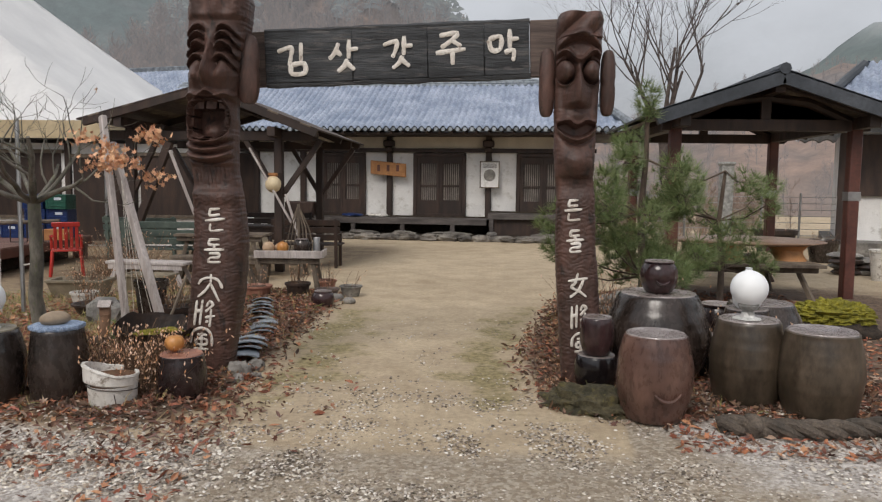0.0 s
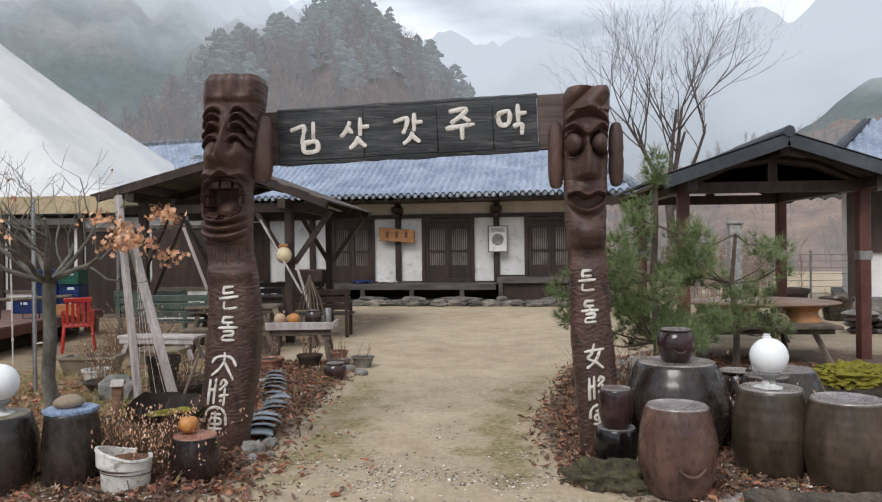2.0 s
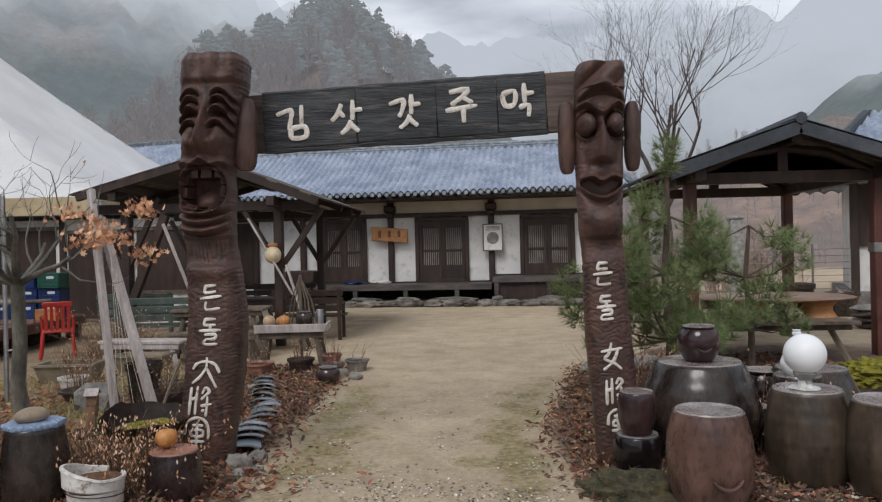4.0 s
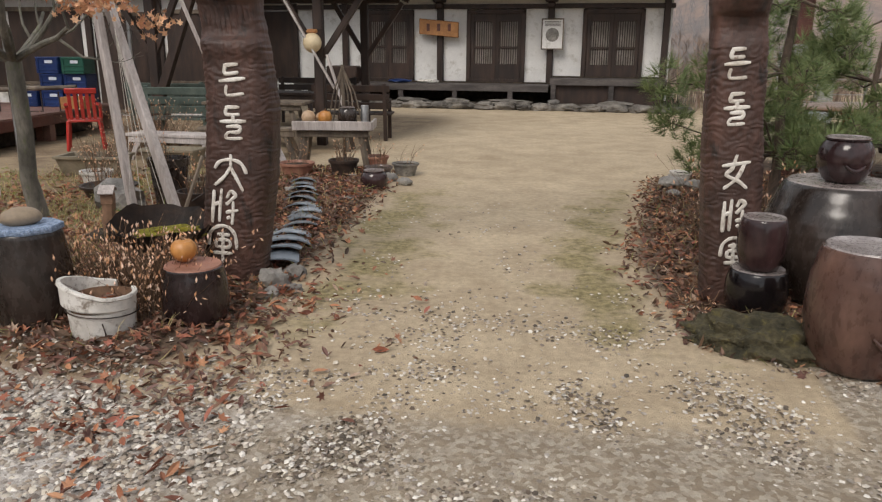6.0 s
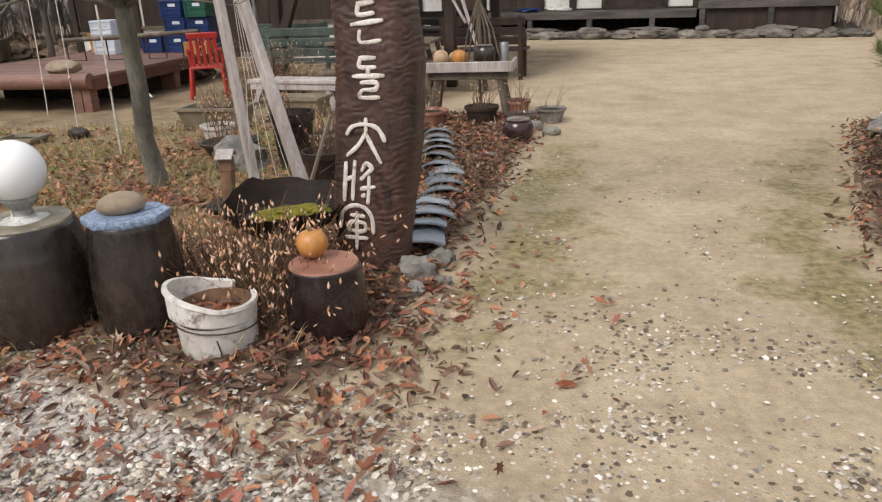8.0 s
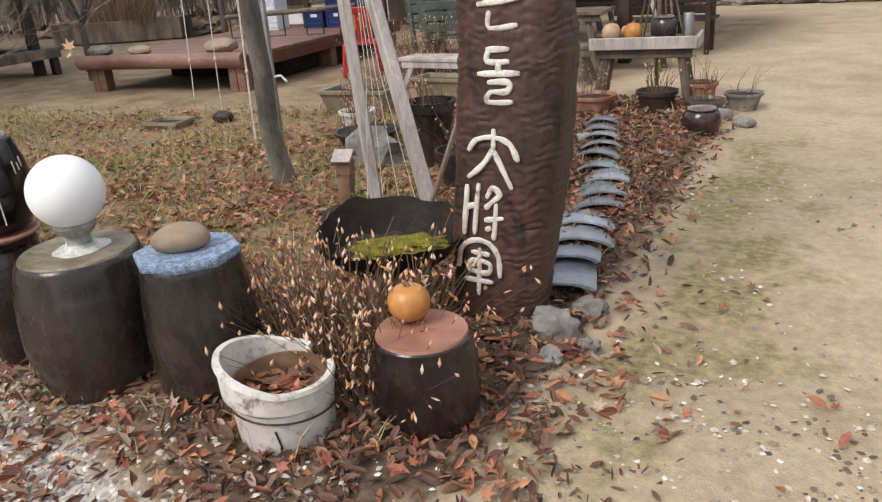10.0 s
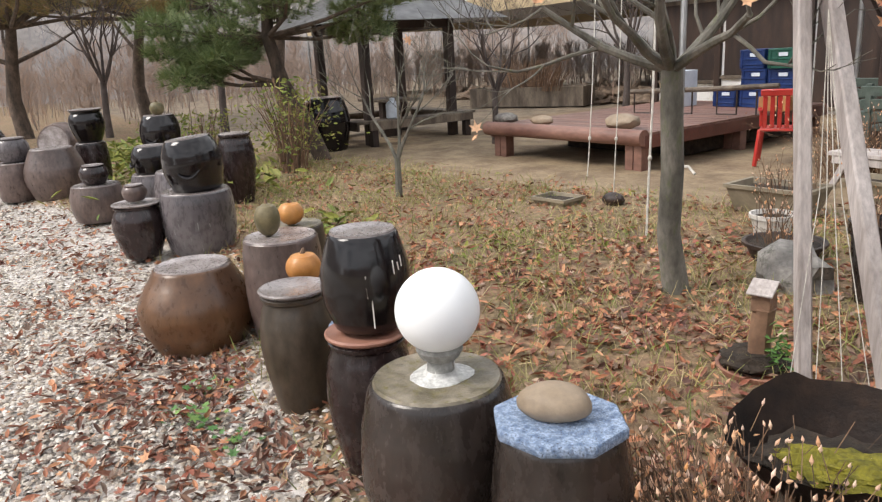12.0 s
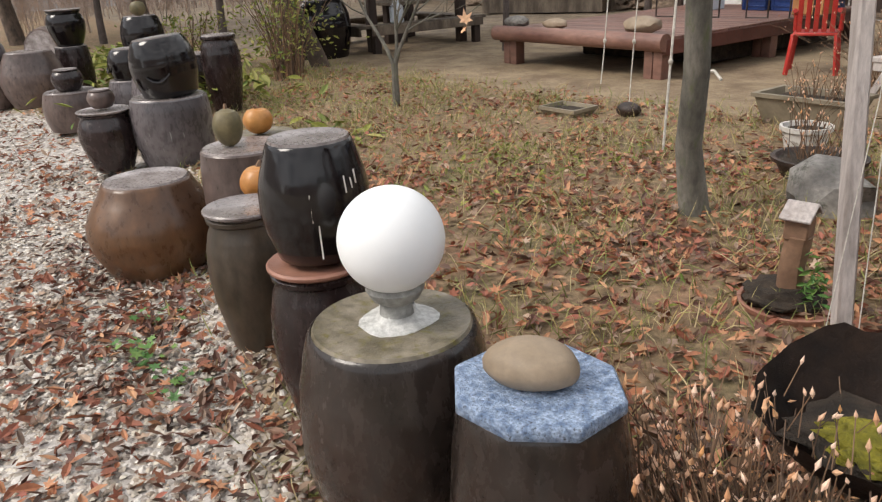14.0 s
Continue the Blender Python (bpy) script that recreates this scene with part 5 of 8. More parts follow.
# ---- glazed jars ----
UPSIDE = [(0.70, 0.0), (0.76, 0.02), (0.84, 0.12), (0.95, 0.28), (1.0, 0.45), (0.985, 0.6), (0.93, 0.75), (0.85, 0.88), (0.79, 0.965), (0.77, 0.99), (0.74, 1.0)]
DRUM = [(0.8, 0.0), (0.84, 0.02), (0.91, 0.15), (0.98, 0.35), (1.0, 0.5), (0.98, 0.68), (0.93, 0.84), (0.88, 0.955), (0.87, 0.985), (0.84, 1.0)]
UPRIGHT = [(0.62, 0.0), (0.66, 0.02), (0.8, 0.2), (0.94, 0.42), (1.0, 0.6), (0.97, 0.76), (0.88, 0.88), (0.8, 0.93), (0.8, 0.95), (0.86, 0.965), (0.87, 0.99), (0.83, 1.0)]
INVERT = [(0.8, 0.0), (0.84, 0.03), (0.86, 0.1), (0.97, 0.35), (1.0, 0.55), (0.95, 0.75), (0.82, 0.93), (0.76, 0.985), (0.72, 1.0)]
POT = [(0.6, 0.0), (0.72, 0.06), (0.9, 0.28), (1.0, 0.52), (0.95, 0.74), (0.82, 0.9), (0.74, 0.95), (0.8, 0.97), (0.8, 1.0), (0.74, 1.0)]


def jar(at, r, h, prof, glaze, top="jar_top", label="", group="", top_r=None, handles=0, face=0, tilt=(0, 0), lid=False, name="earthenware_jar"):
    """A big earthenware jar, upside down with its bare base up, or upright with an open rim or lid."""
    ob = thing(name, label, "jar", at, face, group)
    if tilt != (0, 0):
        ob.matrix_basis = pose(*at, tilt[0], tilt[1], face)
    last = prof[-1][0]
    k = (top_r / r / last) if top_r else 1.0
    pr = []
    P = [(a * (1 + (k - 1) * smooth(0.5, 1.0, z)), z) for a, z in prof]
    # finer rings, with throwing ridges
    for (a0, z0), (a1, z1) in zip(P, P[1:]):
        m = max(1, int((z1 - z0) * h / 0.02))
        for i in range(m):
            t = i / m
            zz = z0 + (z1 - z0) * t
            pr.append(((a0 + (a1 - a0) * t) * r * (1 + 0.004 * math.sin(zz * h * 190)), zz * h))
    pr.append((P[-1][0] * r, h))
    part("body", lathe(B(), pr, 48, 0.02), M[glaze], ob)
    rt = P[-1][0] * r
    if top == "open":
        part("inner_wall", lathe(B(), [(rt, h), (rt - 0.02, h - 0.01), (rt - 0.01, h - 0.12), (rt, h - 0.2), (0.01, h - 0.2)], 40), M[glaze], ob)
    elif lid:
        part("lid", lathe(B(), [(rt * 0.98, h + 0.0), (rt * 1.1, h + 0.012), (rt * 1.11, h + 0.02), (rt * 1.06, h + 0.026), (rt * 0.9, h + 0.02), (0.004, h + 0.018)], 40, 0.01), M[top], ob)
    else:
        part("base_face", lathe(B(), [(rt * 1.002, h - 0.004), (rt * 0.97, h + 0.008), (rt * 0.9, h + 0.004), (rt * 0.5, h + 0.001), (0.004, h)], 40, 0.012), M[top], ob, "bare wet clay base")
    for i in range(handles):
        a0 = -90 + i * 180
        pts = []
        zb = 0.36
        q = np.interp(zb, [z for _, z in P], [a for a, _ in P]) * r
        for t in range(9):
            u = t / 8 * 2 - 1
            a = radians(a0 + u * 20)
            pts.append(((q + 0.012) * math.cos(a), (q + 0.012) * math.sin(a), zb * h - 0.05 * r / 0.25 * (1 - u * u) + 0.02))
        part("handle", tube(B(), pts, [0.006, 0.01, 0.013, 0.014, 0.014, 0.014, 0.013, 0.01, 0.006], 8), M[glaze], ob, "curved glazed handle")
    return ob


def gourd(at, r, mat="gourd", squash=0.92, label="small round orange gourd", tip=True, name="dried_gourd"):
    ob = thing(name, label, "gourd", at, random.uniform(0, 360))
    b = B()
    vs = bmesh.ops.create_uvsphere(b, u_segments=32, v_segments=18, radius=r)["verts"]
    for v in vs:
        a = math.atan2(v.co.y, v.co.x)
        k = 1 + 0.025 * math.cos(a * 7) * (1 - abs(v.co.z / r))
        v.co.x, v.co.y = v.co.x * k, v.co.y * k
        v.co.z = v.co.z * squash + r * squash
        if v.co.z > r * squash * 1.8:
            v.co.z -= 0.1 * r
    part("body", b, M[mat], ob)
    if tip:
        part("stalk", tube(B(), [(0, 0, 1.8 * r * squash), (0.004, 0, 2.0 * r * squash), (0.012, 0.004, 2.12 * r * squash)], [r * 0.2, r * 0.13, r * 0.1], 7), M["dead_stem"], ob)
    return ob


LROW, RROW = "jars along the garden edge", "jars beside the gate"
jar((-3.29, 5.67, -0.05), 0.262, 0.585, UPSIDE, "jar_slate", "stump_top", "dark grey-brown glazed jar turned upside down under lamp", LROW, 0.205)
jar((-2.81, 5.76, -0.05), 0.2, 0.59, DRUM, "jar_slate", "jar_top", "slim dark glazed jar under a stone slab", LROW, 0.165)
jar((-1.96, 5.87, -0.02), 0.18, 0.37, DRUM, "jar_dark", "clay_lid", "low black jar with reddish bare base up", LROW, 0.15)
jar((-5.68, 5.5, -0.05), 0.335, 0.48, UPSIDE, "jar_brown", "jar_top", "squat warm brown jar turned upside down", LROW, 0.208)
jar((-4.46, 5.65, -0.05), 0.168, 0.585, UPRIGHT, "jar_olive", "jar_top", "slim olive-brown jar with flat lid", LROW, lid=True)
jar((-4.12, 5.78, -0.05), 0.12, 0.48, UPRIGHT, "jar_dark", "slab", "narrow dark jar with blue-grey lid", LROW, lid=True)
jar((-3.78, 5.67, -0.05), 0.168, 0.58, UPRIGHT, "jar_dark", "clay_lid", "dark glazed jar with red clay plate lid", LROW, lid=True)
black_jar = jar((-3.79, 5.69, 0.566), 0.165, 0.355, UPSIDE, "jar_black", "jar_top", "shiny black jar standing on a red plate", LROW, 0.12, face=20)
jar((-5.36, 5.93, -0.03), 0.222, 0.61, DRUM, "jar_umber", "jar_top", "dull brown jar carrying small gourds", LROW, 0.2)
jar((-5.62, 6.12, -0.03), 0.18, 0.6, DRUM, "jar_olive", "stump_top", "olive-brown jar with mossy top", LROW, 0.16)
jar((-7.95, 5.62, 0), 0.215, 0.44, UPRIGHT, "jar_dark", "jar_top", "dark round-shouldered jar with small pot on it", LROW, lid=True)
jar((-7.95, 5.62, 0.478), 0.1, 0.13, POT, "jar_umber", "jar_top", "small brown lidded pot on a jar", LROW)
grey_jar = jar((-7.8, 6.08, 0), 0.305, 0.52, DRUM, "jar_grey", "jar_top", "grey weathered jar with pale drips", LROW, 0.275)
for a, z, h in ((-62, 0.5, 0.3), (-50, 0.5, 0.42), (-36, 0.5, 0.36), (-20, 0.5, 0.45), (-5, 0.5, 0.25)):
    pts = [(float(np.interp(zz / 0.52, [q[1] for q in DRUM], [q[0] for q in DRUM])) * 0.305 * 1.005, zz) for zz in (z, z - h * 0.5, z - h)]
    part("lime_drip", tube(B(), [(q * math.cos(radians(a + 3 * i)), q * math.sin(radians(a + 3 * i)), zz) for i, (q, zz) in enumerate(pts)], [0.006, 0.004, 0.002], 5), M["cement"], grey_jar, "pale lime drip")
jar((-7.83, 6.12, 0.525), 0.25, 0.43, INVERT, "jar_black", "jar_top", "glossy black pot upside down on a jar", LROW, handles=2, face=65, tilt=(0, -6))
jar((-10.0, 5.58, 0), 0.28, 0.38, DRUM, "jar_umber", "jar_top", "low brown jar with a dark pot on it", LROW)
jar((-10.0, 5.58, 0.385), 0.15, 0.2, POT, "jar_dark", "jar_top", "small dark pot resting on a jar", LROW)
jar((-10.1, 6.2, 0), 0.27, 0.41, DRUM, "jar_grey", "jar_top", "grey-glazed low jar in the row", LROW)
jar((-9.4, 6.3, 0), 0.25, 0.5, DRUM, "jar_grey", "jar_top", "grey-brown jar between darker ones", LROW)
jar((-10.1, 6.2, 0.415), 0.22, 0.3, INVERT, "jar_black", "jar_top", "black pot stacked on a jar", LROW, handles=2)
jar((-10.6, 6.9, 0), 0.26, 0.55, DRUM, "jar_dark", "jar_top", "dark tall jar behind the row", LROW)
jar((-11.4, 6.6, 0), 0.26, 0.5, DRUM, "jar_dark", "jar_top", "dark jar holding a stacked black pot", LROW)
jar((-11.4, 6.6, 0.505), 0.25, 0.46, INVERT, "jar_black", "jar_top", "shiny black pot upside down on a jar", LROW, handles=2, face=50)
jar((-9.6, 7.0, 0), 0.2, 0.8, UPRIGHT, "jar_dark", "jar_top", "tall dark jar standing in shrubs", LROW)
jar((-12.0, 5.38, 0), 0.365, 0.64, UPSIDE, "jar_umber", "jar_top", "large shiny brown jar turned upside down", LROW, 0.25)
jar((-12.5, 5.9, 0), 0.22, 0.62, DRUM, "jar_dark", "jar_top", "dark jar beside a large brown one", LROW)
jar((-12.5, 5.9, 0.625), 0.23, 0.42, UPRIGHT, "jar_black", "jar_top", "black lidded pot on a far jar", LROW, lid=True)
jar((-12.3, 4.95, 0), 0.25, 0.48, DRUM, "jar_umber", "jar_top", "brown squat jar in the far group", LROW)
jar((-12.35, 4.97, 0.485), 0.2, 0.3, POT, "jar_grey", "jar_top", "grey-brown pot on a far jar", LROW)
jar((-13.75, 4.8, 0), 0.24, 0.56, DRUM, "jar_umber", "jar_top", "brown jar carrying a dark pot", LROW)
jar((-13.75, 4.8, 0.565), 0.17, 0.24, POT, "jar_dark", "jar_top", "dark pot on a brown jar", LROW)
jar((-14.2, 4.55, 0), 0.17, 0.54, UPRIGHT, "jar_dark", "jar_top", "narrow dark jar beside a brown one", LROW)
jar((-17.5, 6.2, 0.2), 0.42, 0.6, POT, "jar_umber", "jar_top", "big brown jar lying on its side", LROW, tilt=(80, 0), face=50)
jar((-13.5, 9.7, 0), 0.5, 0.9, INVERT, "jar_black", "jar_top", "big black jar standing under the pine", LROW)
# beside the other pole
jar((1.38, 5.78, 0.02), 0.258, 0.58, UPSIDE, "jar_rust", "jar_top", "reddish-brown jar turned upside down with arched handle", RROW, 0.2, handles=2, face=8)
jar((1.63, 6.85, 0.04), 0.43, 0.69, UPSIDE, "jar_slate", "jar_top", "large wet grey-brown jar with throwing marks", RROW, 0.3)
jar((1.63, 6.85, 0.735), 0.155, 0.255, POT, "jar_plum", "jar_top", "plum-brown pot on the large jar", RROW, handles=2)
jar((1.075, 6.38, 0.03), 0.168, 0.28, UPSIDE, "jar_black", "jar_top", "low blue-black glazed pot upside down", RROW, 0.14)
jar((1.075, 6.38, 0.315), 0.13, 0.285, UPSIDE, "jar_plum", "jar_top", "plum-brown pot stacked on a black one", RROW, 0.11)
jar((2.16, 6.26, 0.03), 0.27, 0.6, DRUM, "jar_olive", "jar_top", "olive-brown jar turned upside down on gravel", RROW, 0.215)
jar((2.56, 5.97, 0.03), 0.28, 0.58, DRUM, "jar_olive", "jar_top", "broad olive-brown jar with wet top", RROW, 0.23)
jar((2.62, 7.3, 0), 0.38, 0.6, UPSIDE, "jar_slate", "jar_top", "grey-brown jar behind the lamp globe", RROW, 0.26)
jar((2.3, 7.45, 0.0), 0.2, 0.56, POT, "jar_dark", "jar_top", "dark round pot behind the globe", RROW)
jar((2.05, 7.0, 0.0), 0.16, 0.36, DRUM, "jar_black", "jar_top", "small black jar between larger jars", RROW)

# ---- globe lamps, unlit ----
def globe_lamp(at, label):
    ob = thing("globe_lamp", label, "lamp", at, 0, "globe lamps on jars")
    part("plinth", lathe(B(), [(0.1, 0.0), (0.095, 0.008), (0.055, 0.016), (0.045, 0.03), (0.04, 0.05)], 20, 0.25), M["whitecement"], ob, "lump of white cement")
    part("holder", lathe(B(), [(0.045, 0.03), (0.04, 0.06), (0.062, 0.075), (0.075, 0.1), (0.07, 0.115), (0.05, 0.12)], 24), M["cement"], ob, "grey lamp holder")
    part("globe", lathe(B(), [(0.132 * math.sin(radians(a)), 0.225 - 0.132 * math.cos(radians(a))) for a in range(22, 181, 6)] + [(0.002, 0.357)], 48), M["globe"], ob, "opal white globe")


globe_lamp((-3.295, 5.688, 0.53), "white opal globe lamp cemented onto a dark jar")
globe_lamp((2.15, 6.26, 0.635), "white opal globe lamp standing on an olive jar")

# ---- slab and stone on the slim jar ----
b = B()
ring0 = [b.verts.new(((0.182 + 0.01 * math.sin(k * 5)) * math.cos(radians(k * 45 + 22)), (0.182 + 0.01 * math.sin(k * 5)) * math.sin(radians(k * 45 + 22)), 0)) for k in range(8)]
f = b.faces.new(ring0)
ex = bmesh.ops.extrude_face_region(b, geom=[f])
for v in ex["geom"]:
    if isinstance(v, bmesh.types.BMVert):
        v.co.z += 0.032
bmesh.ops.bevel(b, geom=b.edges[:], offset=0.005, segments=1, affect="EDGES")
solid("stone_slab", b, M["slab"], "blue-grey speckled eight-sided slab on a jar", "slab", (-2.805, 5.755, 0.54), 10)
solid("river_stone", blob(B(), (0, 0, 0.042), (0.1, 0.068, 0.05), 4, 0.08, 0.9), M["tan_stone"], "smooth tan river stone on the slab", "stone", (-2.82, 5.745, 0.57), 38)
gourd((-2.03, 5.92, 0.355), 0.07)
gourd((-5.4, 5.88, 0.582), 0.072, "gourd_olive", 1.35, "olive pear-shaped gourd on a jar")
gourd((-5.62, 6.1, 0.575), 0.078, label="orange gourd on the mossy jar")
gourd((-4.7, 5.8, 0.49), 0.085, label="orange gourd beside the lidded jar")
gourd((-4.1, 5.78, 0.468), 0.075, "gourd_pale", 0.9, "tan gourd on the narrow jar")
gourd((-11.4, 6.6, 0.96), 0.09, "gourd_olive", 1.0, "olive gourd on a stacked pot")

for k, (a, z, h) in enumerate(((-8, 0.27, 0.05), (0, 0.26, 0.03), (6, 0.28, 0.04), (-40, 0.2, 0.16), (-46, 0.23, 0.08))):
    q = 0.158
    part("white_scratch", tube(B(), [(q * math.cos(radians(a)), q * math.sin(radians(a)), z), (q * 1.02 * math.cos(radians(a + 1)), q * 1.02 * math.sin(radians(a + 1)), z - h)], 0.0025, 5), M["letter_white"], black_jar, "white chalk mark")

# ---- bucket, dead flowers and trough by the gate ----
bucket = thing("plastic_bucket", "scuffed white plastic bucket half full of dead leaves", "bucket", (-2.34, 5.615, -0.04), 15)
part("body", lathe(B(), [(0.142, 0.0), (0.148, 0.01), (0.162, 0.22), (0.163, 0.235), (0.154, 0.235), (0.14, 0.03), (0.004, 0.03)], 40, 0.02), M["white_plastic"], bucket)
rim = B()
turns = 44
for k in range(turns + 1):
    # the ring is split open on one side and lifted on the other
    a = 1.35 + (2 * math.pi - 0.75) * k / turns
    base = 0.222 + 0.04 * (1 + math.cos(a - 3.3)) * 0.5
    top = base + 0.075 + 0.045 * max(0.0, math.cos(a - 3.5))
    q = 0.166 + 0.012 * math.cos(a - 3.3)
    for rr, zz in ((q, base), (q + 0.01, base + 0.01), (q + 0.012, top - 0.012), (q + 0.02, top - 0.006), (q + 0.016, top + 0.008), (q - 0.004, top + 0.006), (q - 0.006, base)):
        rim.verts.new((rr * math.cos(a), rr * math.sin(a), zz))
rim.verts.ensure_lookup_table()
for k in range(turns):
    for j in range(7):
        rim.faces.new([rim.verts[i] for i in (k * 7 + j, (k + 1) * 7 + j, (k + 1) * 7 + (j + 1) % 7, k * 7 + (j + 1) % 7)])
for k in (0, turns):
    rim.faces.new([rim.verts[k * 7 + j] for j in range(7)])
part("loose_rim", rim, M["white_plastic"], bucket, "tilted split white rim ring")
# thin dark ring drawn along the gap below the loose rim
part("bail_wire", tube(B(), [(0.172 * math.cos(radians(a)), 0.172 * math.sin(radians(a)), 0.222 + 0.018 * math.cos(radians(a) - 3.3)) for a in range(0, 361, 12)], 0.0035, 5), M["rust"], bucket)
part("inner_pot", lathe(B(), [(0.157, 0.29), (0.15, 0.29), (0.142, 0.2), (0.01, 0.19)], 32, 0.02), M["pot_brown"], bucket)
part("soil", blob(B(), (0, 0, 0.2), (0.13, 0.13, 0.03), 2, 0.3), M["soil"], bucket)
part("crack", tube(B(), [(0.04, -0.158, 0.19), (0.05, -0.152, 0.13), (0.035, -0.152, 0.08)], 0.003, 5), M["dark_wood"], bucket)

LEAF_V = [(0, 0, 0.008)] + [(r * math.cos(radians(a)), r * math.sin(radians(a)), z) for a, r, z in
          ((90, 1.0, 0.1), (66, 0.42, 0.03), (38, 0.85, 0.14), (12, 0.38, 0.03), (-18, 0.62, 0.12), (-60, 0.25, 0.0), (-90, 0.45, 0.02), (-120, 0.25, 0.0), (198, 0.62, 0.16), (168, 0.38, 0.03), (142, 0.85, 0.1), (114, 0.42, 0.03))]
LEAF_F = [(0, i, i + 1) for i in range(1, 12)] + [(0, 12, 1)]
OVAL_V = [(0, -1, 0.1), (0.34, -0.3, 0.22), (0.3, 0.4, 0.18), (0, 1, 0.05), (-0.3, 0.4, 0.2), (-0.34, -0.3, 0.25), (0, 0, 0.0)]
OVAL_F = [(6, 0, 1), (6, 1, 2), (6, 2, 3), (6, 3, 4), (6, 4, 5), (6, 5, 0)]
places = [((0.11 * math.sqrt(random.random()) * math.cos(a), 0.11 * math.sqrt(random.random()) * math.sin(a), 0.225 + random.uniform(0, 0.03)), spin(random.uniform(-0.6, 0.6), random.uniform(-0.6, 0.6), random.uniform(0, 6), random.uniform(0.025, 0.05))) for a in [random.uniform(0, 6.28) for _ in range(60)]]
scatter("dead_leaves", M["fallen"], OVAL_V, OVAL_F, places, "", "", bucket)

HEAD_V = [(0, 0, -1), (0.34, 0, -0.2), (0.17, 0.3, -0.2), (-0.17, 0.3, -0.2), (-0.34, 0, -0.2), (-0.17, -0.3, -0.2), (0.17, -0.3, -0.2), (0, 0, 1)]
HEAD_F = [(0, 1 + (k + 1) % 6, 1 + k) for k in range(6)] + [(7, 1 + k, 1 + (k + 1) % 6) for k in range(6)]


def dead_clump(name, label, centre, spread, count, h0, h1, heads=True, seed=1, lean=0.35, thick=0.0028, head=(0.011, 0.02), mat="dead_stem", z=0.0):
    """A clump of dry stems, some with seed heads."""
    r = random.Random(seed)
    ob = thing(name, label, "plant", (*centre, z))
    sv, sf, hp = [], [], []
    for i in range(count):
        a, q = r.uniform(0, 6.283), math.sqrt(r.random())
        x, y = spread[0] * q * math.cos(a), spread[1] * q * math.sin(a)
        h = r.uniform(h0, h1)
        lx, ly = r.gauss(0, lean) * h + x * 0.35, r.gauss(0, lean) * h + y * 0.35
        pts = [(x, y, -0.02), (x + lx * 0.3, y + ly * 0.3, h * 0.5), (x + lx, y + ly, h)]
        b0 = len(sv)
        for (px, py, pz), w in zip(pts, (thick * 1.2, thick, thick * 0.6)):
            sv += [(px + w, py, pz), (px - w * 0.5, py + w * 0.87, pz), (px - w * 0.5, py - w * 0.87, pz)]
        for s in range(2):
            for k in range(3):
                sf.append((b0 + s * 3 + k, b0 + s * 3 + (k + 1) % 3, b0 + s * 3 + 3 + (k + 1) % 3, b0 + s * 3 + 3 + k))
        if heads and r.random() < 0.75:
            s = r.uniform(*head)
            hp.append((pts[2], spin(r.gauss(0, 0.35), r.gauss(0, 0.35), r.uniform(0, 6), s, s * 0.9)))
        for q2 in range(2):
            if r.random() < 0.5:
                t = r.uniform(0.3, 0.9)
                hp.append(((x + lx * t + r.gauss(0, 0.015), y + ly * t + r.gauss(0, 0.015), h * t), spin(r.uniform(-1.2, 1.2), r.uniform(-1.2, 1.2), r.uniform(0, 6), r.uniform(*head) * 0.6, r.uniform(*head) * 0.9)))
    me = bpy.data.meshes.new("stem_mass")
    me.from_pydata(sv, [], sf)
    me.materials.append(M[mat])
    st = new("stem_mass", me)
    st.parent = ob
    st["kind"] = "stuff"
    if hp:
        scatter("seed_head_mass", M["seedhead"], HEAD_V, HEAD_F, hp, "", "", ob)
    return ob


dead_clump("dead_flower_clump", "dense dry brown flower stems with pale seed heads", (-2.42, 6.06), (0.36, 0.22), 620, 0.22, 0.5, seed=4, thick=0.0022, head=(0.011, 0.021))
dead_clump("dead_flower_clump", "dry flower stems leaning over the bucket", (-2.18, 5.86), (0.2, 0.14), 170, 0.15, 0.42, seed=6, lean=0.45, thick=0.0022, head=(0.011, 0.021))
dead_clump("dry_bed_plants", "brown dried plants along the tile border", (-1.95, 8.2), (0.13, 0.7), 80, 0.06, 0.2, heads=False, seed=8, lean=0.7)
dead_clump("dry_bed_plants", "brown dried plants behind the tile border", (-2.6, 8.3), (0.3, 0.8), 80, 0.1, 0.26, heads=False, seed=9, lean=0.7)
dead_clump("dry_bed_plants", "tangle of dry stems around the guardian's foot", (0.85, 6.5), (0.14, 0.4), 70, 0.05, 0.17, heads=False, seed=10, lean=0.8)
dead_clump("dry_bed_plants", "dry reddish plants beside the large jar", (2.15, 7.0), (0.35, 0.3), 140, 0.2, 0.6, seed=11)
dead_clump("dry_bed_plants", "dry leafy plants edging the drive", (1.25, 8.6), (0.22, 1.1), 110, 0.06, 0.24, heads=False, seed=12, lean=0.7)
dead_clump("dry_bed_plants", "withered stems in front of the pine", (1.5, 8.0), (0.4, 0.5), 200, 0.25, 0.75, seed=13, head=(0.012, 0.024))
dead_clump("dry_bed_plants", "withered stems beside the planters", (-5.6, 12.3), (0.5, 0.25), 260, 0.3, 0.8, seed=14, lean=0.5)

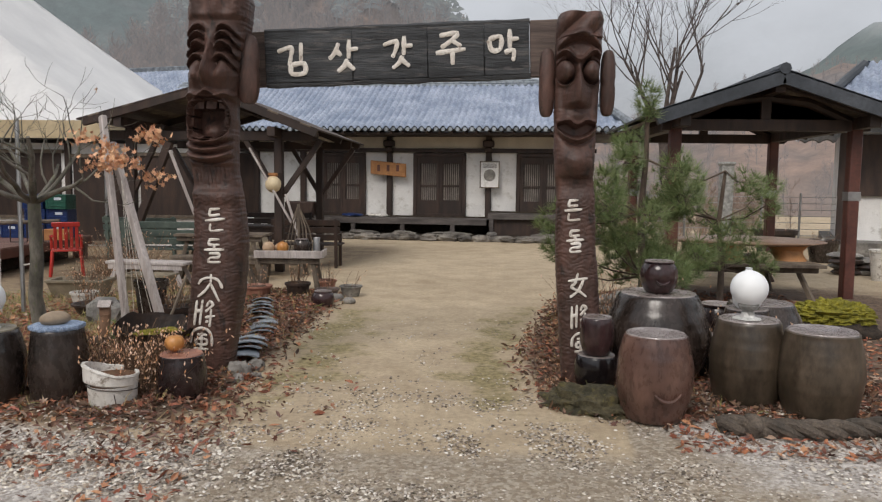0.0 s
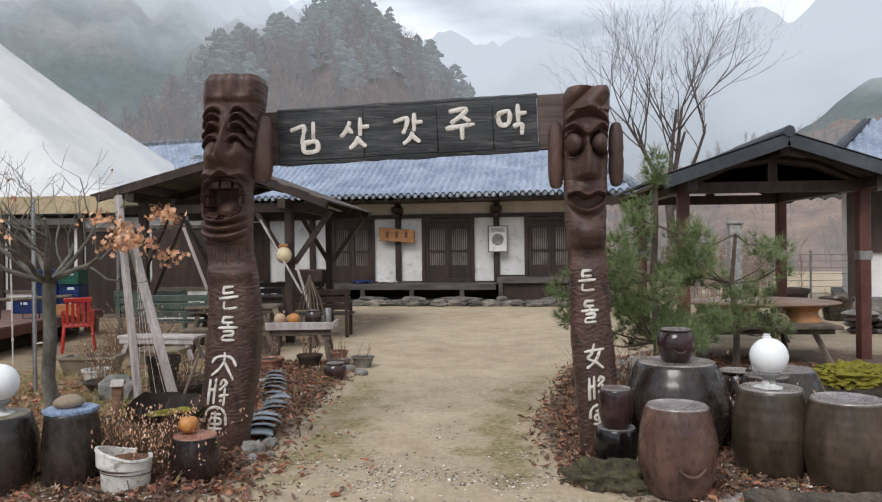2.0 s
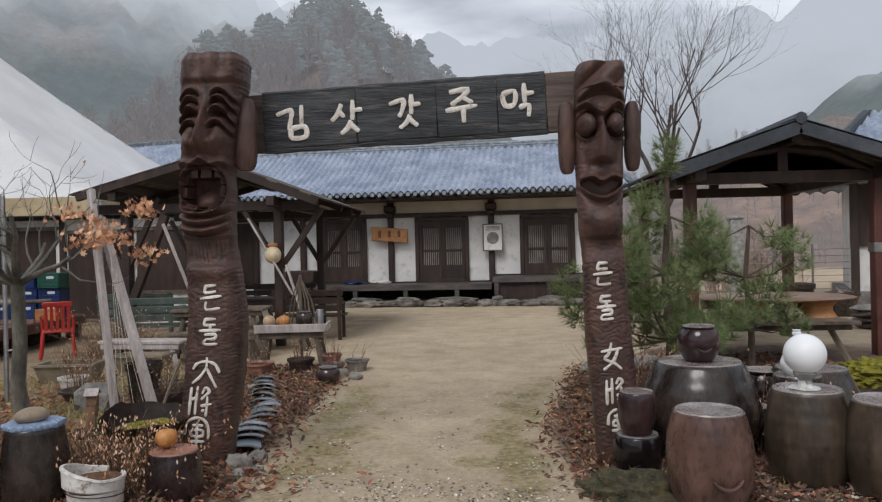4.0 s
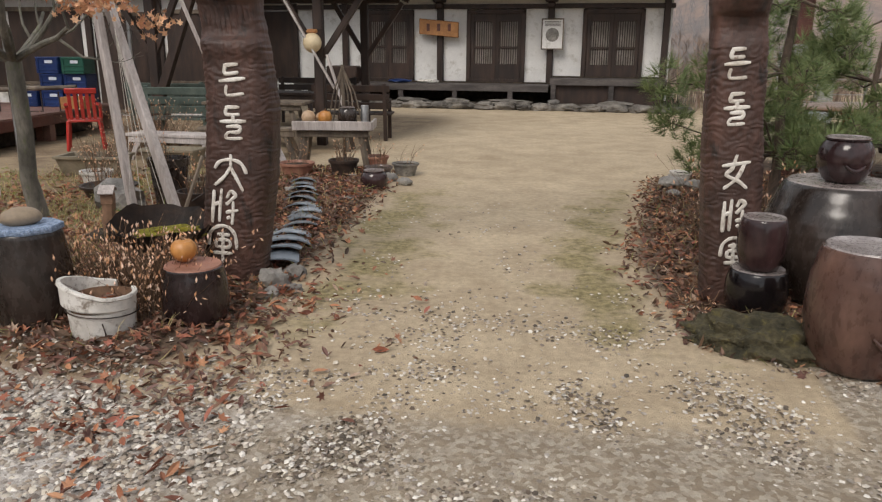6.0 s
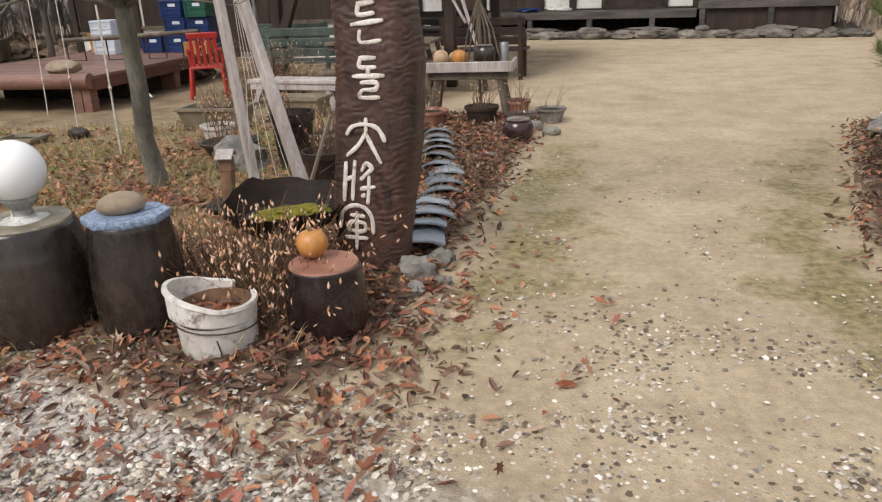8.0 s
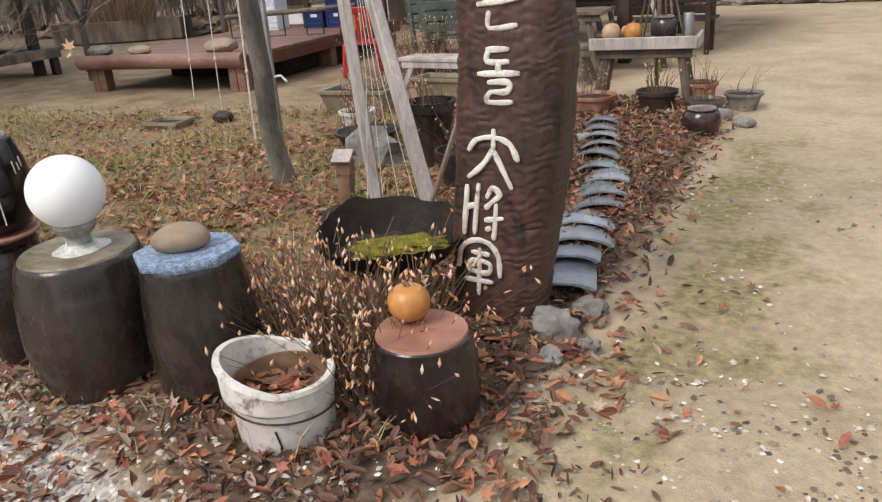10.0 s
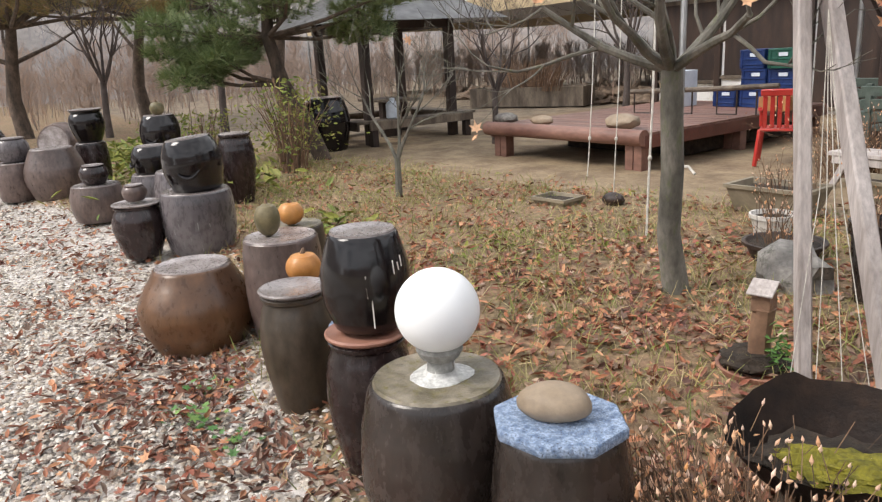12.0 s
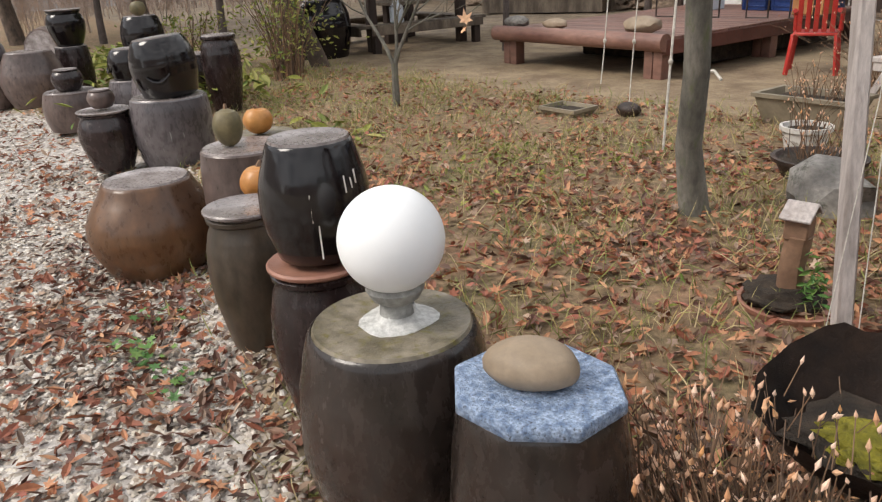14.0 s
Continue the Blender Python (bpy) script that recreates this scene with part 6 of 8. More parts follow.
# rusty trough on a block, with moss
trough = thing("rusty_basin", "torn rusty iron basin filled with yellow moss", "basin", (-2.42, 6.43, -0.02), 30)
part("stand", lathe(B(), [(0.16, 0), (0.17, 0.1), (0.15, 0.3), (0.14, 0.32), (0.0, 0.32)], 20, 0.1), M["old_wood"], trough, "stump under the basin")
b = B()
rings = []
for i in range(10):
    t = i / 9
    ring = []
    for k in range(40):
        a = 2 * math.pi * k / 40
        r = 0.1 + 0.19 * t ** 0.7
        back = smooth(-0.1, 0.9, math.sin(a))
        z = 0.3 + (0.13 + 0.1 * back + 0.035 * noise.noise(Vector((math.cos(a) * 3, math.sin(a) * 3, 1)))) * t ** 1.6
        ring.append(b.verts.new((r * 1.05 * math.cos(a), r * 0.8 * math.sin(a), z)))
    rings.append(ring)
for r0, r1 in zip(rings, rings[1:]):
    for k in range(40):
        b.faces.new((r0[k], r0[(k + 1) % 40], r1[(k + 1) % 40], r1[k]))
b.faces.new(rings[0])
bmesh.ops.solidify(b, geom=b.faces[:], thickness=0.012)
part("shell", b, M["rust"], trough, "black rusted shell with ragged rim")
part("soil", blob(B(), (0, -0.02, 0.39), (0.22, 0.16, 0.03), 3, 0.3, 3), M["soil"], trough)
part("moss", blob(B(), (0.03, -0.07, 0.4), (0.19, 0.1, 0.045), 4, 0.35, 4), M["moss"], trough, "yellow-green moss cushion")
part("wire_handle", tube(B(), [(0.2, 0.1, 0.56), (0.32, 0.14, 0.62), (0.36, 0.02, 0.55)], 0.005, 6), M["rust"], trough)

# pale timber props with cords
props = thing("timber_props", "bleached timber props leaning together with hanging cords", "props", (0, 0, 0))
part("prop", bar(B(), (-3.06, 7.3, 0), (-3.42, 7.6, 2.2), 0.055, 0.075, 0.008), M["pale_wood"], props)
part("prop", bar(B(), (-2.62, 7.2, 0), (-3.4, 7.72, 1.95), 0.06, 0.085, 0.008), M["pale_wood"], props)
part("prop", bar(B(), (-2.35, 8.3, 0), (-2.95, 8.0, 1.9), 0.03, 0.03, 0.006), M["pale_wood"], props)
part("brace", bar(B(), (-2.62, 7.7, 0.1), (-2.35, 7.6, 0.8), 0.03, 0.035), M["pale_wood"], props)
part("brace", bar(B(), (-2.66, 6.95, 0.05), (-2.45, 7.15, 0.75), 0.022, 0.022), M["old_wood"], props)
for k in range(4):
    x0 = -2.72 - 0.1 * k
    part("cord", tube(B(), [(-3.2, 7.5, 1.6), (-3.0 - 0.03 * k, 7.35, 0.9), (x0, 7.2 - 0.03 * k, 0.1)], 0.002, 5), M["rope"], props)

# ---- stones, tiles and pots along the border ----
rs = random.Random(21)
b = B()
seg = 10
for k in range(seg + 1):
    a = radians(-62 + 124 * k / seg)
    for dy, q in ((-0.14, 0.135), (0.14, 0.12)):
        for rr in (q, q - 0.016):
            b.verts.new((rr * math.sin(a) * 1.2, dy, rr * math.cos(a) * 0.6 - 0.04))
b.verts.ensure_lookup_table()
for k in range(seg):
    i, j = k * 4, (k + 1) * 4
    for q in ((0, 2), (2, 3), (3, 1), (1, 0)):
        b.faces.new([b.verts[n] for n in (i + q[0], i + q[1], j + q[1], j + q[0])])
for i in (0, seg * 4):
    b.faces.new([b.verts[n] for n in (i, i + 2, i + 3, i + 1)])
tile = mesh_of("border_tile", b, M["old_tile"])
border = thing("tile_border", "row of overlapping old grey roof tiles edging the bed", "edging", (0, 0, 0))
for k in range(13):
    t = k / 12
    y = 6.98 + 3.1 * t
    x = float(np.interp(y, [6.9, 7.24, 7.5, 7.85, 8.2, 8.6, 9.04, 9.7, 10.1], [-1.9, -1.97, -2.0, -2.06, -2.12, -2.2, -2.36, -2.54, -2.66]))
    o = new("tile", tile)
    o.parent = border
    o.matrix_basis = pose(x + rs.gauss(0, 0.012), y, 0.07 + 0.012 * rs.random(), -6 + rs.gauss(0, 2), rs.gauss(-3, 4), 14 + rs.gauss(0, 5)) @ Matrix.Diagonal((1.2 - 0.2 * t, 1.3, 1.0, 1))
for x, y, s in ((-1.78, 6.55, 0.13), (-1.7, 6.75, 0.1), (-1.95, 6.75, 0.12), (-1.72, 6.35, 0.08), (-1.9, 6.3, 0.06), (-1.62, 6.5, 0.06)):
    solid("border_stone", blob(B(), (0, 0, s * 0.45), (s * 0.8, s * 0.6, s * 0.6), 3, 0.5, 2.2), M["stone"], "grey stone packed against the guardian's foot", "stone", (x, y, 0), rs.uniform(0, 360), "stones at the border")
for x, y, s in ((-1.95, 9.2, 0.09), (-2.05, 9.6, 0.08), (-2.9, 9.0, 0.1), (-2.6, 9.5, 0.12), (-1.6, 10.4, 0.09), (-1.8, 10.6, 0.11), (-2.2, 10.5, 0.1), (-3.0, 8.4, 0.12), (-2.8, 7.9, 0.1), (-3.3, 8.6, 0.09), (-2.5, 10.0, 0.09)):
    solid("border_stone", blob(B(), (0, 0, s * 0.4), (s, s * 0.8, s * 0.6), 3, 0.22), M["stone"], "rough stone lying in the planted bed", "stone", (x, y, 0), rs.uniform(0, 360), "stones at the border")
solid("mossy_rock", blob(B(), (0, 0, 0.02), (0.36, 0.2, 0.15), 5, 0.3, 3.0), M["moss_stone"], "low mossy earth-covered rock at the edge of gravel", "rock", (1.0, 5.98, 0), -24)
solid("garden_boulder", blob(B(), (0, 0, 0.15), (0.22, 0.15, 0.17), 2, 0.55, 1.9), M["stone"], "grey angular boulder lying among leaves", "boulder", (-3.95, 8.6, -0.04), 10, smooth=False)

# thick old rope on the gravel
rope = thing("thick_rope", "thick twisted old rope lying on gravel", "rope", (0, 0, 0))
for ph in (0, 2.09, 4.19):
    pts = []
    for k in range(70):
        t = k / 69
        x, y = 1.75 + 1.9 * t, 5.55 - 0.12 * math.sin(t * 5) + 0.15 * t
        a = ph + t * 26
        pts.append((x, y + 0.035 * math.cos(a), 0.06 + 0.035 * math.sin(a)))
    part("strand", tube(B(), pts, 0.04, 8), M["dark_rope"], rope)
part("knot", blob(B(), (1.95, 5.5, 0.07), (0.07, 0.1, 0.08), 3, 0.2), M["dark_rope"], rope)

def pot(at, r, h, mat, label, plant=0, seed=0):
    ob = thing("plant_pot", label, "pot", at, 0, "pots in the planted bed")
    part("body", lathe(B(), [(r * 0.7, 0), (r * 0.95, h * 0.85), (r * 1.04, h * 0.86), (r * 1.05, h), (r * 0.95, h), (r * 0.85, h * 0.8), (0.004, h * 0.78)], 24, 0.02), M[mat], ob)
    part("soil", lathe(B(), [(r * 0.92, h * 0.85), (r * 0.5, h * 0.9), (0.003, h * 0.88)], 16, 0.1), M["soil"], ob)
    if plant:
        dead_clump("withered_plant", "withered brown plant growing in a pot", (at[0], at[1]), (r * 0.7, r * 0.7), plant, 0.08, 0.3, seed=seed, z=at[2] + h * 0.86)
    return ob


jar((-1.86, 10.02, 0), 0.15, 0.22, POT, "jar_plum", "jar_top", "small dark plum jar at the drive's edge", "pots in the planted bed")
pot((-2.35, 10.65, 0), 0.17, 0.24, "rust", "dark pot with dry wreath", 30, 3)
pot((-1.95, 10.7, 0), 0.16, 0.16, "jar_umber", "shallow brown clay bowl", 10, 4)
pot((-1.7, 11.1, 0), 0.16, 0.15, "stone", "grey stone bowl on the ground", 8, 5)
pot((-2.1, 11.3, 0), 0.15, 0.2, "clay_lid", "terracotta pot under the table", 10, 6)
pot((-2.9, 10.6, 0), 0.2, 0.2, "clay_lid", "red-brown low pot with stems", 14, 7)
pot((-4.75, 9.55, 0), 0.16, 0.22, "white_plastic", "cracked white pot with dead plant", 24, 8)
pot((-4.35, 9.1, 0), 0.26, 0.16, "rust", "wide dark bowl of dry stems", 50, 9)
pot((-3.5, 8.7, 0), 0.18, 0.5, "jar_slate", "tall grey pot beside the props", 16, 10)
pot((-3.0, 8.2, 0), 0.17, 0.3, "rust", "dark pot between the props", 24, 11)
pot((-4.0, 9.7, 0), 0.15, 0.2, "clay_lid", "reddish pot in the bed", 12, 12)
pot((-3.55, 9.5, 0), 0.2, 0.18, "planter", "khaki round planter with stems", 30, 13)
pot((1.5, 10.9, 0), 0.12, 0.16, "white_plastic", "small white pot beside stones", 0, 14)
for x, y, s in ((1.35, 10.6, 0.16), (1.6, 10.5, 0.14), (1.5, 11.15, 0.12), (1.85, 10.7, 0.18), (1.3, 10.1, 0.09), (1.7, 10.0, 0.12), (2.1, 10.9, 0.2)):
    solid("border_stone", blob(B(), (0, 0, s * 0.4), (s, s * 0.8, s * 0.55), 3, 0.25), M["stone"], "dark stone piled at the bed's corner", "stone", (x, y, 0), rs.uniform(0, 360), "stones at the border")


def trough_planter(at, rz, w, d, h, label):
    ob = thing("rectangular_planter", label, "planter", at, rz, "planters near the deck")
    b = B()
    vs = []
    for z, k in ((0, 0.82), (h, 1.0), (h, 1.06), (h + 0.03, 1.06), (h + 0.03, 0.95), (h * 0.85, 0.9)):
        vs.append([b.verts.new((sx * w / 2 * k, sy * (d / 2 - (1 - k) * w / 2), z)) for sx, sy in ((-1, -1), (1, -1), (1, 1), (-1, 1))])
    for r0, r1 in zip(vs, vs[1:]):
        for k in range(4):
            b.faces.new((r0[k], r0[(k + 1) % 4], r1[(k + 1) % 4], r1[k]))
    b.faces.new(vs[0][::-1])
    part("body", b, M["planter"], ob, smooth=False)
    part("soil", box(B(), (0, 0, h * 0.88), (w * 0.86, d * 0.8, 0.03), None, 0.01), M["soil"], ob)
    return ob


trough_planter((-5.25, 10.35, 0), 5, 0.72, 0.42, 0.24, "khaki plastic trough planter with bare soil")
trough_planter((-4.7, 11.2, 0), -3, 0.7, 0.36, 0.22, "olive trough planter of dry stems")
trough_planter((-6.9, 9.3, 0), 8, 0.4, 0.3, 0.08, "low dark tray lying on the ground")
dead_clump("withered_plant", "withered stems standing in the trough planter", (-5.2, 10.4), (0.28, 0.14), 60, 0.1, 0.3, seed=31, z=0.22)

# little wooden bird house in a clay dish
bh = thing("bird_house", "tiny wooden bird house standing in a clay dish", "bird house", (-3.35, 7.42, 0), 15)
part("dish", lathe(B(), [(0.15, 0), (0.19, 0.05), (0.195, 0.07), (0.18, 0.07), (0.16, 0.05), (0.004, 0.05)], 28), M["clay_lid"], bh)
part("soil", blob(B(), (-0.03, 0, 0.08), (0.15, 0.14, 0.05), 3, 0.4, 3), M["soil"], bh, "black wet soil")
part("trunk", lathe(B(), [(0.05, 0.05), (0.045, 0.2), (0.05, 0.34), (0.0, 0.35)], 14, 0.5), M["pot_brown"], bh)
part("box", box(B(), (0, 0, 0.37), (0.09, 0.08, 0.09)), M["pot_brown"], bh)
part("roof", box(B(), (0, -0.025, 0.44), (0.115, 0.1, 0.012), turn(32), 0.003), M["pale_wood"], bh)
part("roof", box(B(), (0, 0.045, 0.44), (0.115, 0.06, 0.012), turn(-40), 0.003), M["pale_wood"], bh)
places = [((0.09 + random.gauss(0, 0.03), -0.04 + random.gauss(0, 0.03), 0.16 + random.gauss(0, 0.05)), spin(random.uniform(-1, 1), random.uniform(-1, 1), random.uniform(0, 6), 0.022)) for _ in range(60)]
scatter("sprig", M["weed"], OVAL_V, OVAL_F, places, "", "", bh)

# ---- deck with its things ----
deck = thing("wooden_deck", "low red-brown wooden deck on squared legs", "deck", (-9.2, 12.9, 0), 5)
for k in range(20):
    part("board", box(B(), (0, -1.55 + k * 0.215, 0.45), (2.8, 0.205, 0.035), None, 0.004), M["deck_wood"], deck)
part("front_log", tube(B(), [(-1.45, -1.72, 0.41), (1.4, -1.72, 0.41)], 0.1, 14), M["deck_wood"], deck, "rounded log edge")
for sx in (-1.37, 1.37):
    part("side_beam", box(B(), (sx, 0.5, 0.36), (0.08, 4.4, 0.16)), M["red_wood"], deck)
# dark box added beneath the boards to stand in for deep shade
part("under_store", box(B(), (0.05, 0.9, 0.2), (2.1, 2.8, 0.36), None, 0.02), M["soil"], deck, "added dark box standing in for shade below")
part("back_beam", box(B(), (0, 2.68, 0.36), (2.7, 0.08, 0.16)), M["red_wood"], deck)
for sx in (-1.2, 1.22):
    for sy in (-1.62, 0.5, 2.55):
        for q in (-0.065, 0.065):
            part("leg", box(B(), (sx + q, sy, 0.15), (0.12, 0.16, 0.34)), M["deck_wood"], deck)
for x, y, s, m in ((-10.32, 11.28, 0.19, "stone"), (-9.55, 11.32, 0.17, "tan_stone"), (-8.2, 11.5, 0.25, "tan_stone")):
    solid("deck_stone", blob(B(), (0, 0, s * 0.3), (s, s * 0.7, s * 0.42), 3, 0.15), M[m], "rounded flat stone lying on the deck", "stone", (x, y, 0.49), rs.uniform(-20, 20), "stones on the deck")


def crate(at, rz, label="blue plastic bottle crate stacked on the deck", mat="blue_plastic"):
    ob = thing("bottle_crate", label, "crate", at, rz, "stacked crates")
    b = B()
    for sy in (-0.17, 0.17):
        box(b, (0, sy, 0.14), (0.4, 0.02, 0.28), None, 0.004)
    for sx in (-0.2, 0.2):
        box(b, (sx, 0, 0.14), (0.02, 0.34, 0.28), None, 0.004)
    box(b, (0, 0, 0.015), (0.4, 0.34, 0.02), None, 0.004)
    part("body", b, M[mat], ob)
    for zz in (0.06, 0.14, 0.26):
        part("rib", box(B(), (0, -0.185, zz), (0.4, 0.014, 0.018), None, 0.002), M[mat], ob)
    part("mark", box(B(), (0.05, -0.193, 0.2), (0.14, 0.004, 0.05), None, 0), M["pale_blue"], ob, "pale printed bar")
    part("rib", box(B(), (-0.16, -0.185, 0.14), (0.02, 0.014, 0.26), None, 0.002), M[mat], ob)
    return ob


for i, (cx, n) in enumerate(((-9.05, 1), (-8.58, 3), (-8.12, 3))):
    for k in range(n):
        green = i == 2 and k == n - 1
        crate((cx + rs.gauss(0, 0.01), 14.75 + rs.gauss(0, 0.02), 0.47 + k * 0.285), rs.gauss(0, 3), "dark green plastic bottle crate on the stack" if green else "blue plastic bottle crate stacked on the deck", "green_plastic" if green else "blue_plastic")
crate((-9.85, 14.5, 0.47), 5, "pale blue plastic crate on the deck", "pale_blue")
crate((-9.85, 14.5, 0.755), 2, "pale blue plastic crate stacked above another", "pale_blue")
pail = thing("yellow_bucket", "yellow plastic bucket standing on the deck", "bucket", (-10.35, 14.9, 0.47))
part("body", lathe(B(), [(0.17, 0), (0.21, 0.32), (0.22, 0.33), (0.2, 0.33), (0.17, 0.03), (0.004, 0.03)], 24), M["yellow_plastic"], pail)
part("handle", tube(B(), [(-0.21, 0, 0.3), (-0.12, 0, 0.48), (0.12, 0, 0.48), (0.21, 0, 0.3)], 0.006, 6), M["steel"], pail)
solid("cardboard_box", box(B(), (0, 0, 0.1), (0.4, 0.3, 0.2)), M["orange_wood"], "brown cardboard box on the deck", "box", (-7.95, 14.3, 0.47), 8)
lowrail = thing("low_rail", "low wooden rail on bent iron hoops", "rail", (-8.6, 13.3, 0.47), 12)
part("rail", tube(B(), [(-1.0, 0, 0.33), (0.2, 0, 0.36), (1.2, 0, 0.4)], 0.035, 8), M["old_wood"], lowrail)
for hx in (-0.8, -0.15, 0.5, 1.05):
    part("hoop", tube(B(), [(hx - 0.14, 0, 0.33), (hx - 0.14, 0, 0.02), (hx + 0.14, 0, 0.02), (hx + 0.14, 0, 0.34)], 0.013, 6), M["rust"], lowrail)

chair = thing("plastic_chair", "red plastic garden chair beside the deck", "chair", (-6.85, 12.75, 0), -150)
part("seat", box(B(), (0, 0, 0.43), (0.44, 0.42, 0.035), None, 0.012), M["red_plastic"], chair)
back = part("backrest", box(B(), (0, 0.29, 0.87), (0.42, 0.03, 0.08), turn(-12), 0.01), M["red_plastic"], chair)
for k in range(5):
    part("back_slat", box(B(), (-0.16 + 0.08 * k, 0.24, 0.66), (0.05, 0.02, 0.42), turn(-12), 0.006), M["red_plastic"], back)
for sx in (-0.21, 0.21):
    part("armrest", tube(B(), [(sx, 0.26, 0.68), (sx * 1.12, 0.0, 0.66), (sx * 1.1, -0.18, 0.62), (sx * 1.08, -0.22, 0.43)], 0.025, 8), M["red_plastic"], chair)
    for sy in (-0.2, 0.2):
        part("leg", bar(B(), (sx, sy, 0.43), (sx * 1.18, sy * 1.15, 0), 0.05, 0.035), M["red_plastic"], chair)


def bench(at, rz, w, mat, label, back=True, h=0.44, group="garden benches"):
    ob = thing("garden_bench", label, "bench", at, rz, group)
    for k in range(4):
        part("seat_slat", box(B(), (0, -0.2 + k * 0.13, h), (w, 0.115, 0.035), None, 0.006), M[mat], ob)
    if back:
        for k in range(3):
            part("back_slat", box(B(), (0, 0.27 + k * 0.02, h + 0.14 + k * 0.14), (w, 0.03, 0.11), turn(-8), 0.006), M[mat], ob)
    for sx in (-w / 2 + 0.08, w / 2 - 0.08):
        part("front_leg", box(B(), (sx, -0.22, (h + 0.2) / 2), (0.06, 0.06, h + 0.2)), M[mat], ob)
        part("back_leg", bar(B(), (sx, 0.3, h + (0.5 if back else 0)), (sx, 0.24, 0), 0.06), M[mat], ob)
        part("arm", box(B(), (sx, 0.03, h + 0.21), (0.07, 0.58, 0.04)), M[mat], ob)
    return ob


bench((-5.35, 13.3, 0), 185, 1.4, "green_paint", "worn green slatted bench with back")
bench((-6.3, 14.6, 0), 175, 1.5, "green_paint", "dull green bench under the canopy")
bench((-3.2, 14.75, 0), 182, 1.3, "dark_wood", "dark brown bench with a high back")
bench((-4.6, 17.2, 0), 0, 1.7, "dark_wood", "dark bench beneath the timber canopy")


def plank_table(at, rz, w, d, h, mat, label, group="yard tables"):
    ob = thing("plank_table", label, "table", at, rz, group)
    n = max(2, int(d / 0.16))
    for k in range(n):
        part("top_plank", box(B(), (0, -d / 2 + (k + 0.5) * d / n, h - 0.02), (w, d / n - 0.008, 0.045), None, 0.006), M[mat], ob)
    for sx in (-1, 1):
        for sy in (-1, 1):
            part("leg", bar(B(), (sx * w * 0.36, sy * d * 0.32, h - 0.04), (sx * w * 0.46, sy * d * 0.45, 0), 0.06), M[mat], ob)
    part("apron", box(B(), (0, -d * 0.42, h - 0.08), (w * 0.95, 0.025, 0.08)), M[mat], ob)
    return ob


plank_table((-4.3, 13.2, 0), 4, 1.5, 0.7, 0.72, "old_wood", "long weathered plank table with benches")
plank_table((-4.1, 12.3, 0), 3, 1.4, 0.34, 0.42, "old_wood", "low plank bench before the table")
plank_table((-5.0, 11.9, 0), -6, 1.3, 0.4, 0.36, "pale_wood", "pale low plank bench in the yard")
plank_table((-4.9, 15.8, 0), 0, 1.8, 0.8, 0.72, "dark_wood", "dark plank table under the canopy")
plank_table((-3.3, 13.2, 0), 0, 0.9, 0.35, 0.45, "old_wood", "short grey bench at the table's end")
gt = plank_table((-2.62, 11.3, 0), 6, 0.92, 0.46, 0.56, "old_wood", "small grey table carrying pots and gourds")
part("tray_edge", box(B(), (0, -0.25, 0.58), (0.96, 0.03, 0.11)), M["pale_wood"], gt, "pale tray edge")
part("tray_edge", box(B(), (0.48, 0, 0.58), (0.03, 0.5, 0.11)), M["pale_wood"], gt)
for x, y, r, m in ((-2.92, 11.2, 0.085, "gourd_pale"), (-2.72, 11.22, 0.085, "gourd"), (-2.8, 11.35, 0.07, "gourd_pale")):
    gourd((x, y, 0.565), r, m, 1.15, "dried gourd displayed on the small table")
jar((-2.45, 11.28, 0.565), 0.12, 0.22, POT, "jar_slate", "jar_top", "grey-green pot on the small table", "pots in the planted bed")
solid("tin_can", lathe(B(), [(0.05, 0), (0.05, 0.24), (0.045, 0.25), (0.0, 0.25)], 16), M["steel"], "silver can on the small table", "can", (-2.24, 11.3, 0.565))
hanger = thing("rope_hanger", "bundle of grey cords gathered over the small table", "rope", (-2.55, 11.45, 0.55))
for k in range(7):
    part("cord", tube(B(), [(0, 0, 0.72), (-0.12 + 0.045 * k, 0.02, 0.4), (-0.2 + 0.075 * k, -0.05 * (k % 3), 0.0)], 0.011, 6), M["old_wood"], hanger)
part("stand", bar(B(), (0, 0.04, -0.55), (0, 0.02, 0.74), 0.035), M["old_wood"], hanger)
board = thing("leaning_plank", "pale plank leaning beside the guardian", "plank", (0, 0, 0))
part("plank", bar(B(), (-3.0, 10.7, 0), (-3.55, 10.9, 0.95), 0.1, 0.035), M["pale_wood"], board)
part("cleat", bar(B(), (-3.35, 10.82, 0.55), (-3.28, 10.74, 0.66), 0.05), M["old_wood"], board)
ladder = thing("broken_ladder", "pale broken ladder rails leaning on a post", "ladder", (0, 0, 0))
part("rail", bar(B(), (-3.2, 13.5, 0.9), (-3.95, 13.55, 2.2), 0.05, 0.03), M["pale_wood"], ladder)
part("rail", bar(B(), (-3.0, 13.4, 0.5), (-3.3, 13.5, 1.4), 0.05, 0.03), M["pale_wood"], ladder)

# ---- things beside the pavilion ----
tab = thing("slab_table", "big oval wooden slab table on stump legs", "table", (4.03, 11.85, 0.592), 0)
part("top", blob(B(), (0, 0, 0.24), (1.1, 0.8, 0.06), 4, 0.06, 0.8, flat=-0.05), M["table_wood"], tab)
for sx in (-0.4, 0.45):
    part("stump_leg", lathe(B(), [(0.27, 0), (0.22, 0.08), (0.22, 0.14), (0.28, 0.21), (0.0, 0.21)], 20, 0.12, cx=sx, cy=-0.35), M["orange_wood"], tab)
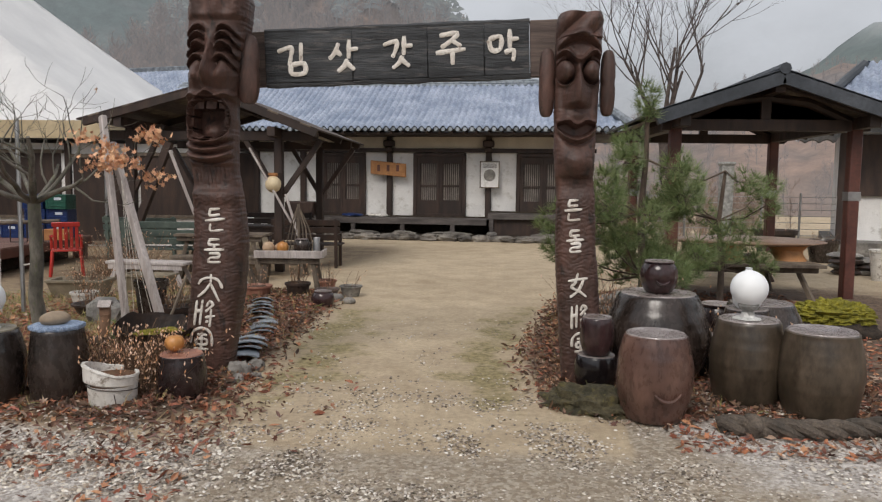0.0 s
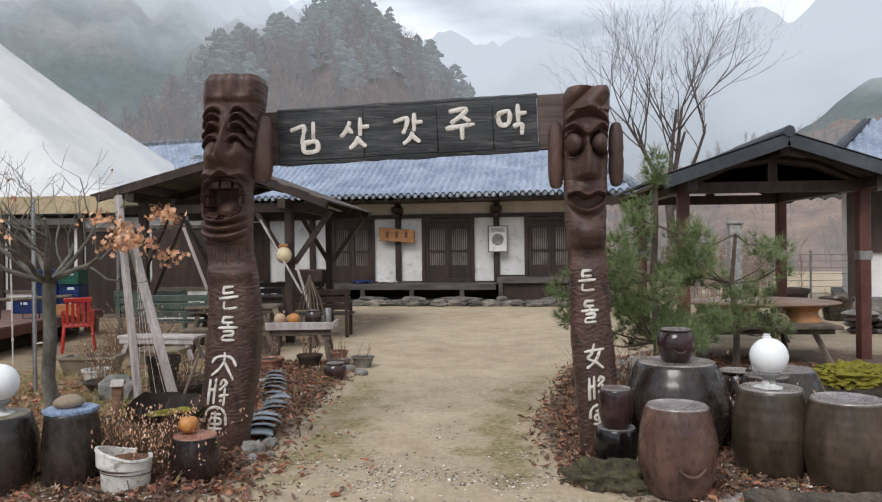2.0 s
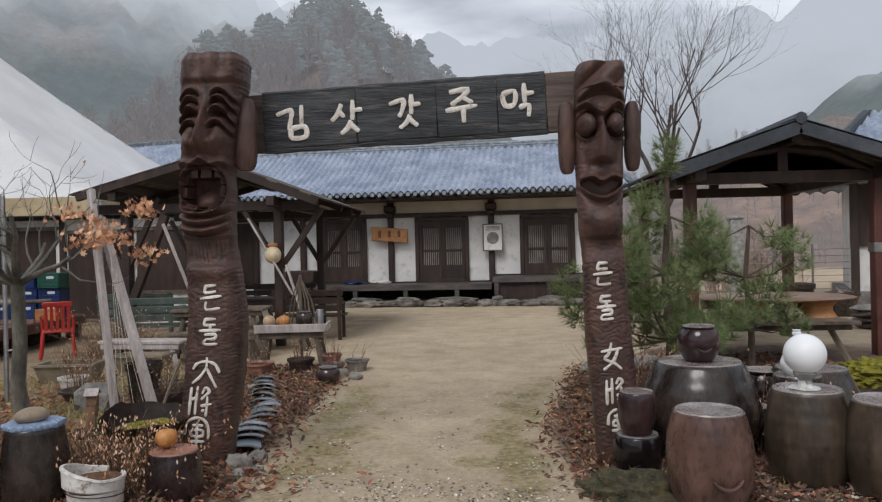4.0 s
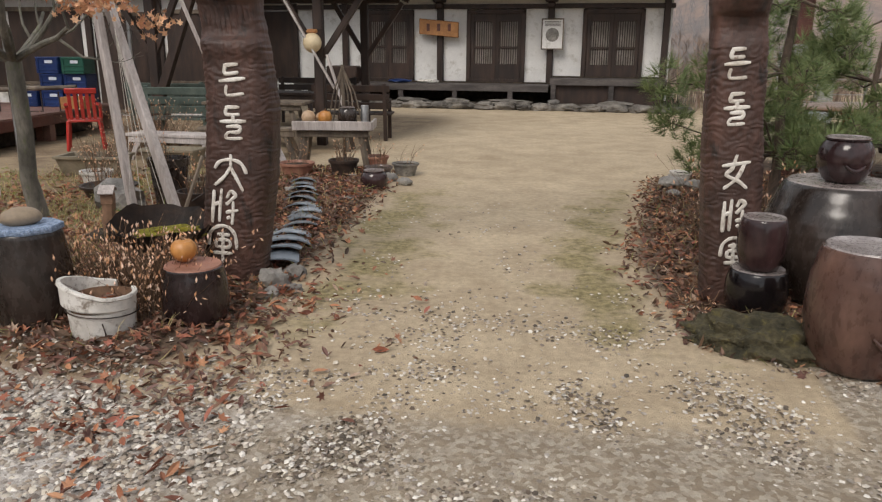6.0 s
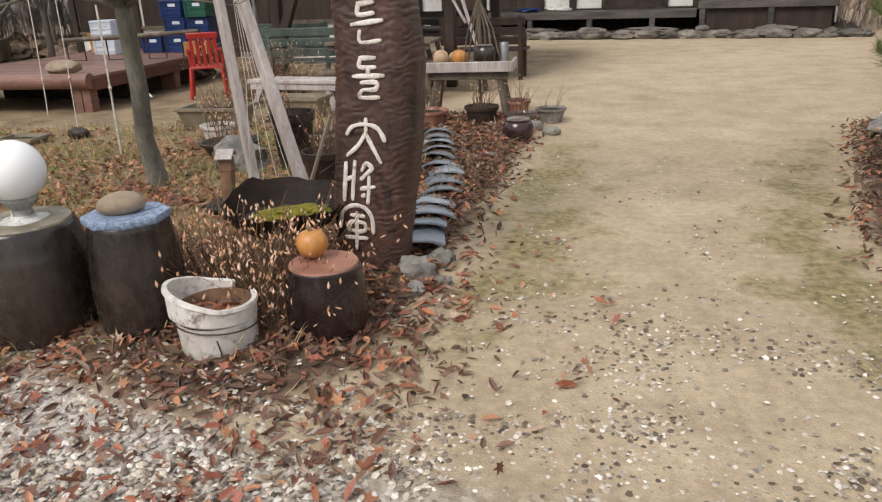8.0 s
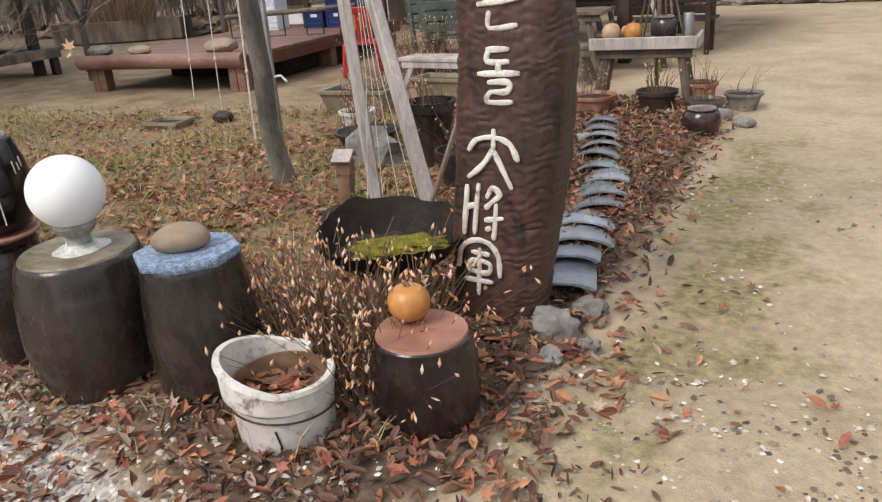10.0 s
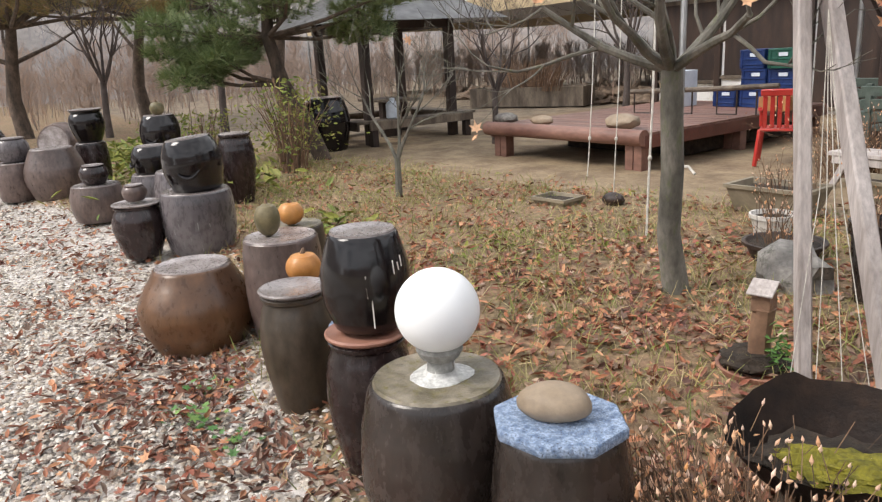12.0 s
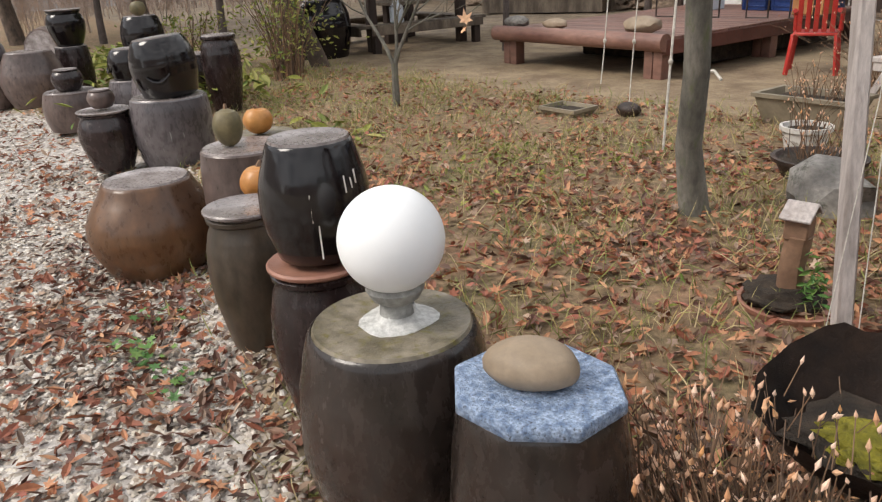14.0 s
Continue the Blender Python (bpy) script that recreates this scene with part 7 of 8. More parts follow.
plat = plank_table((3.7, 11.65, 0), 0, 2.02, 1.8, 0.59, "old_wood", "low dark platform bench in the pavilion", "pavilion furniture")
plank_table((4.3, 14.0, 0), 0, 1.8, 0.7, 0.44, "dark_wood", "dark plank bench behind the slab table", "pavilion furniture")
for x, y in ((3.35, 10.95), (3.95, 10.93), (2.95, 11.1)):
    solid("round_stone", blob(B(), (0, 0, 0.07), (0.13, 0.11, 0.09), 3, 0.12), M["tan_stone"], "round pale stone on the platform bench", "stone", (x, y, 0.592), 0, "stones on the platform")
solid("yellow_sedum", blob(B(), (0, 0, 0.12), (0.42, 0.3, 0.17), 5, 0.25, 6), M["moss"], "bright yellow low sedum cushion in the bed", "plant", (4.0, 9.0, 0.1))
solid("sedum_bed", blob(B(), (0, 0, 0.05), (0.5, 0.4, 0.18), 3, 0.2, 2), M["soil"], "mound of dark earth under sedum", "mound", (4.0, 9.0, 0.0))
flask = thing("glass_flask", "white long-necked bottle behind the lamp globe", "bottle", (2.38, 6.95, 0.6))
part("body", lathe(B(), [(0.07, 0), (0.11, 0.04), (0.12, 0.1), (0.09, 0.17), (0.035, 0.21), (0.024, 0.33), (0.03, 0.34), (0.0, 0.34)], 28), M["globe"], flask)
part("collar", lathe(B(), [(0.026, 0.3), (0.033, 0.305), (0.033, 0.32), (0.026, 0.325)], 20), M["globe"], flask)
jar((2.38, 6.95, 0), 0.2, 0.6, DRUM, "jar_slate", "jar_top", "grey jar under a white bottle", RROW)
pile = random.Random(4)
for k in range(10):
    solid("flat_stone", blob(B(), (0, 0, 0), (0.32 + pile.uniform(-0.05, 0.08), 0.26, 0.07), 2, 0.2), M["stone"] if k % 2 else M["rust"], "dark flat stone in the stacked heap", "stone", (7.0 + (k % 3) * 0.42, 15.2 + pile.uniform(-0.15, 0.15), 0.05 + (k // 3) * 0.1), pile.uniform(0, 90), "heap of flat stones")
pail2 = thing("white_tub", "tall white plastic tub by the stone heap", "bucket", (7.2, 14.2, 0))
part("body", lathe(B(), [(0.17, 0), (0.22, 0.5), (0.235, 0.51), (0.235, 0.55), (0.2, 0.55), (0.17, 0.04), (0.004, 0.04)], 28), M["white_plastic"], pail2)
part("handle", tube(B(), [(-0.22, 0, 0.48), (-0.1, -0.16, 0.34), (0.1, -0.16, 0.34), (0.22, 0, 0.48)], 0.006, 6), M["steel"], pail2)
shed = thing("wire_fence", "pale metal mesh fence behind the pavilion", "fence", (7.0, 21.0, 0))
for k in range(6):
    part("post", tube(B(), [(-2.5 + k, 0, 0), (-2.5 + k, 0, 1.5)], 0.03, 8), M["steel"], shed)
for k in range(8):
    part("wire", tube(B(), [(-2.5, 0, 0.2 + 0.17 * k), (2.5, 0, 0.2 + 0.17 * k)], 0.008, 5), M["steel"], shed)
post = thing("concrete_post", "pale square concrete post by the fence", "post", (6.3, 20.2, 0))
part("shaft", box(B(), (0, 0, 1.1), (0.3, 0.3, 2.2), None, 0.02), M["cement"], post)
part("cap", box(B(), (0, 0, 2.23), (0.36, 0.36, 0.08), None, 0.02), M["cement"], post)
for k, (x, y, r, h, m) in enumerate(((5.0, 18.0, 0.25, 0.4, "jar_dark"), (6.6, 17.6, 0.45, 0.7, "rust"), (5.6, 18.4, 0.3, 0.35, "pale_blue"), (7.6, 17.5, 0.35, 0.5, "jar_slate"))):
    pot((x, y, 0), r, h, m, "old tub standing in the back yard", 20, 50 + k)

# ---- bench shelter beyond the pine ----
sh = thing("bench_shelter", "small open shelter with grey metal roof and benches", "shelter", (-14.35, 11.45, 0), 2)
for sx in (-0.9, 0.9):
    for sy in (-0.9, 0.9):
        part("post", box(B(), (sx, sy, 1.1), (0.15, 0.15, 2.2)), M["dark_wood"], sh)
b = B()
c = b.verts.new((0, 0, 3.1))
ring = [b.verts.new((1.7 * x, 1.7 * y, 2.1)) for x, y in ((-1, -1), (1, -1), (1, 1), (-1, 1))]
for k in range(4):
    b.faces.new((ring[k], ring[(k + 1) % 4], c))
bmesh.ops.solidify(b, geom=b.faces[:], thickness=0.05)
part("roof", b, M["steel"], sh, "blue-grey metal hipped roof", smooth=False)
for sy in (-1.1, 1.1):
    part("bench_plank", box(B(), (0, sy, 0.42), (2.3, 0.36, 0.05)), M["old_wood"], sh)
    part("bench_rail", box(B(), (0, sy * 1.12, 0.36), (2.2, 0.05, 0.16)), M["old_wood"], sh)
for sx in (-1.1, 1.1):
    part("side_plank", box(B(), (sx, 0, 0.42), (0.4, 1.8, 0.05)), M["old_wood"], sh)
    part("side_rail", box(B(), (sx * 1.17, 0, 0.36), (0.05, 2.2, 0.14)), M["old_wood"], sh)
    for sy in (-1.0, 1.0):
        part("bench_leg", box(B(), (sx * 1.1, sy, 0.18), (0.12, 0.12, 0.38)), M["dark_wood"], sh)
for sy in (-0.9, 0.9):
    part("tie_beam", box(B(), (0, sy, 2.06), (2.0, 0.12, 0.14)), M["dark_wood"], sh)
    part("tie_beam", box(B(), (sy, 0, 2.06), (0.12, 2.0, 0.14)), M["dark_wood"], sh)
part("table_top", box(B(), (0.1, 0, 0.72), (1.2, 0.7, 0.05)), M["old_wood"], sh)
part("table_leg", box(B(), (0.1, 0, 0.36), (0.15, 0.4, 0.68)), M["dark_wood"], sh)
solid("blue_jug", lathe(B(), [(0.1, 0), (0.12, 0.02), (0.12, 0.25), (0.05, 0.32), (0.05, 0.36), (0, 0.36)], 20), M["pale_blue"], "pale blue plastic jug on the shelter bench", "jug", (-13.3, 11.0, 0.445))
box_planter = thing("raised_planter", "long weathered planter box behind the deck", "planter", (-17.3, 17.4, 0), 27)
part("front_board", box(B(), (0, -0.4, 0.28), (3.2, 0.06, 0.5)), M["old_wood"], box_planter)
part("back_board", box(B(), (0, 0.4, 0.28), (3.2, 0.06, 0.5)), M["old_wood"], box_planter)
for sx in (-1.6, 1.6):
    part("end_board", box(B(), (sx, 0, 0.28), (0.06, 0.86, 0.5)), M["old_wood"], box_planter)
part("soil", box(B(), (0, 0, 0.25), (3.1, 0.74, 0.4)), M["soil"], box_planter)
dead_clump("dry_reeds", "tall dry reeds standing in the planter box", (-17.3, 17.4), (1.2, 0.3), 420, 0.35, 0.85, heads=False, seed=41, lean=0.12, thick=0.006, z=0.45)
# cords hanging from the maple
for i, (x, y, z0, z1, m) in enumerate(((-5.35, 8.85, 0.05, 2.1, "rope"), (-6.45, 9.6, 0.14, 2.0, "rope"), (-6.7, 9.5, 0.3, 2.0, "rope"))):
    cord = thing("hanging_cord", "pale cord hanging down over the leaf-strewn lawn", "cord", (x, y, 0), 0, "cords over the lawn")
    part("cord", tube(B(), [(0, 0, z0), (-0.04, 0.06, 0.5), (-0.14, 0.2, 1.1), (-0.3, 0.4, z1)], 0.009 if i == 0 else 0.005, 6), M[m], cord)
    part("knot", blob(B(), (-0.06, 0.09, 0.65), (0.016, 0.016, 0.022), 2, 0.2), M[m], cord)
rod = thing("steel_stake", "grey steel stake supporting the young maple", "stake", (-5.15, 8.95, 0))
part("shaft", tube(B(), [(0, 0, 0), (-0.1, 0.15, 2.3)], 0.025, 8), M["steel"], rod)
part("tie", tube(B(), [(-0.02, 0.05, 0.6), (0.1, 0, 0.62), (0.2, -0.05, 0.58)], 0.01, 6), M["rope"], rod)
solid("cord_weight", blob(B(), (0, 0, 0.06), (0.11, 0.09, 0.07), 3, 0.12), M["rust"], "dark stone tied at the cord's end", "stone", (-6.45, 9.6, 0.03))

# ---- trees ----
def grow(b, r, p, d, length, rad, depth, tips, spread=0.6, lift=0.15, kids=(2, 4), seg=5, bend=0.25, shrink=0.68):
    """A limb with side limbs; tips collects the ends."""
    pts, rads = [Vector(p)], [rad]
    n = 4
    d = Vector(d).normalized()
    for i in range(n):
        d = (d + Vector((r.gauss(0, bend), r.gauss(0, bend), r.gauss(0, bend) + lift)) * 0.5).normalized()
        pts.append(pts[-1] + d * length / n)
        rads.append(rad * (1 - 0.5 * (i + 1) / n))
    tube(b, pts, rads, seg, cap=True)
    if depth == 0:
        tips.append((pts[-1], d))
        return
    for k in range(r.randint(*kids)):
        i = r.randint(2, n)
        a = r.uniform(0, 6.283)
        side = d.orthogonal().normalized()
        side.rotate(Matrix.Rotation(a, 3, d))
        nd = (d * (1 - spread * 0.5) + side * spread * r.uniform(0.7, 1.3))
        grow(b, r, pts[i], nd, length * r.uniform(0.55, 0.85), max(0.0025, rads[i] * shrink), depth - 1, tips, spread, lift, kids, max(4, seg - 1), bend, shrink)


def leaf_places(r, spots, size, per, scatter_r):
    out = []
    for p in spots:
        for k in range(per):
            q = Vector(p) + Vector((r.gauss(0, scatter_r), r.gauss(0, scatter_r), r.gauss(0, scatter_r * 0.6) - 0.03))
            out.append((tuple(q), spin(r.uniform(0.6, 2.4), r.uniform(-0.8, 0.8), r.uniform(0, 6.283), size * r.uniform(0.6, 1.2))))
    return out


# the young maple: crooked flat limbs, few pale leaves left
r = random.Random(12)
maple = thing("maple_tree", "small leafless maple with a few dry orange leaves", "tree", (0, 0, 0))
b = B()
tube(b, [(-4.38, 8.06, -0.03), (-4.37, 8.04, 0.06), (-4.39, 7.99, 0.4), (-4.32, 7.93, 0.8), (-4.31, 7.9, 1.15), (-4.3, 7.88, 1.4)], [0.11, 0.08, 0.068, 0.064, 0.062, 0.06], 16)
part("trunk", b, M["bark"], maple, "smooth grey-green trunk")
tips = []
b = B()
fork = Vector((-4.3, 7.88, 1.36))
for az, el, ln, rd in ((-50, 22, 0.85, 0.036), (-12, 12, 0.8, 0.032), (30, 30, 0.7, 0.028), (80, 35, 0.65, 0.026), (130, 24, 0.75, 0.03), (172, 14, 0.85, 0.034), (212, 20, 0.8, 0.03), (255, 16, 0.75, 0.03), (300, 40, 0.6, 0.024)):
    d = Vector((math.cos(radians(az)) * math.cos(radians(el)), math.sin(radians(az)) * math.cos(radians(el)), math.sin(radians(el))))
    grow(b, r, fork, d, ln, rd, 3, tips, 0.75, 0.3, (2, 3), 8, 0.3, 0.6)
part("crown", b, M["bark"], maple, "crooked spreading grey limbs")
spots = [(-2.98, 6.81, 1.74), (-3.05, 6.85, 1.7), (-2.85, 6.9, 1.72), (-2.72, 7.15, 1.98), (-2.68, 7.05, 1.6), (-4.5, 7.2, 1.98), (-4.4, 7.1, 1.9), (-4.75, 7.3, 1.85), (-2.8, 7.25, 1.95), (-3.15, 7.2, 1.85), (-3.4, 7.2, 1.95), (-4.3, 7.0, 1.8)]
scatter("dry_leaves", M["maple_leaf"], LEAF_V, LEAF_F, leaf_places(r, [(x, y, z + 0.05) for x, y, z in spots], 0.04, 50, 0.065) + leaf_places(r, [tuple(t[0]) for t in r.sample(tips, 10)], 0.045, 2, 0.03), "", "", maple)

# bare tree behind the tavern
def bare_tree(at, h, seed, label, depth=5, spread=0.5, lift=0.25, name="bare_tree"):
    r = random.Random(seed)
    ob = thing(name, label, "tree", at)
    b = B()
    tips = []
    tube(b, [(0, 0, -0.1), (0.01 * h, 0, 0.12 * h), (0, 0.01 * h, 0.26 * h)], [0.019 * h, 0.015 * h, 0.013 * h], 10)
    part("trunk", b, M["twig"], ob)
    b = B()
    for k in range(6):
        a = k * 1.05 + r.uniform(-0.3, 0.3)
        grow(b, r, (0, 0.01 * h, 0.22 * h + 0.01 * k * h), (math.cos(a) * 0.5, math.sin(a) * 0.5, 1), 0.3 * h, 0.0085 * h, depth - 1, tips, spread, lift, (3, 4), 5, 0.2, 0.62)
    part("crown", b, M["twig"], ob)
    return ob


bare_tree((7.4, 32, 0), 13.0, 7, "tall leafless tree behind the tavern roof", 5, 0.55, 0.2)
sapling = thing("sapling", "thin leafless sapling forking low on the lawn", "tree", (-8.45, 8.38, 0))
part("trunk", tube(B(), [(0, 0, -0.05), (0.01, 0, 0.25), (0, 0.01, 0.46)], [0.045, 0.036, 0.034], 8), M["bark"], sapling)
b, r = B(), random.Random(9)
for d, ln in (((0.45, 0.3, 1), 0.75), ((-0.5, -0.3, 1), 0.8), ((-0.1, 0.3, 1), 0.7)):
    grow(b, r, (0, 0.01, 0.42), d, ln, 0.022, 3, [], 0.6, 0.2, (3, 4), 6, 0.2, 0.6)
part("crown", b, M["bark"], sapling)
bare_tree((-11.6, 12.0, 0), 3.4, 10, "leafless shrub tree beside the shelter", 4, 0.6, 0.2)
bare_tree((-13.0, 16.5, 0), 4.5, 11, "leafless tree behind the deck", 4, 0.6, 0.2)
bare_tree((-20.5, 7.3, 0), 5.0, 12, "leafless roadside tree beyond the jars", 4, 0.6, 0.15)
bare_tree((-19.0, 9.6, 0), 5.5, 13, "leafless tree with pale trunk", 4, 0.5, 0.2)

TUFT_V, TUFT_F = [], []
tr = random.Random(2)
for k in range(26):
    a, e = tr.uniform(0, 6.283), tr.uniform(-0.15, 1.35)
    d = Vector((math.cos(a) * math.cos(e), math.sin(a) * math.cos(e), math.sin(e)))
    s = d.orthogonal().normalized() * 0.022
    n0 = len(TUFT_V)
    TUFT_V += [tuple(s), tuple(-s), tuple(d * tr.uniform(0.75, 1.1))]
    TUFT_F.append((n0, n0 + 1, n0 + 2))


def pine(name, label, trunk, rad, clumps, tufts, size, mat="needles", seed=1, bark="pine_bark", shoots=0):
    """A pine: trunk, a limb to each clump of needle tufts. clumps: (x, y, z, rx, rz) about world places."""
    r = random.Random(seed)
    ob = thing(name, label, "tree", (0, 0, 0))
    part("trunk", tube(B(), trunk, [rad * (1 - 0.55 * i / (len(trunk) - 1)) for i in range(len(trunk))], 10), M[bark], ob)
    b = B()
    pl = []
    for x, y, z, rx, rz in clumps:
        c = Vector((x, y, z))
        base = min((Vector(p) for p in trunk), key=lambda p: (p - c).length + 0.8 * max(0, p.z - c.z))
        mid = (base + c) / 2 + Vector((r.gauss(0, 0.05), r.gauss(0, 0.05), -0.06))
        tube(b, [base, mid, c], [rad * 0.3, rad * 0.2, rad * 0.1], 6)
        for k in range(tufts):
            v = Vector((r.gauss(0, 1), r.gauss(0, 1), r.gauss(0, 1))).normalized() * r.uniform(0.2, 1.0) ** 0.5
            p = c + Vector((v.x * rx, v.y * rx, v.z * rz))
            if k % 4 == 0:
                tube(b, [c + (p - c) * 0.1, p], [rad * 0.07, rad * 0.04], 4)
            out = Vector((v.x, v.y, 0.5 + 0.5 * r.random()))
            m = out.to_track_quat("Z", "Y").to_matrix()
            s = size * r.uniform(0.7, 1.25)
            pl.append((tuple(p), np.array(m, dtype=np.float32) * s))
    part("branch_frame", b, M[bark], ob)
    scatter("needles", M[mat], TUFT_V, TUFT_F, pl, "", "", ob)
    return ob


r = random.Random(33)
cl = []
for k in range(26):
    a, z = r.uniform(0, 6.283), r.uniform(0.5, 2.25)
    q = (1.05 - 0.32 * z) * r.uniform(0.35, 1.0)
    cl.append((1.95 + q * math.cos(a), 9.1 + q * math.sin(a), z, 0.2, 0.2))
cl += [(1.93, 8.95, 2.5, 0.12, 0.22), (0.95, 9.1, 1.2, 0.2, 0.2), (1.05, 9.2, 0.85, 0.2, 0.16)]
pine("young_pine", "bushy bright green young pine beside the drive", [(1.95, 9.1, -0.05), (1.97, 9.12, 0.6), (1.92, 9.1, 1.3), (1.95, 9.05, 1.9), (1.93, 8.97, 2.45)], 0.05, cl, 44, 0.13, seed=3)
cl = []
for k in range(16):
    a, z = r.uniform(0, 6.283), r.uniform(0.5, 1.7)
    q = 0.75 * r.uniform(0.3, 1.0)
    cl.append((3.1 + q * math.cos(a), 10.0 + q * math.sin(a), z, 0.2, 0.18))
pine("young_pine", "open young pine with reddish stems behind jars", [(3.1, 10.0, -0.05), (3.12, 10.05, 0.6), (3.05, 10.0, 1.2), (3.1, 10.0, 1.8)], 0.045, cl, 26, 0.13, seed=4)
# leaning pine over the lawn
cl = [(-13.1, 7.8, 1.55, 0.5, 0.22), (-13.3, 7.4, 1.75, 0.5, 0.2), (-12.8, 8.1, 1.9, 0.5, 0.25), (-12.5, 8.7, 2.35, 0.6, 0.3), (-12.9, 8.6, 2.8, 0.6, 0.3), (-11.9, 9.8, 2.15, 0.5, 0.25), (-11.7, 10.1, 2.5, 0.55, 0.3), (-12.4, 9.3, 3.0, 0.7, 0.35), (-13.4, 8.0, 2.4, 0.6, 0.3), (-12.2, 10.4, 2.8, 0.6, 0.3), (-13.8, 8.4, 3.0, 0.6, 0.3), (-13.0, 9.4, 3.4, 0.7, 0.4), (-13.0, 7.5, 1.35, 0.5, 0.2), (-12.75, 7.9, 1.6, 0.45, 0.2), (-11.6, 8.6, 2.5, 0.6, 0.25), (-11.2, 9.2, 2.7, 0.6, 0.25), (-12.0, 8.0, 2.6, 0.6, 0.25), (-11.0, 9.9, 2.4, 0.5, 0.2), (-13.2, 7.2, 2.1, 0.5, 0.2), (-13.3, 8.3, 1.7, 0.5, 0.22), (-12.3, 10.0, 1.9, 0.5, 0.2)]
pine("leaning_pine", "leaning dark green pine on the lawn edge", [(-12.28, 9.17, -0.05), (-12.4, 8.98, 0.6), (-12.6, 8.75, 1.2), (-12.65, 8.6, 1.9), (-12.75, 8.7, 2.6), (-12.8, 8.9, 3.2)], 0.14, cl, 110, 0.2, seed=5)
for i, (x, y, h) in enumerate(((-22.7, 5.7, 4.6), (-24.5, 9.0, 5.0), (-19.8, 11.5, 5.2))):
    cl = [(x + r.gauss(0, 1.7), y + r.gauss(0, 1.7), h * r.uniform(0.62, 0.95), 0.75, 0.22) for _ in range(26)]
    pine("roadside_pine", "rust-tinged spreading pine beyond the jar rows", [(x, y, -0.05), (x - 0.25, y - 0.1, h * 0.22), (x - 0.1, y, h * 0.4), (x + 0.35, y + 0.1, h * 0.58), (x + 0.2, y + 0.1, h * 0.8)], 0.2, cl, 70, 0.24, "pine_far", 60 + i)
def leafy_shrub(at, wide, high, stems, leaves, seed, label):
    """Upright dark stems with small olive-yellow leaves."""
    r2 = random.Random(seed)
    ob = dead_clump("garden_shrub", label, at, (wide * 0.35, wide * 0.35), stems, high * 0.6, high * 1.1, heads=False, seed=seed, lean=0.22, thick=0.008, mat="dead_stem")
    pl = []
    for k in range(leaves):
        v = Vector((r2.gauss(0, 0.5), r2.gauss(0, 0.5), r2.uniform(0.25, 1.05)))
        pl.append(((v.x * wide, v.y * wide, v.z * high), spin(r2.uniform(-1.3, 1.3), r2.uniform(-1.3, 1.3), r2.uniform(0, 6.28), r2.uniform(0.025, 0.05))))
    scatter("foliage", M["weed_yellow"], OVAL_V, OVAL_F, pl, "", "", ob)
    return ob


leafy_shrub((-11.3, 8.3), 0.6, 1.25, 45, 420, 70, "open olive-leaved shrub beside the leaning pine")
leafy_shrub((-11.8, 8.5), 0.5, 1.0, 35, 320, 71, "yellow-green shrub behind the jars")
leafy_shrub((-13.6, 7.6), 0.8, 0.8, 40, 600, 72, "low yellow-green shrub at the road edge")

# ---- brush and reeds behind the lawn ----
def brush(n, xr, yr, h, seed, label, mat="brush", z0=0):
    r = random.Random(seed)
    pl = []
    for i in range(n):
        k = r.uniform(*h)
        pl.append(((r.uniform(*xr), r.uniform(*yr), z0 - 0.05), spin(r.gauss(0, 0.1), r.gauss(0, 0.1), r.uniform(0, 6.28), k * 0.8, k)))
    v, f = bare_shape(seed, 26, 0.005)
    scatter("dry_brush", M[mat], v, f, pl, label, "brush")


brush(900, (-36, -9), (19, 32), (0.7, 1.9), 91, "leafless brown brush behind the lawn")
brush(650, (-46, -24), (6, 24), (0.7, 2.0), 92, "grey-brown roadside brush beyond the jars")
brush(220, (3.5, 9), (22.5, 27), (0.8, 2.2), 93, "brown thicket behind the pavilion")
brush(700, (-62, -36), (-12, 40), (1.6, 3.8), 94, "leafless grey thicket at the valley edge")
b = B()
r = random.Random(9)
for k in range(60):
    blob(b, (-18 + r.gauss(0, 3.0), 19.6 + r.gauss(0, 0.8), 0.05), (r.uniform(0.3, 0.9), r.uniform(0.3, 0.6), r.uniform(0.15, 0.4)), 3, 0.5, 2.5)
M["bank_soil"] = surf("rubbly_brown_bank", (0.12, 0.085, 0.06), (0.3, 0.22, 0.16), 5, 0.95, 1.0, 18, contrast=0.45, bump_dist=0.05)
solid("earth_bank", b, M["bank_soil"], "low bank of earth and stones behind lawn", "bank", kind="structure")
# bright green weeds along the far jars
pl = []
for k in range(2200):
    x = r.uniform(-16.5, -9.5)
    y = 6.9 + r.gauss(0, 0.45) + (x + 10) * -0.02
    pl.append(((x, y, r.uniform(0.02, 0.3)), spin(r.uniform(-0.8, 0.8), r.uniform(-0.8, 0.8), r.uniform(0, 6.28), r.uniform(0.04, 0.1))))
for k in range(60):
    pl.append(((-7.6 + r.gauss(0, 0.3), 7.2 + r.gauss(0, 0.2), r.uniform(0.02, 0.1)), spin(r.uniform(-0.8, 0.8), r.uniform(-0.8, 0.8), r.uniform(0, 6.28), r.uniform(0.05, 0.1))))
scatter("yellow_green_weeds", M["weed_yellow"], OVAL_V, OVAL_F, pl, "yellow-green weeds growing behind the jars", "weeds")
pl = []
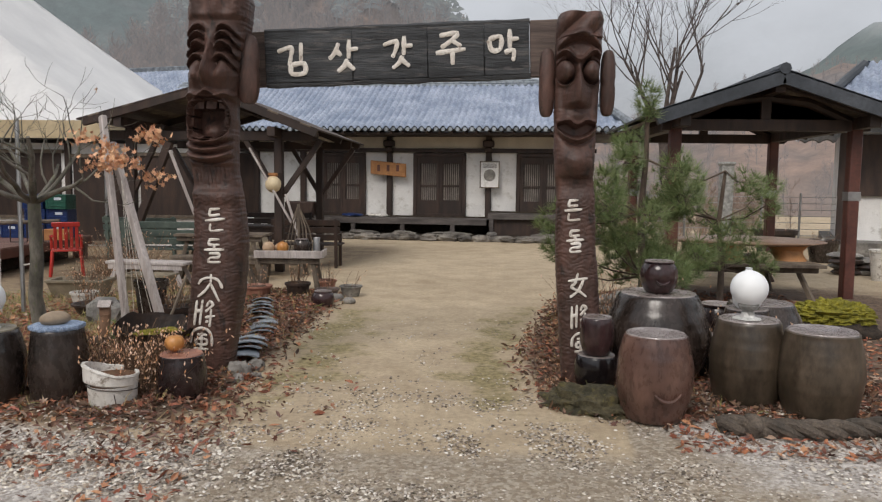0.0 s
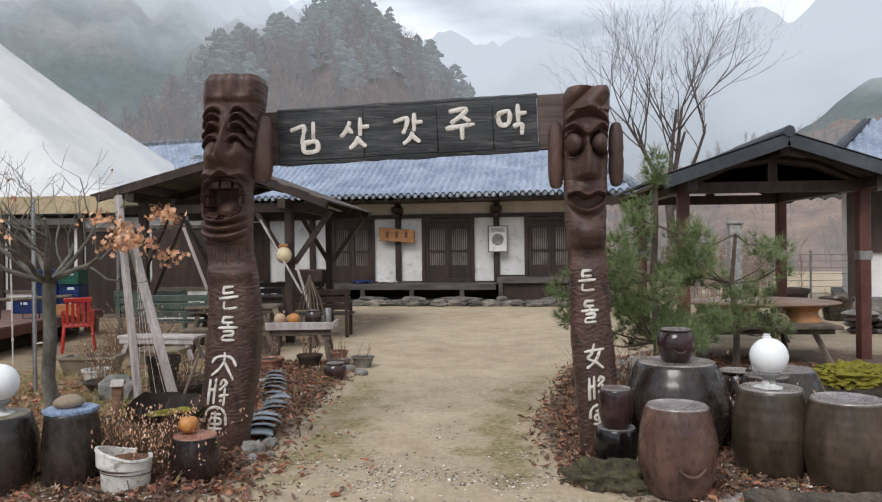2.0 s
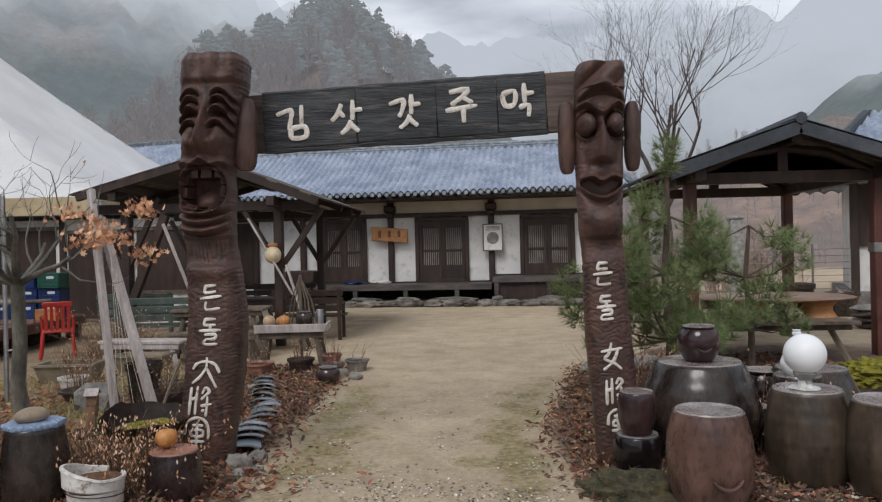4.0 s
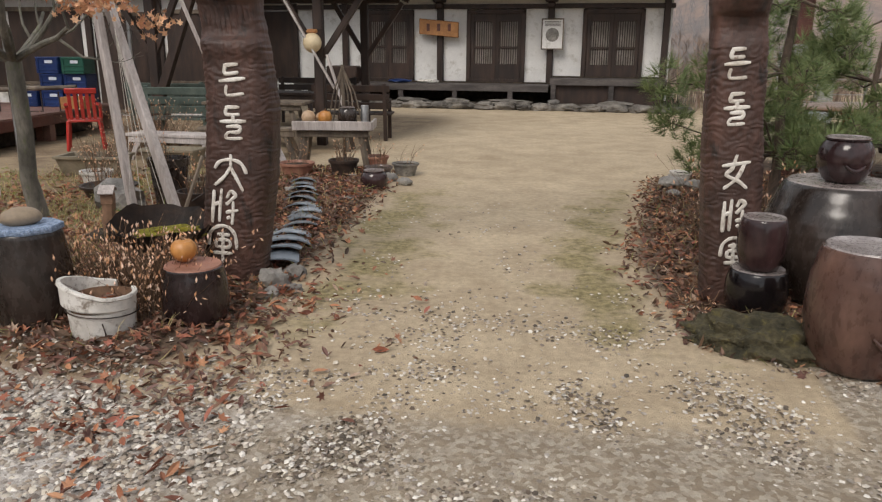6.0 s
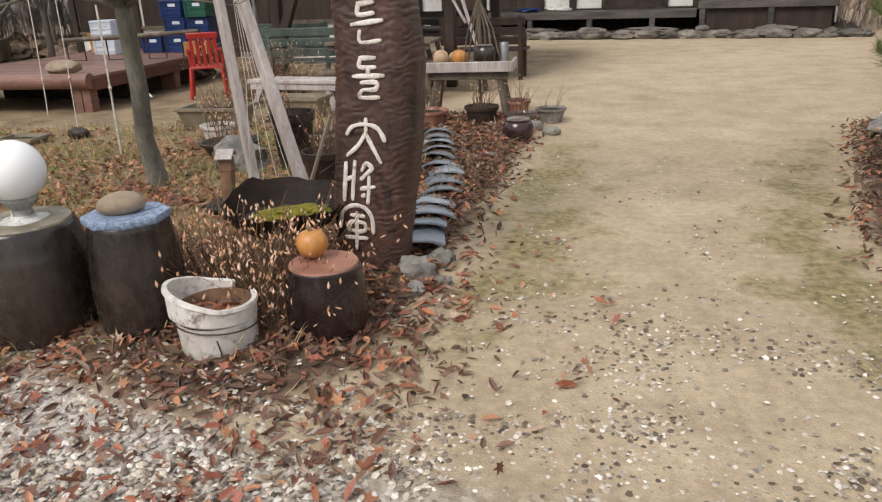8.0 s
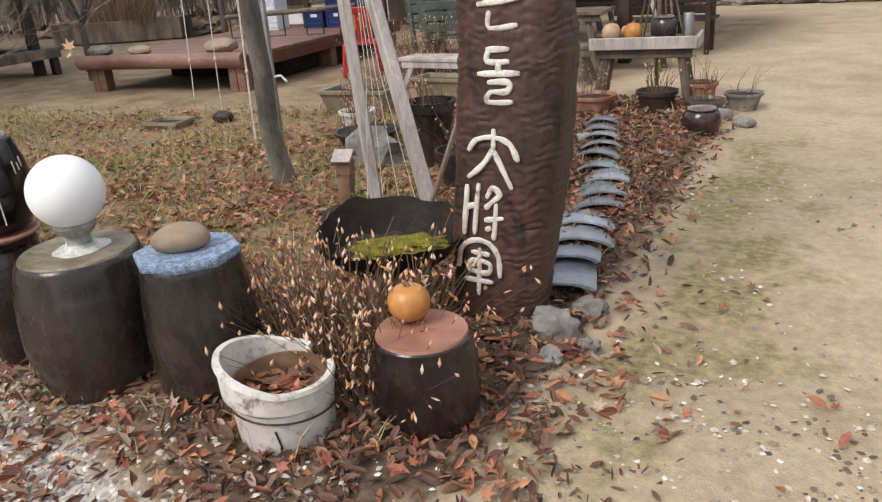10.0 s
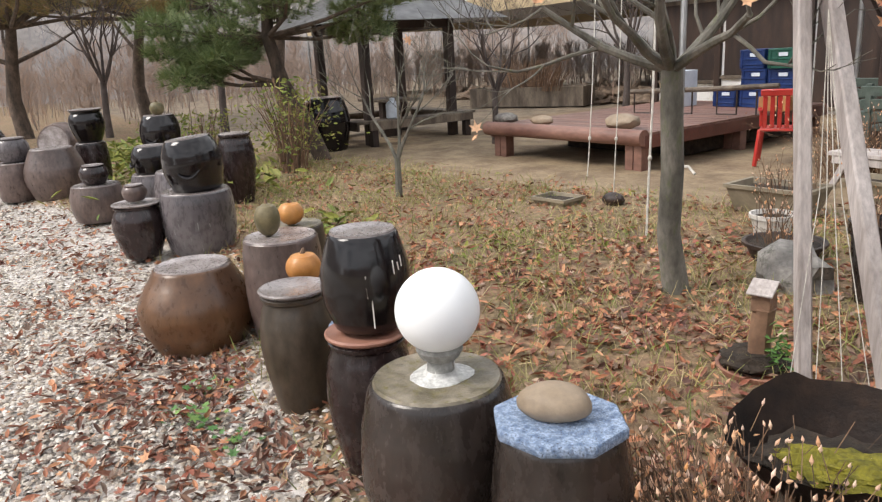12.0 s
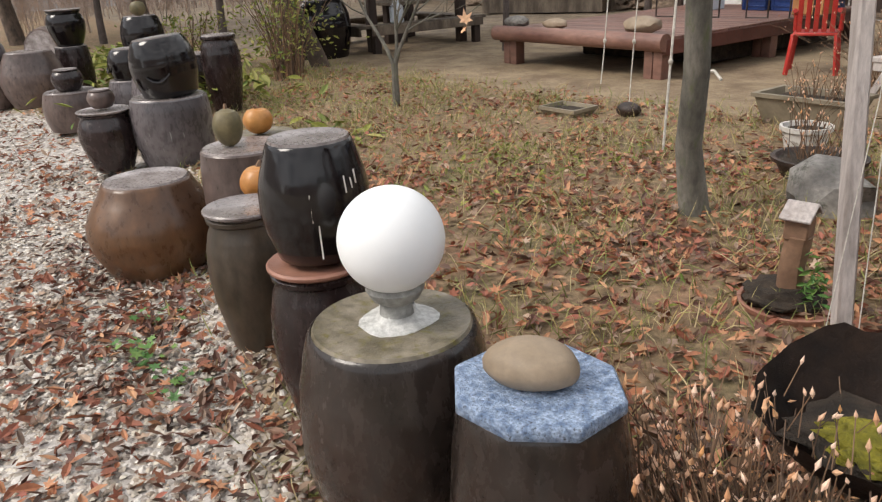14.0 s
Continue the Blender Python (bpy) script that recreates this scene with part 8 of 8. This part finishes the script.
for cx, cy, n in ((-4.67, 5.19, 26), (-4.35, 5.25, 18), (-4.95, 5.35, 14), (-3.6, 9.0, 24), (-3.3, 8.1, 16), (-4.6, 8.3, 20)):
    for k in range(n):
        pl.append(((cx + r.gauss(0, 0.06), cy + r.gauss(0, 0.06), r.uniform(0.0, 0.06) - (0.04 if cy < 6 else 0)), spin(r.uniform(-0.5, 0.5), r.uniform(-0.5, 0.5), r.uniform(0, 6.28), r.uniform(0.02, 0.045))))
scatter("clover_sprigs", M["weed"], LEAF_V, LEAF_F, pl, "small green weeds sprouting through gravel and leaves", "weeds")

# ---- litter on the ground: leaves, gravel, grass ----
rng = np.random.default_rng(17)


def ground_z(x, y):
    lot, white, garden, bed, moss = zones(np.array(x), np.array(y))
    return 0.035 * garden + 0.03 * bed - 0.05 * lot * (x < -1.2) * np.clip((-1.2 - x) / 1.2, 0, 1)


def litter(n, xr, yr, weight, size, lift, tilt, flat=1.0):
    xs, ys = rng.uniform(*xr, n * 3), rng.uniform(*yr, n * 3)
    w = weight(xs, ys)
    keep = rng.random(n * 3) < w
    xs, ys = xs[keep][:n], ys[keep][:n]
    zs = ground_z(xs, ys)
    out = []
    for x, y, z in zip(xs, ys, zs):
        s = rng.uniform(*size)
        out.append(((x, y, z + rng.uniform(0.0, lift)), spin(rng.normal(0, tilt), rng.normal(0, tilt), rng.uniform(0, 6.28), s, s * flat)))
    return out


def patchy(xs, ys, f=1.1, lo=-0.05, hi=0.35, off=0.0):
    v = np.array([noise.fractal(Vector((x * f, y * f, off)), 1.0, 2.0, 3) for x, y in zip(xs, ys)])
    return np.clip((v - lo) / (hi - lo), 0, 1)


def leaf_w(x, y):
    lot, white, garden, bed, moss = zones(x, y)
    near_row = np.exp(-((y - 5.2) / 0.75) ** 2) * (x < -1.6) * np.clip(1.25 + (x + 3.5) * 0.22, 0.25, 1)
    w = garden * (0.25 + 0.75 * np.exp(-(((x + 4.2) / 2.2) ** 2 + ((y - 7.2) / 1.6) ** 2))) * (0.4 + 0.6 * patchy(x, y)) + bed * 0.4
    w = np.maximum(w, 0.55 * np.exp(-(((x + 1.75) / 0.5) ** 2 + ((y - 5.9) / 0.9) ** 2)) * (0.3 + patchy(x, y, 2.0, -0.1, 0.3, 4.0)))
    w = np.maximum(w, lot * near_row * (0.3 + 0.7 * patchy(x, y, 1.5, -0.1, 0.25, 5.0)))
    w = np.maximum(w, lot * (x < -1.3) * 0.24 * patchy(x, y, 1.1, -0.05, 0.35, 8.0))
    return np.clip(np.maximum(w, lot * (x > 1.4) * (y > 5.1) * 0.4), 0, 1)


scatter("fallen_maple_leaves", M["fallen"], LEAF_V, LEAF_F, litter(12000, (-9.5, 3.5), (3.6, 11), leaf_w, (0.02, 0.05), 0.035, 0.5), "fallen reddish maple leaves strewn over lawn and gravel", "leaves")
scatter("fallen_small_leaves", M["fallen"], OVAL_V, OVAL_F, litter(32000, (-12, 4.5), (3.2, 12), leaf_w, (0.018, 0.045), 0.03, 0.4), "small dry brown leaves covering the ground", "leaves")
PEB_V = [(1, 0, 0), (0.3, 0.8, 0.1), (-0.7, 0.6, 0), (-0.9, -0.3, 0.05), (0.1, -0.85, 0), (0.2, 0.1, 0.6), (-0.3, -0.1, 0.5)]
PEB_F = [(0, 1, 5), (1, 2, 5), (2, 6, 5), (2, 3, 6), (3, 4, 6), (4, 5, 6), (4, 0, 5)]


def pebble_w(x, y):
    lot, white, garden, bed, moss = zones(x, y)
    return np.clip(lot * (0.1 + 0.4 * patchy(x, y, 0.9, -0.1, 0.35, 2.0)) * np.clip(0.35 + np.abs(x) / 3, 0, 1) + white * 0.7, 0, 1)


scatter("gravel", M["pebbles"], PEB_V, PEB_F, litter(34000, (-9, 4), (1.6, 6.6), pebble_w, (0.006, 0.018), 0.002, 0.25, 0.8), "pale granite gravel scattered over the drive", "gravel")
scatter("white_gravel", M["pebbles"], PEB_V, PEB_F, litter(26000, (-7.5, -1.2), (3.2, 6.1), lambda x, y: zones(x, y)[1], (0.008, 0.022), 0.004, 0.3, 0.8), "coarse whitish gravel along the jar row", "gravel")
scatter("far_gravel", M["pebbles"], PEB_V, PEB_F, litter(9000, (-16, -7.5), (2.5, 6.1), lambda x, y: zones(x, y)[1], (0.012, 0.03), 0.004, 0.3, 0.8), "whitish gravel on the road past the jars", "gravel")
scatter("sand_grit", M["pebbles"], PEB_V, PEB_F, litter(30000, (-2.2, 1.8), (2.6, 9.5), lambda x, y: np.clip(0.95 - (y - 4.0) / 3.0, 0.05, 1) * (0.15 + 0.85 * patchy(x, y, 2.2, -0.15, 0.3, 6.0)), (0.004, 0.016), 0.002, 0.3, 0.7), "scattered small stones on packed sand", "gravel")
scatter("dark_grit", M["grit_dark"], PEB_V, PEB_F, litter(9000, (-2.2, 1.8), (2.6, 8.5), lambda x, y: np.clip(0.95 - (y - 4.0) / 3.0, 0.04, 1) * patchy(x, y, 2.2, -0.1, 0.25, 6.0), (0.005, 0.017), 0.002, 0.3, 0.5), "dark bark and stone crumbs trodden into the drive", "gravel")
BLADE_V = [(-0.02, 0, 0), (0.02, 0, 0), (0.015, 0.18, 0.5), (-0.015, 0.18, 0.5), (0, 0.55, 0.8)]
BLADE_F = [(0, 1, 2, 3), (3, 2, 4)]


def grass_w(x, y):
    lot, white, garden, bed, moss = zones(x, y)
    return np.clip(garden * (0.25 + 0.75 * patchy(x, y, 1.3, -0.15, 0.3, 3.0)) * (1 - step(x + 3.1, 0.6)) + bed * 0.1, 0, 1)


scatter("lawn_grass", M["straw"], BLADE_V, BLADE_F, litter(27000, (-13, 2.5), (5.3, 12), grass_w, (0.05, 0.17), 0.0, 0.5), "sparse dry grass with some green blades", "grass")


def bed_w(x, y):
    return zones(x, y)[3]


scatter("bed_litter", M["dead_stem"], OVAL_V, OVAL_F, litter(5000, (-3.2, 3.2), (5.3, 11.5), bed_w, (0.02, 0.05), 0.04, 0.8), "withered brown foliage matted in the beds", "plants")


def damp_w(x, y):
    lot, white, garden, bed, moss = zones(x, y)
    row = np.exp(-((y - 5.35) / 0.45) ** 2) * (x < -1.5) * (x > -6.5)
    foot = np.exp(-(((x + 1.7) / 0.42) ** 2 + ((y - 5.85) / 0.75) ** 2))
    return np.clip(0.75 * row * (0.25 + 0.75 * patchy(x, y, 1.6, -0.15, 0.2, 5.0)) + 0.9 * foot * (0.3 + patchy(x, y, 2.2, -0.1, 0.3, 4.0)) + bed * 0.75, 0, 1)


scatter("damp_leaf_litter", M["litter_dark"], OVAL_V, OVAL_F, litter(16000, (-6.5, 3.4), (4.6, 11.2), damp_w, (0.014, 0.038), 0.035, 0.5), "dark damp leaf litter heaped along the beds", "leaves")


def weed_w(x, y):
    return zones(x, y)[2] * patchy(x, y, 0.8, 0.0, 0.3, 11.0) * np.exp(-(((x + 8.0) / 3.2) ** 2 + ((y - 8.6) / 1.5) ** 2))


scatter("lawn_weeds", M["weed_yellow"], OVAL_V, OVAL_F, litter(5000, (-13, -3.5), (6.2, 11), weed_w, (0.015, 0.035), 0.03, 0.6), "low olive-green weeds patching the lawn", "weeds")
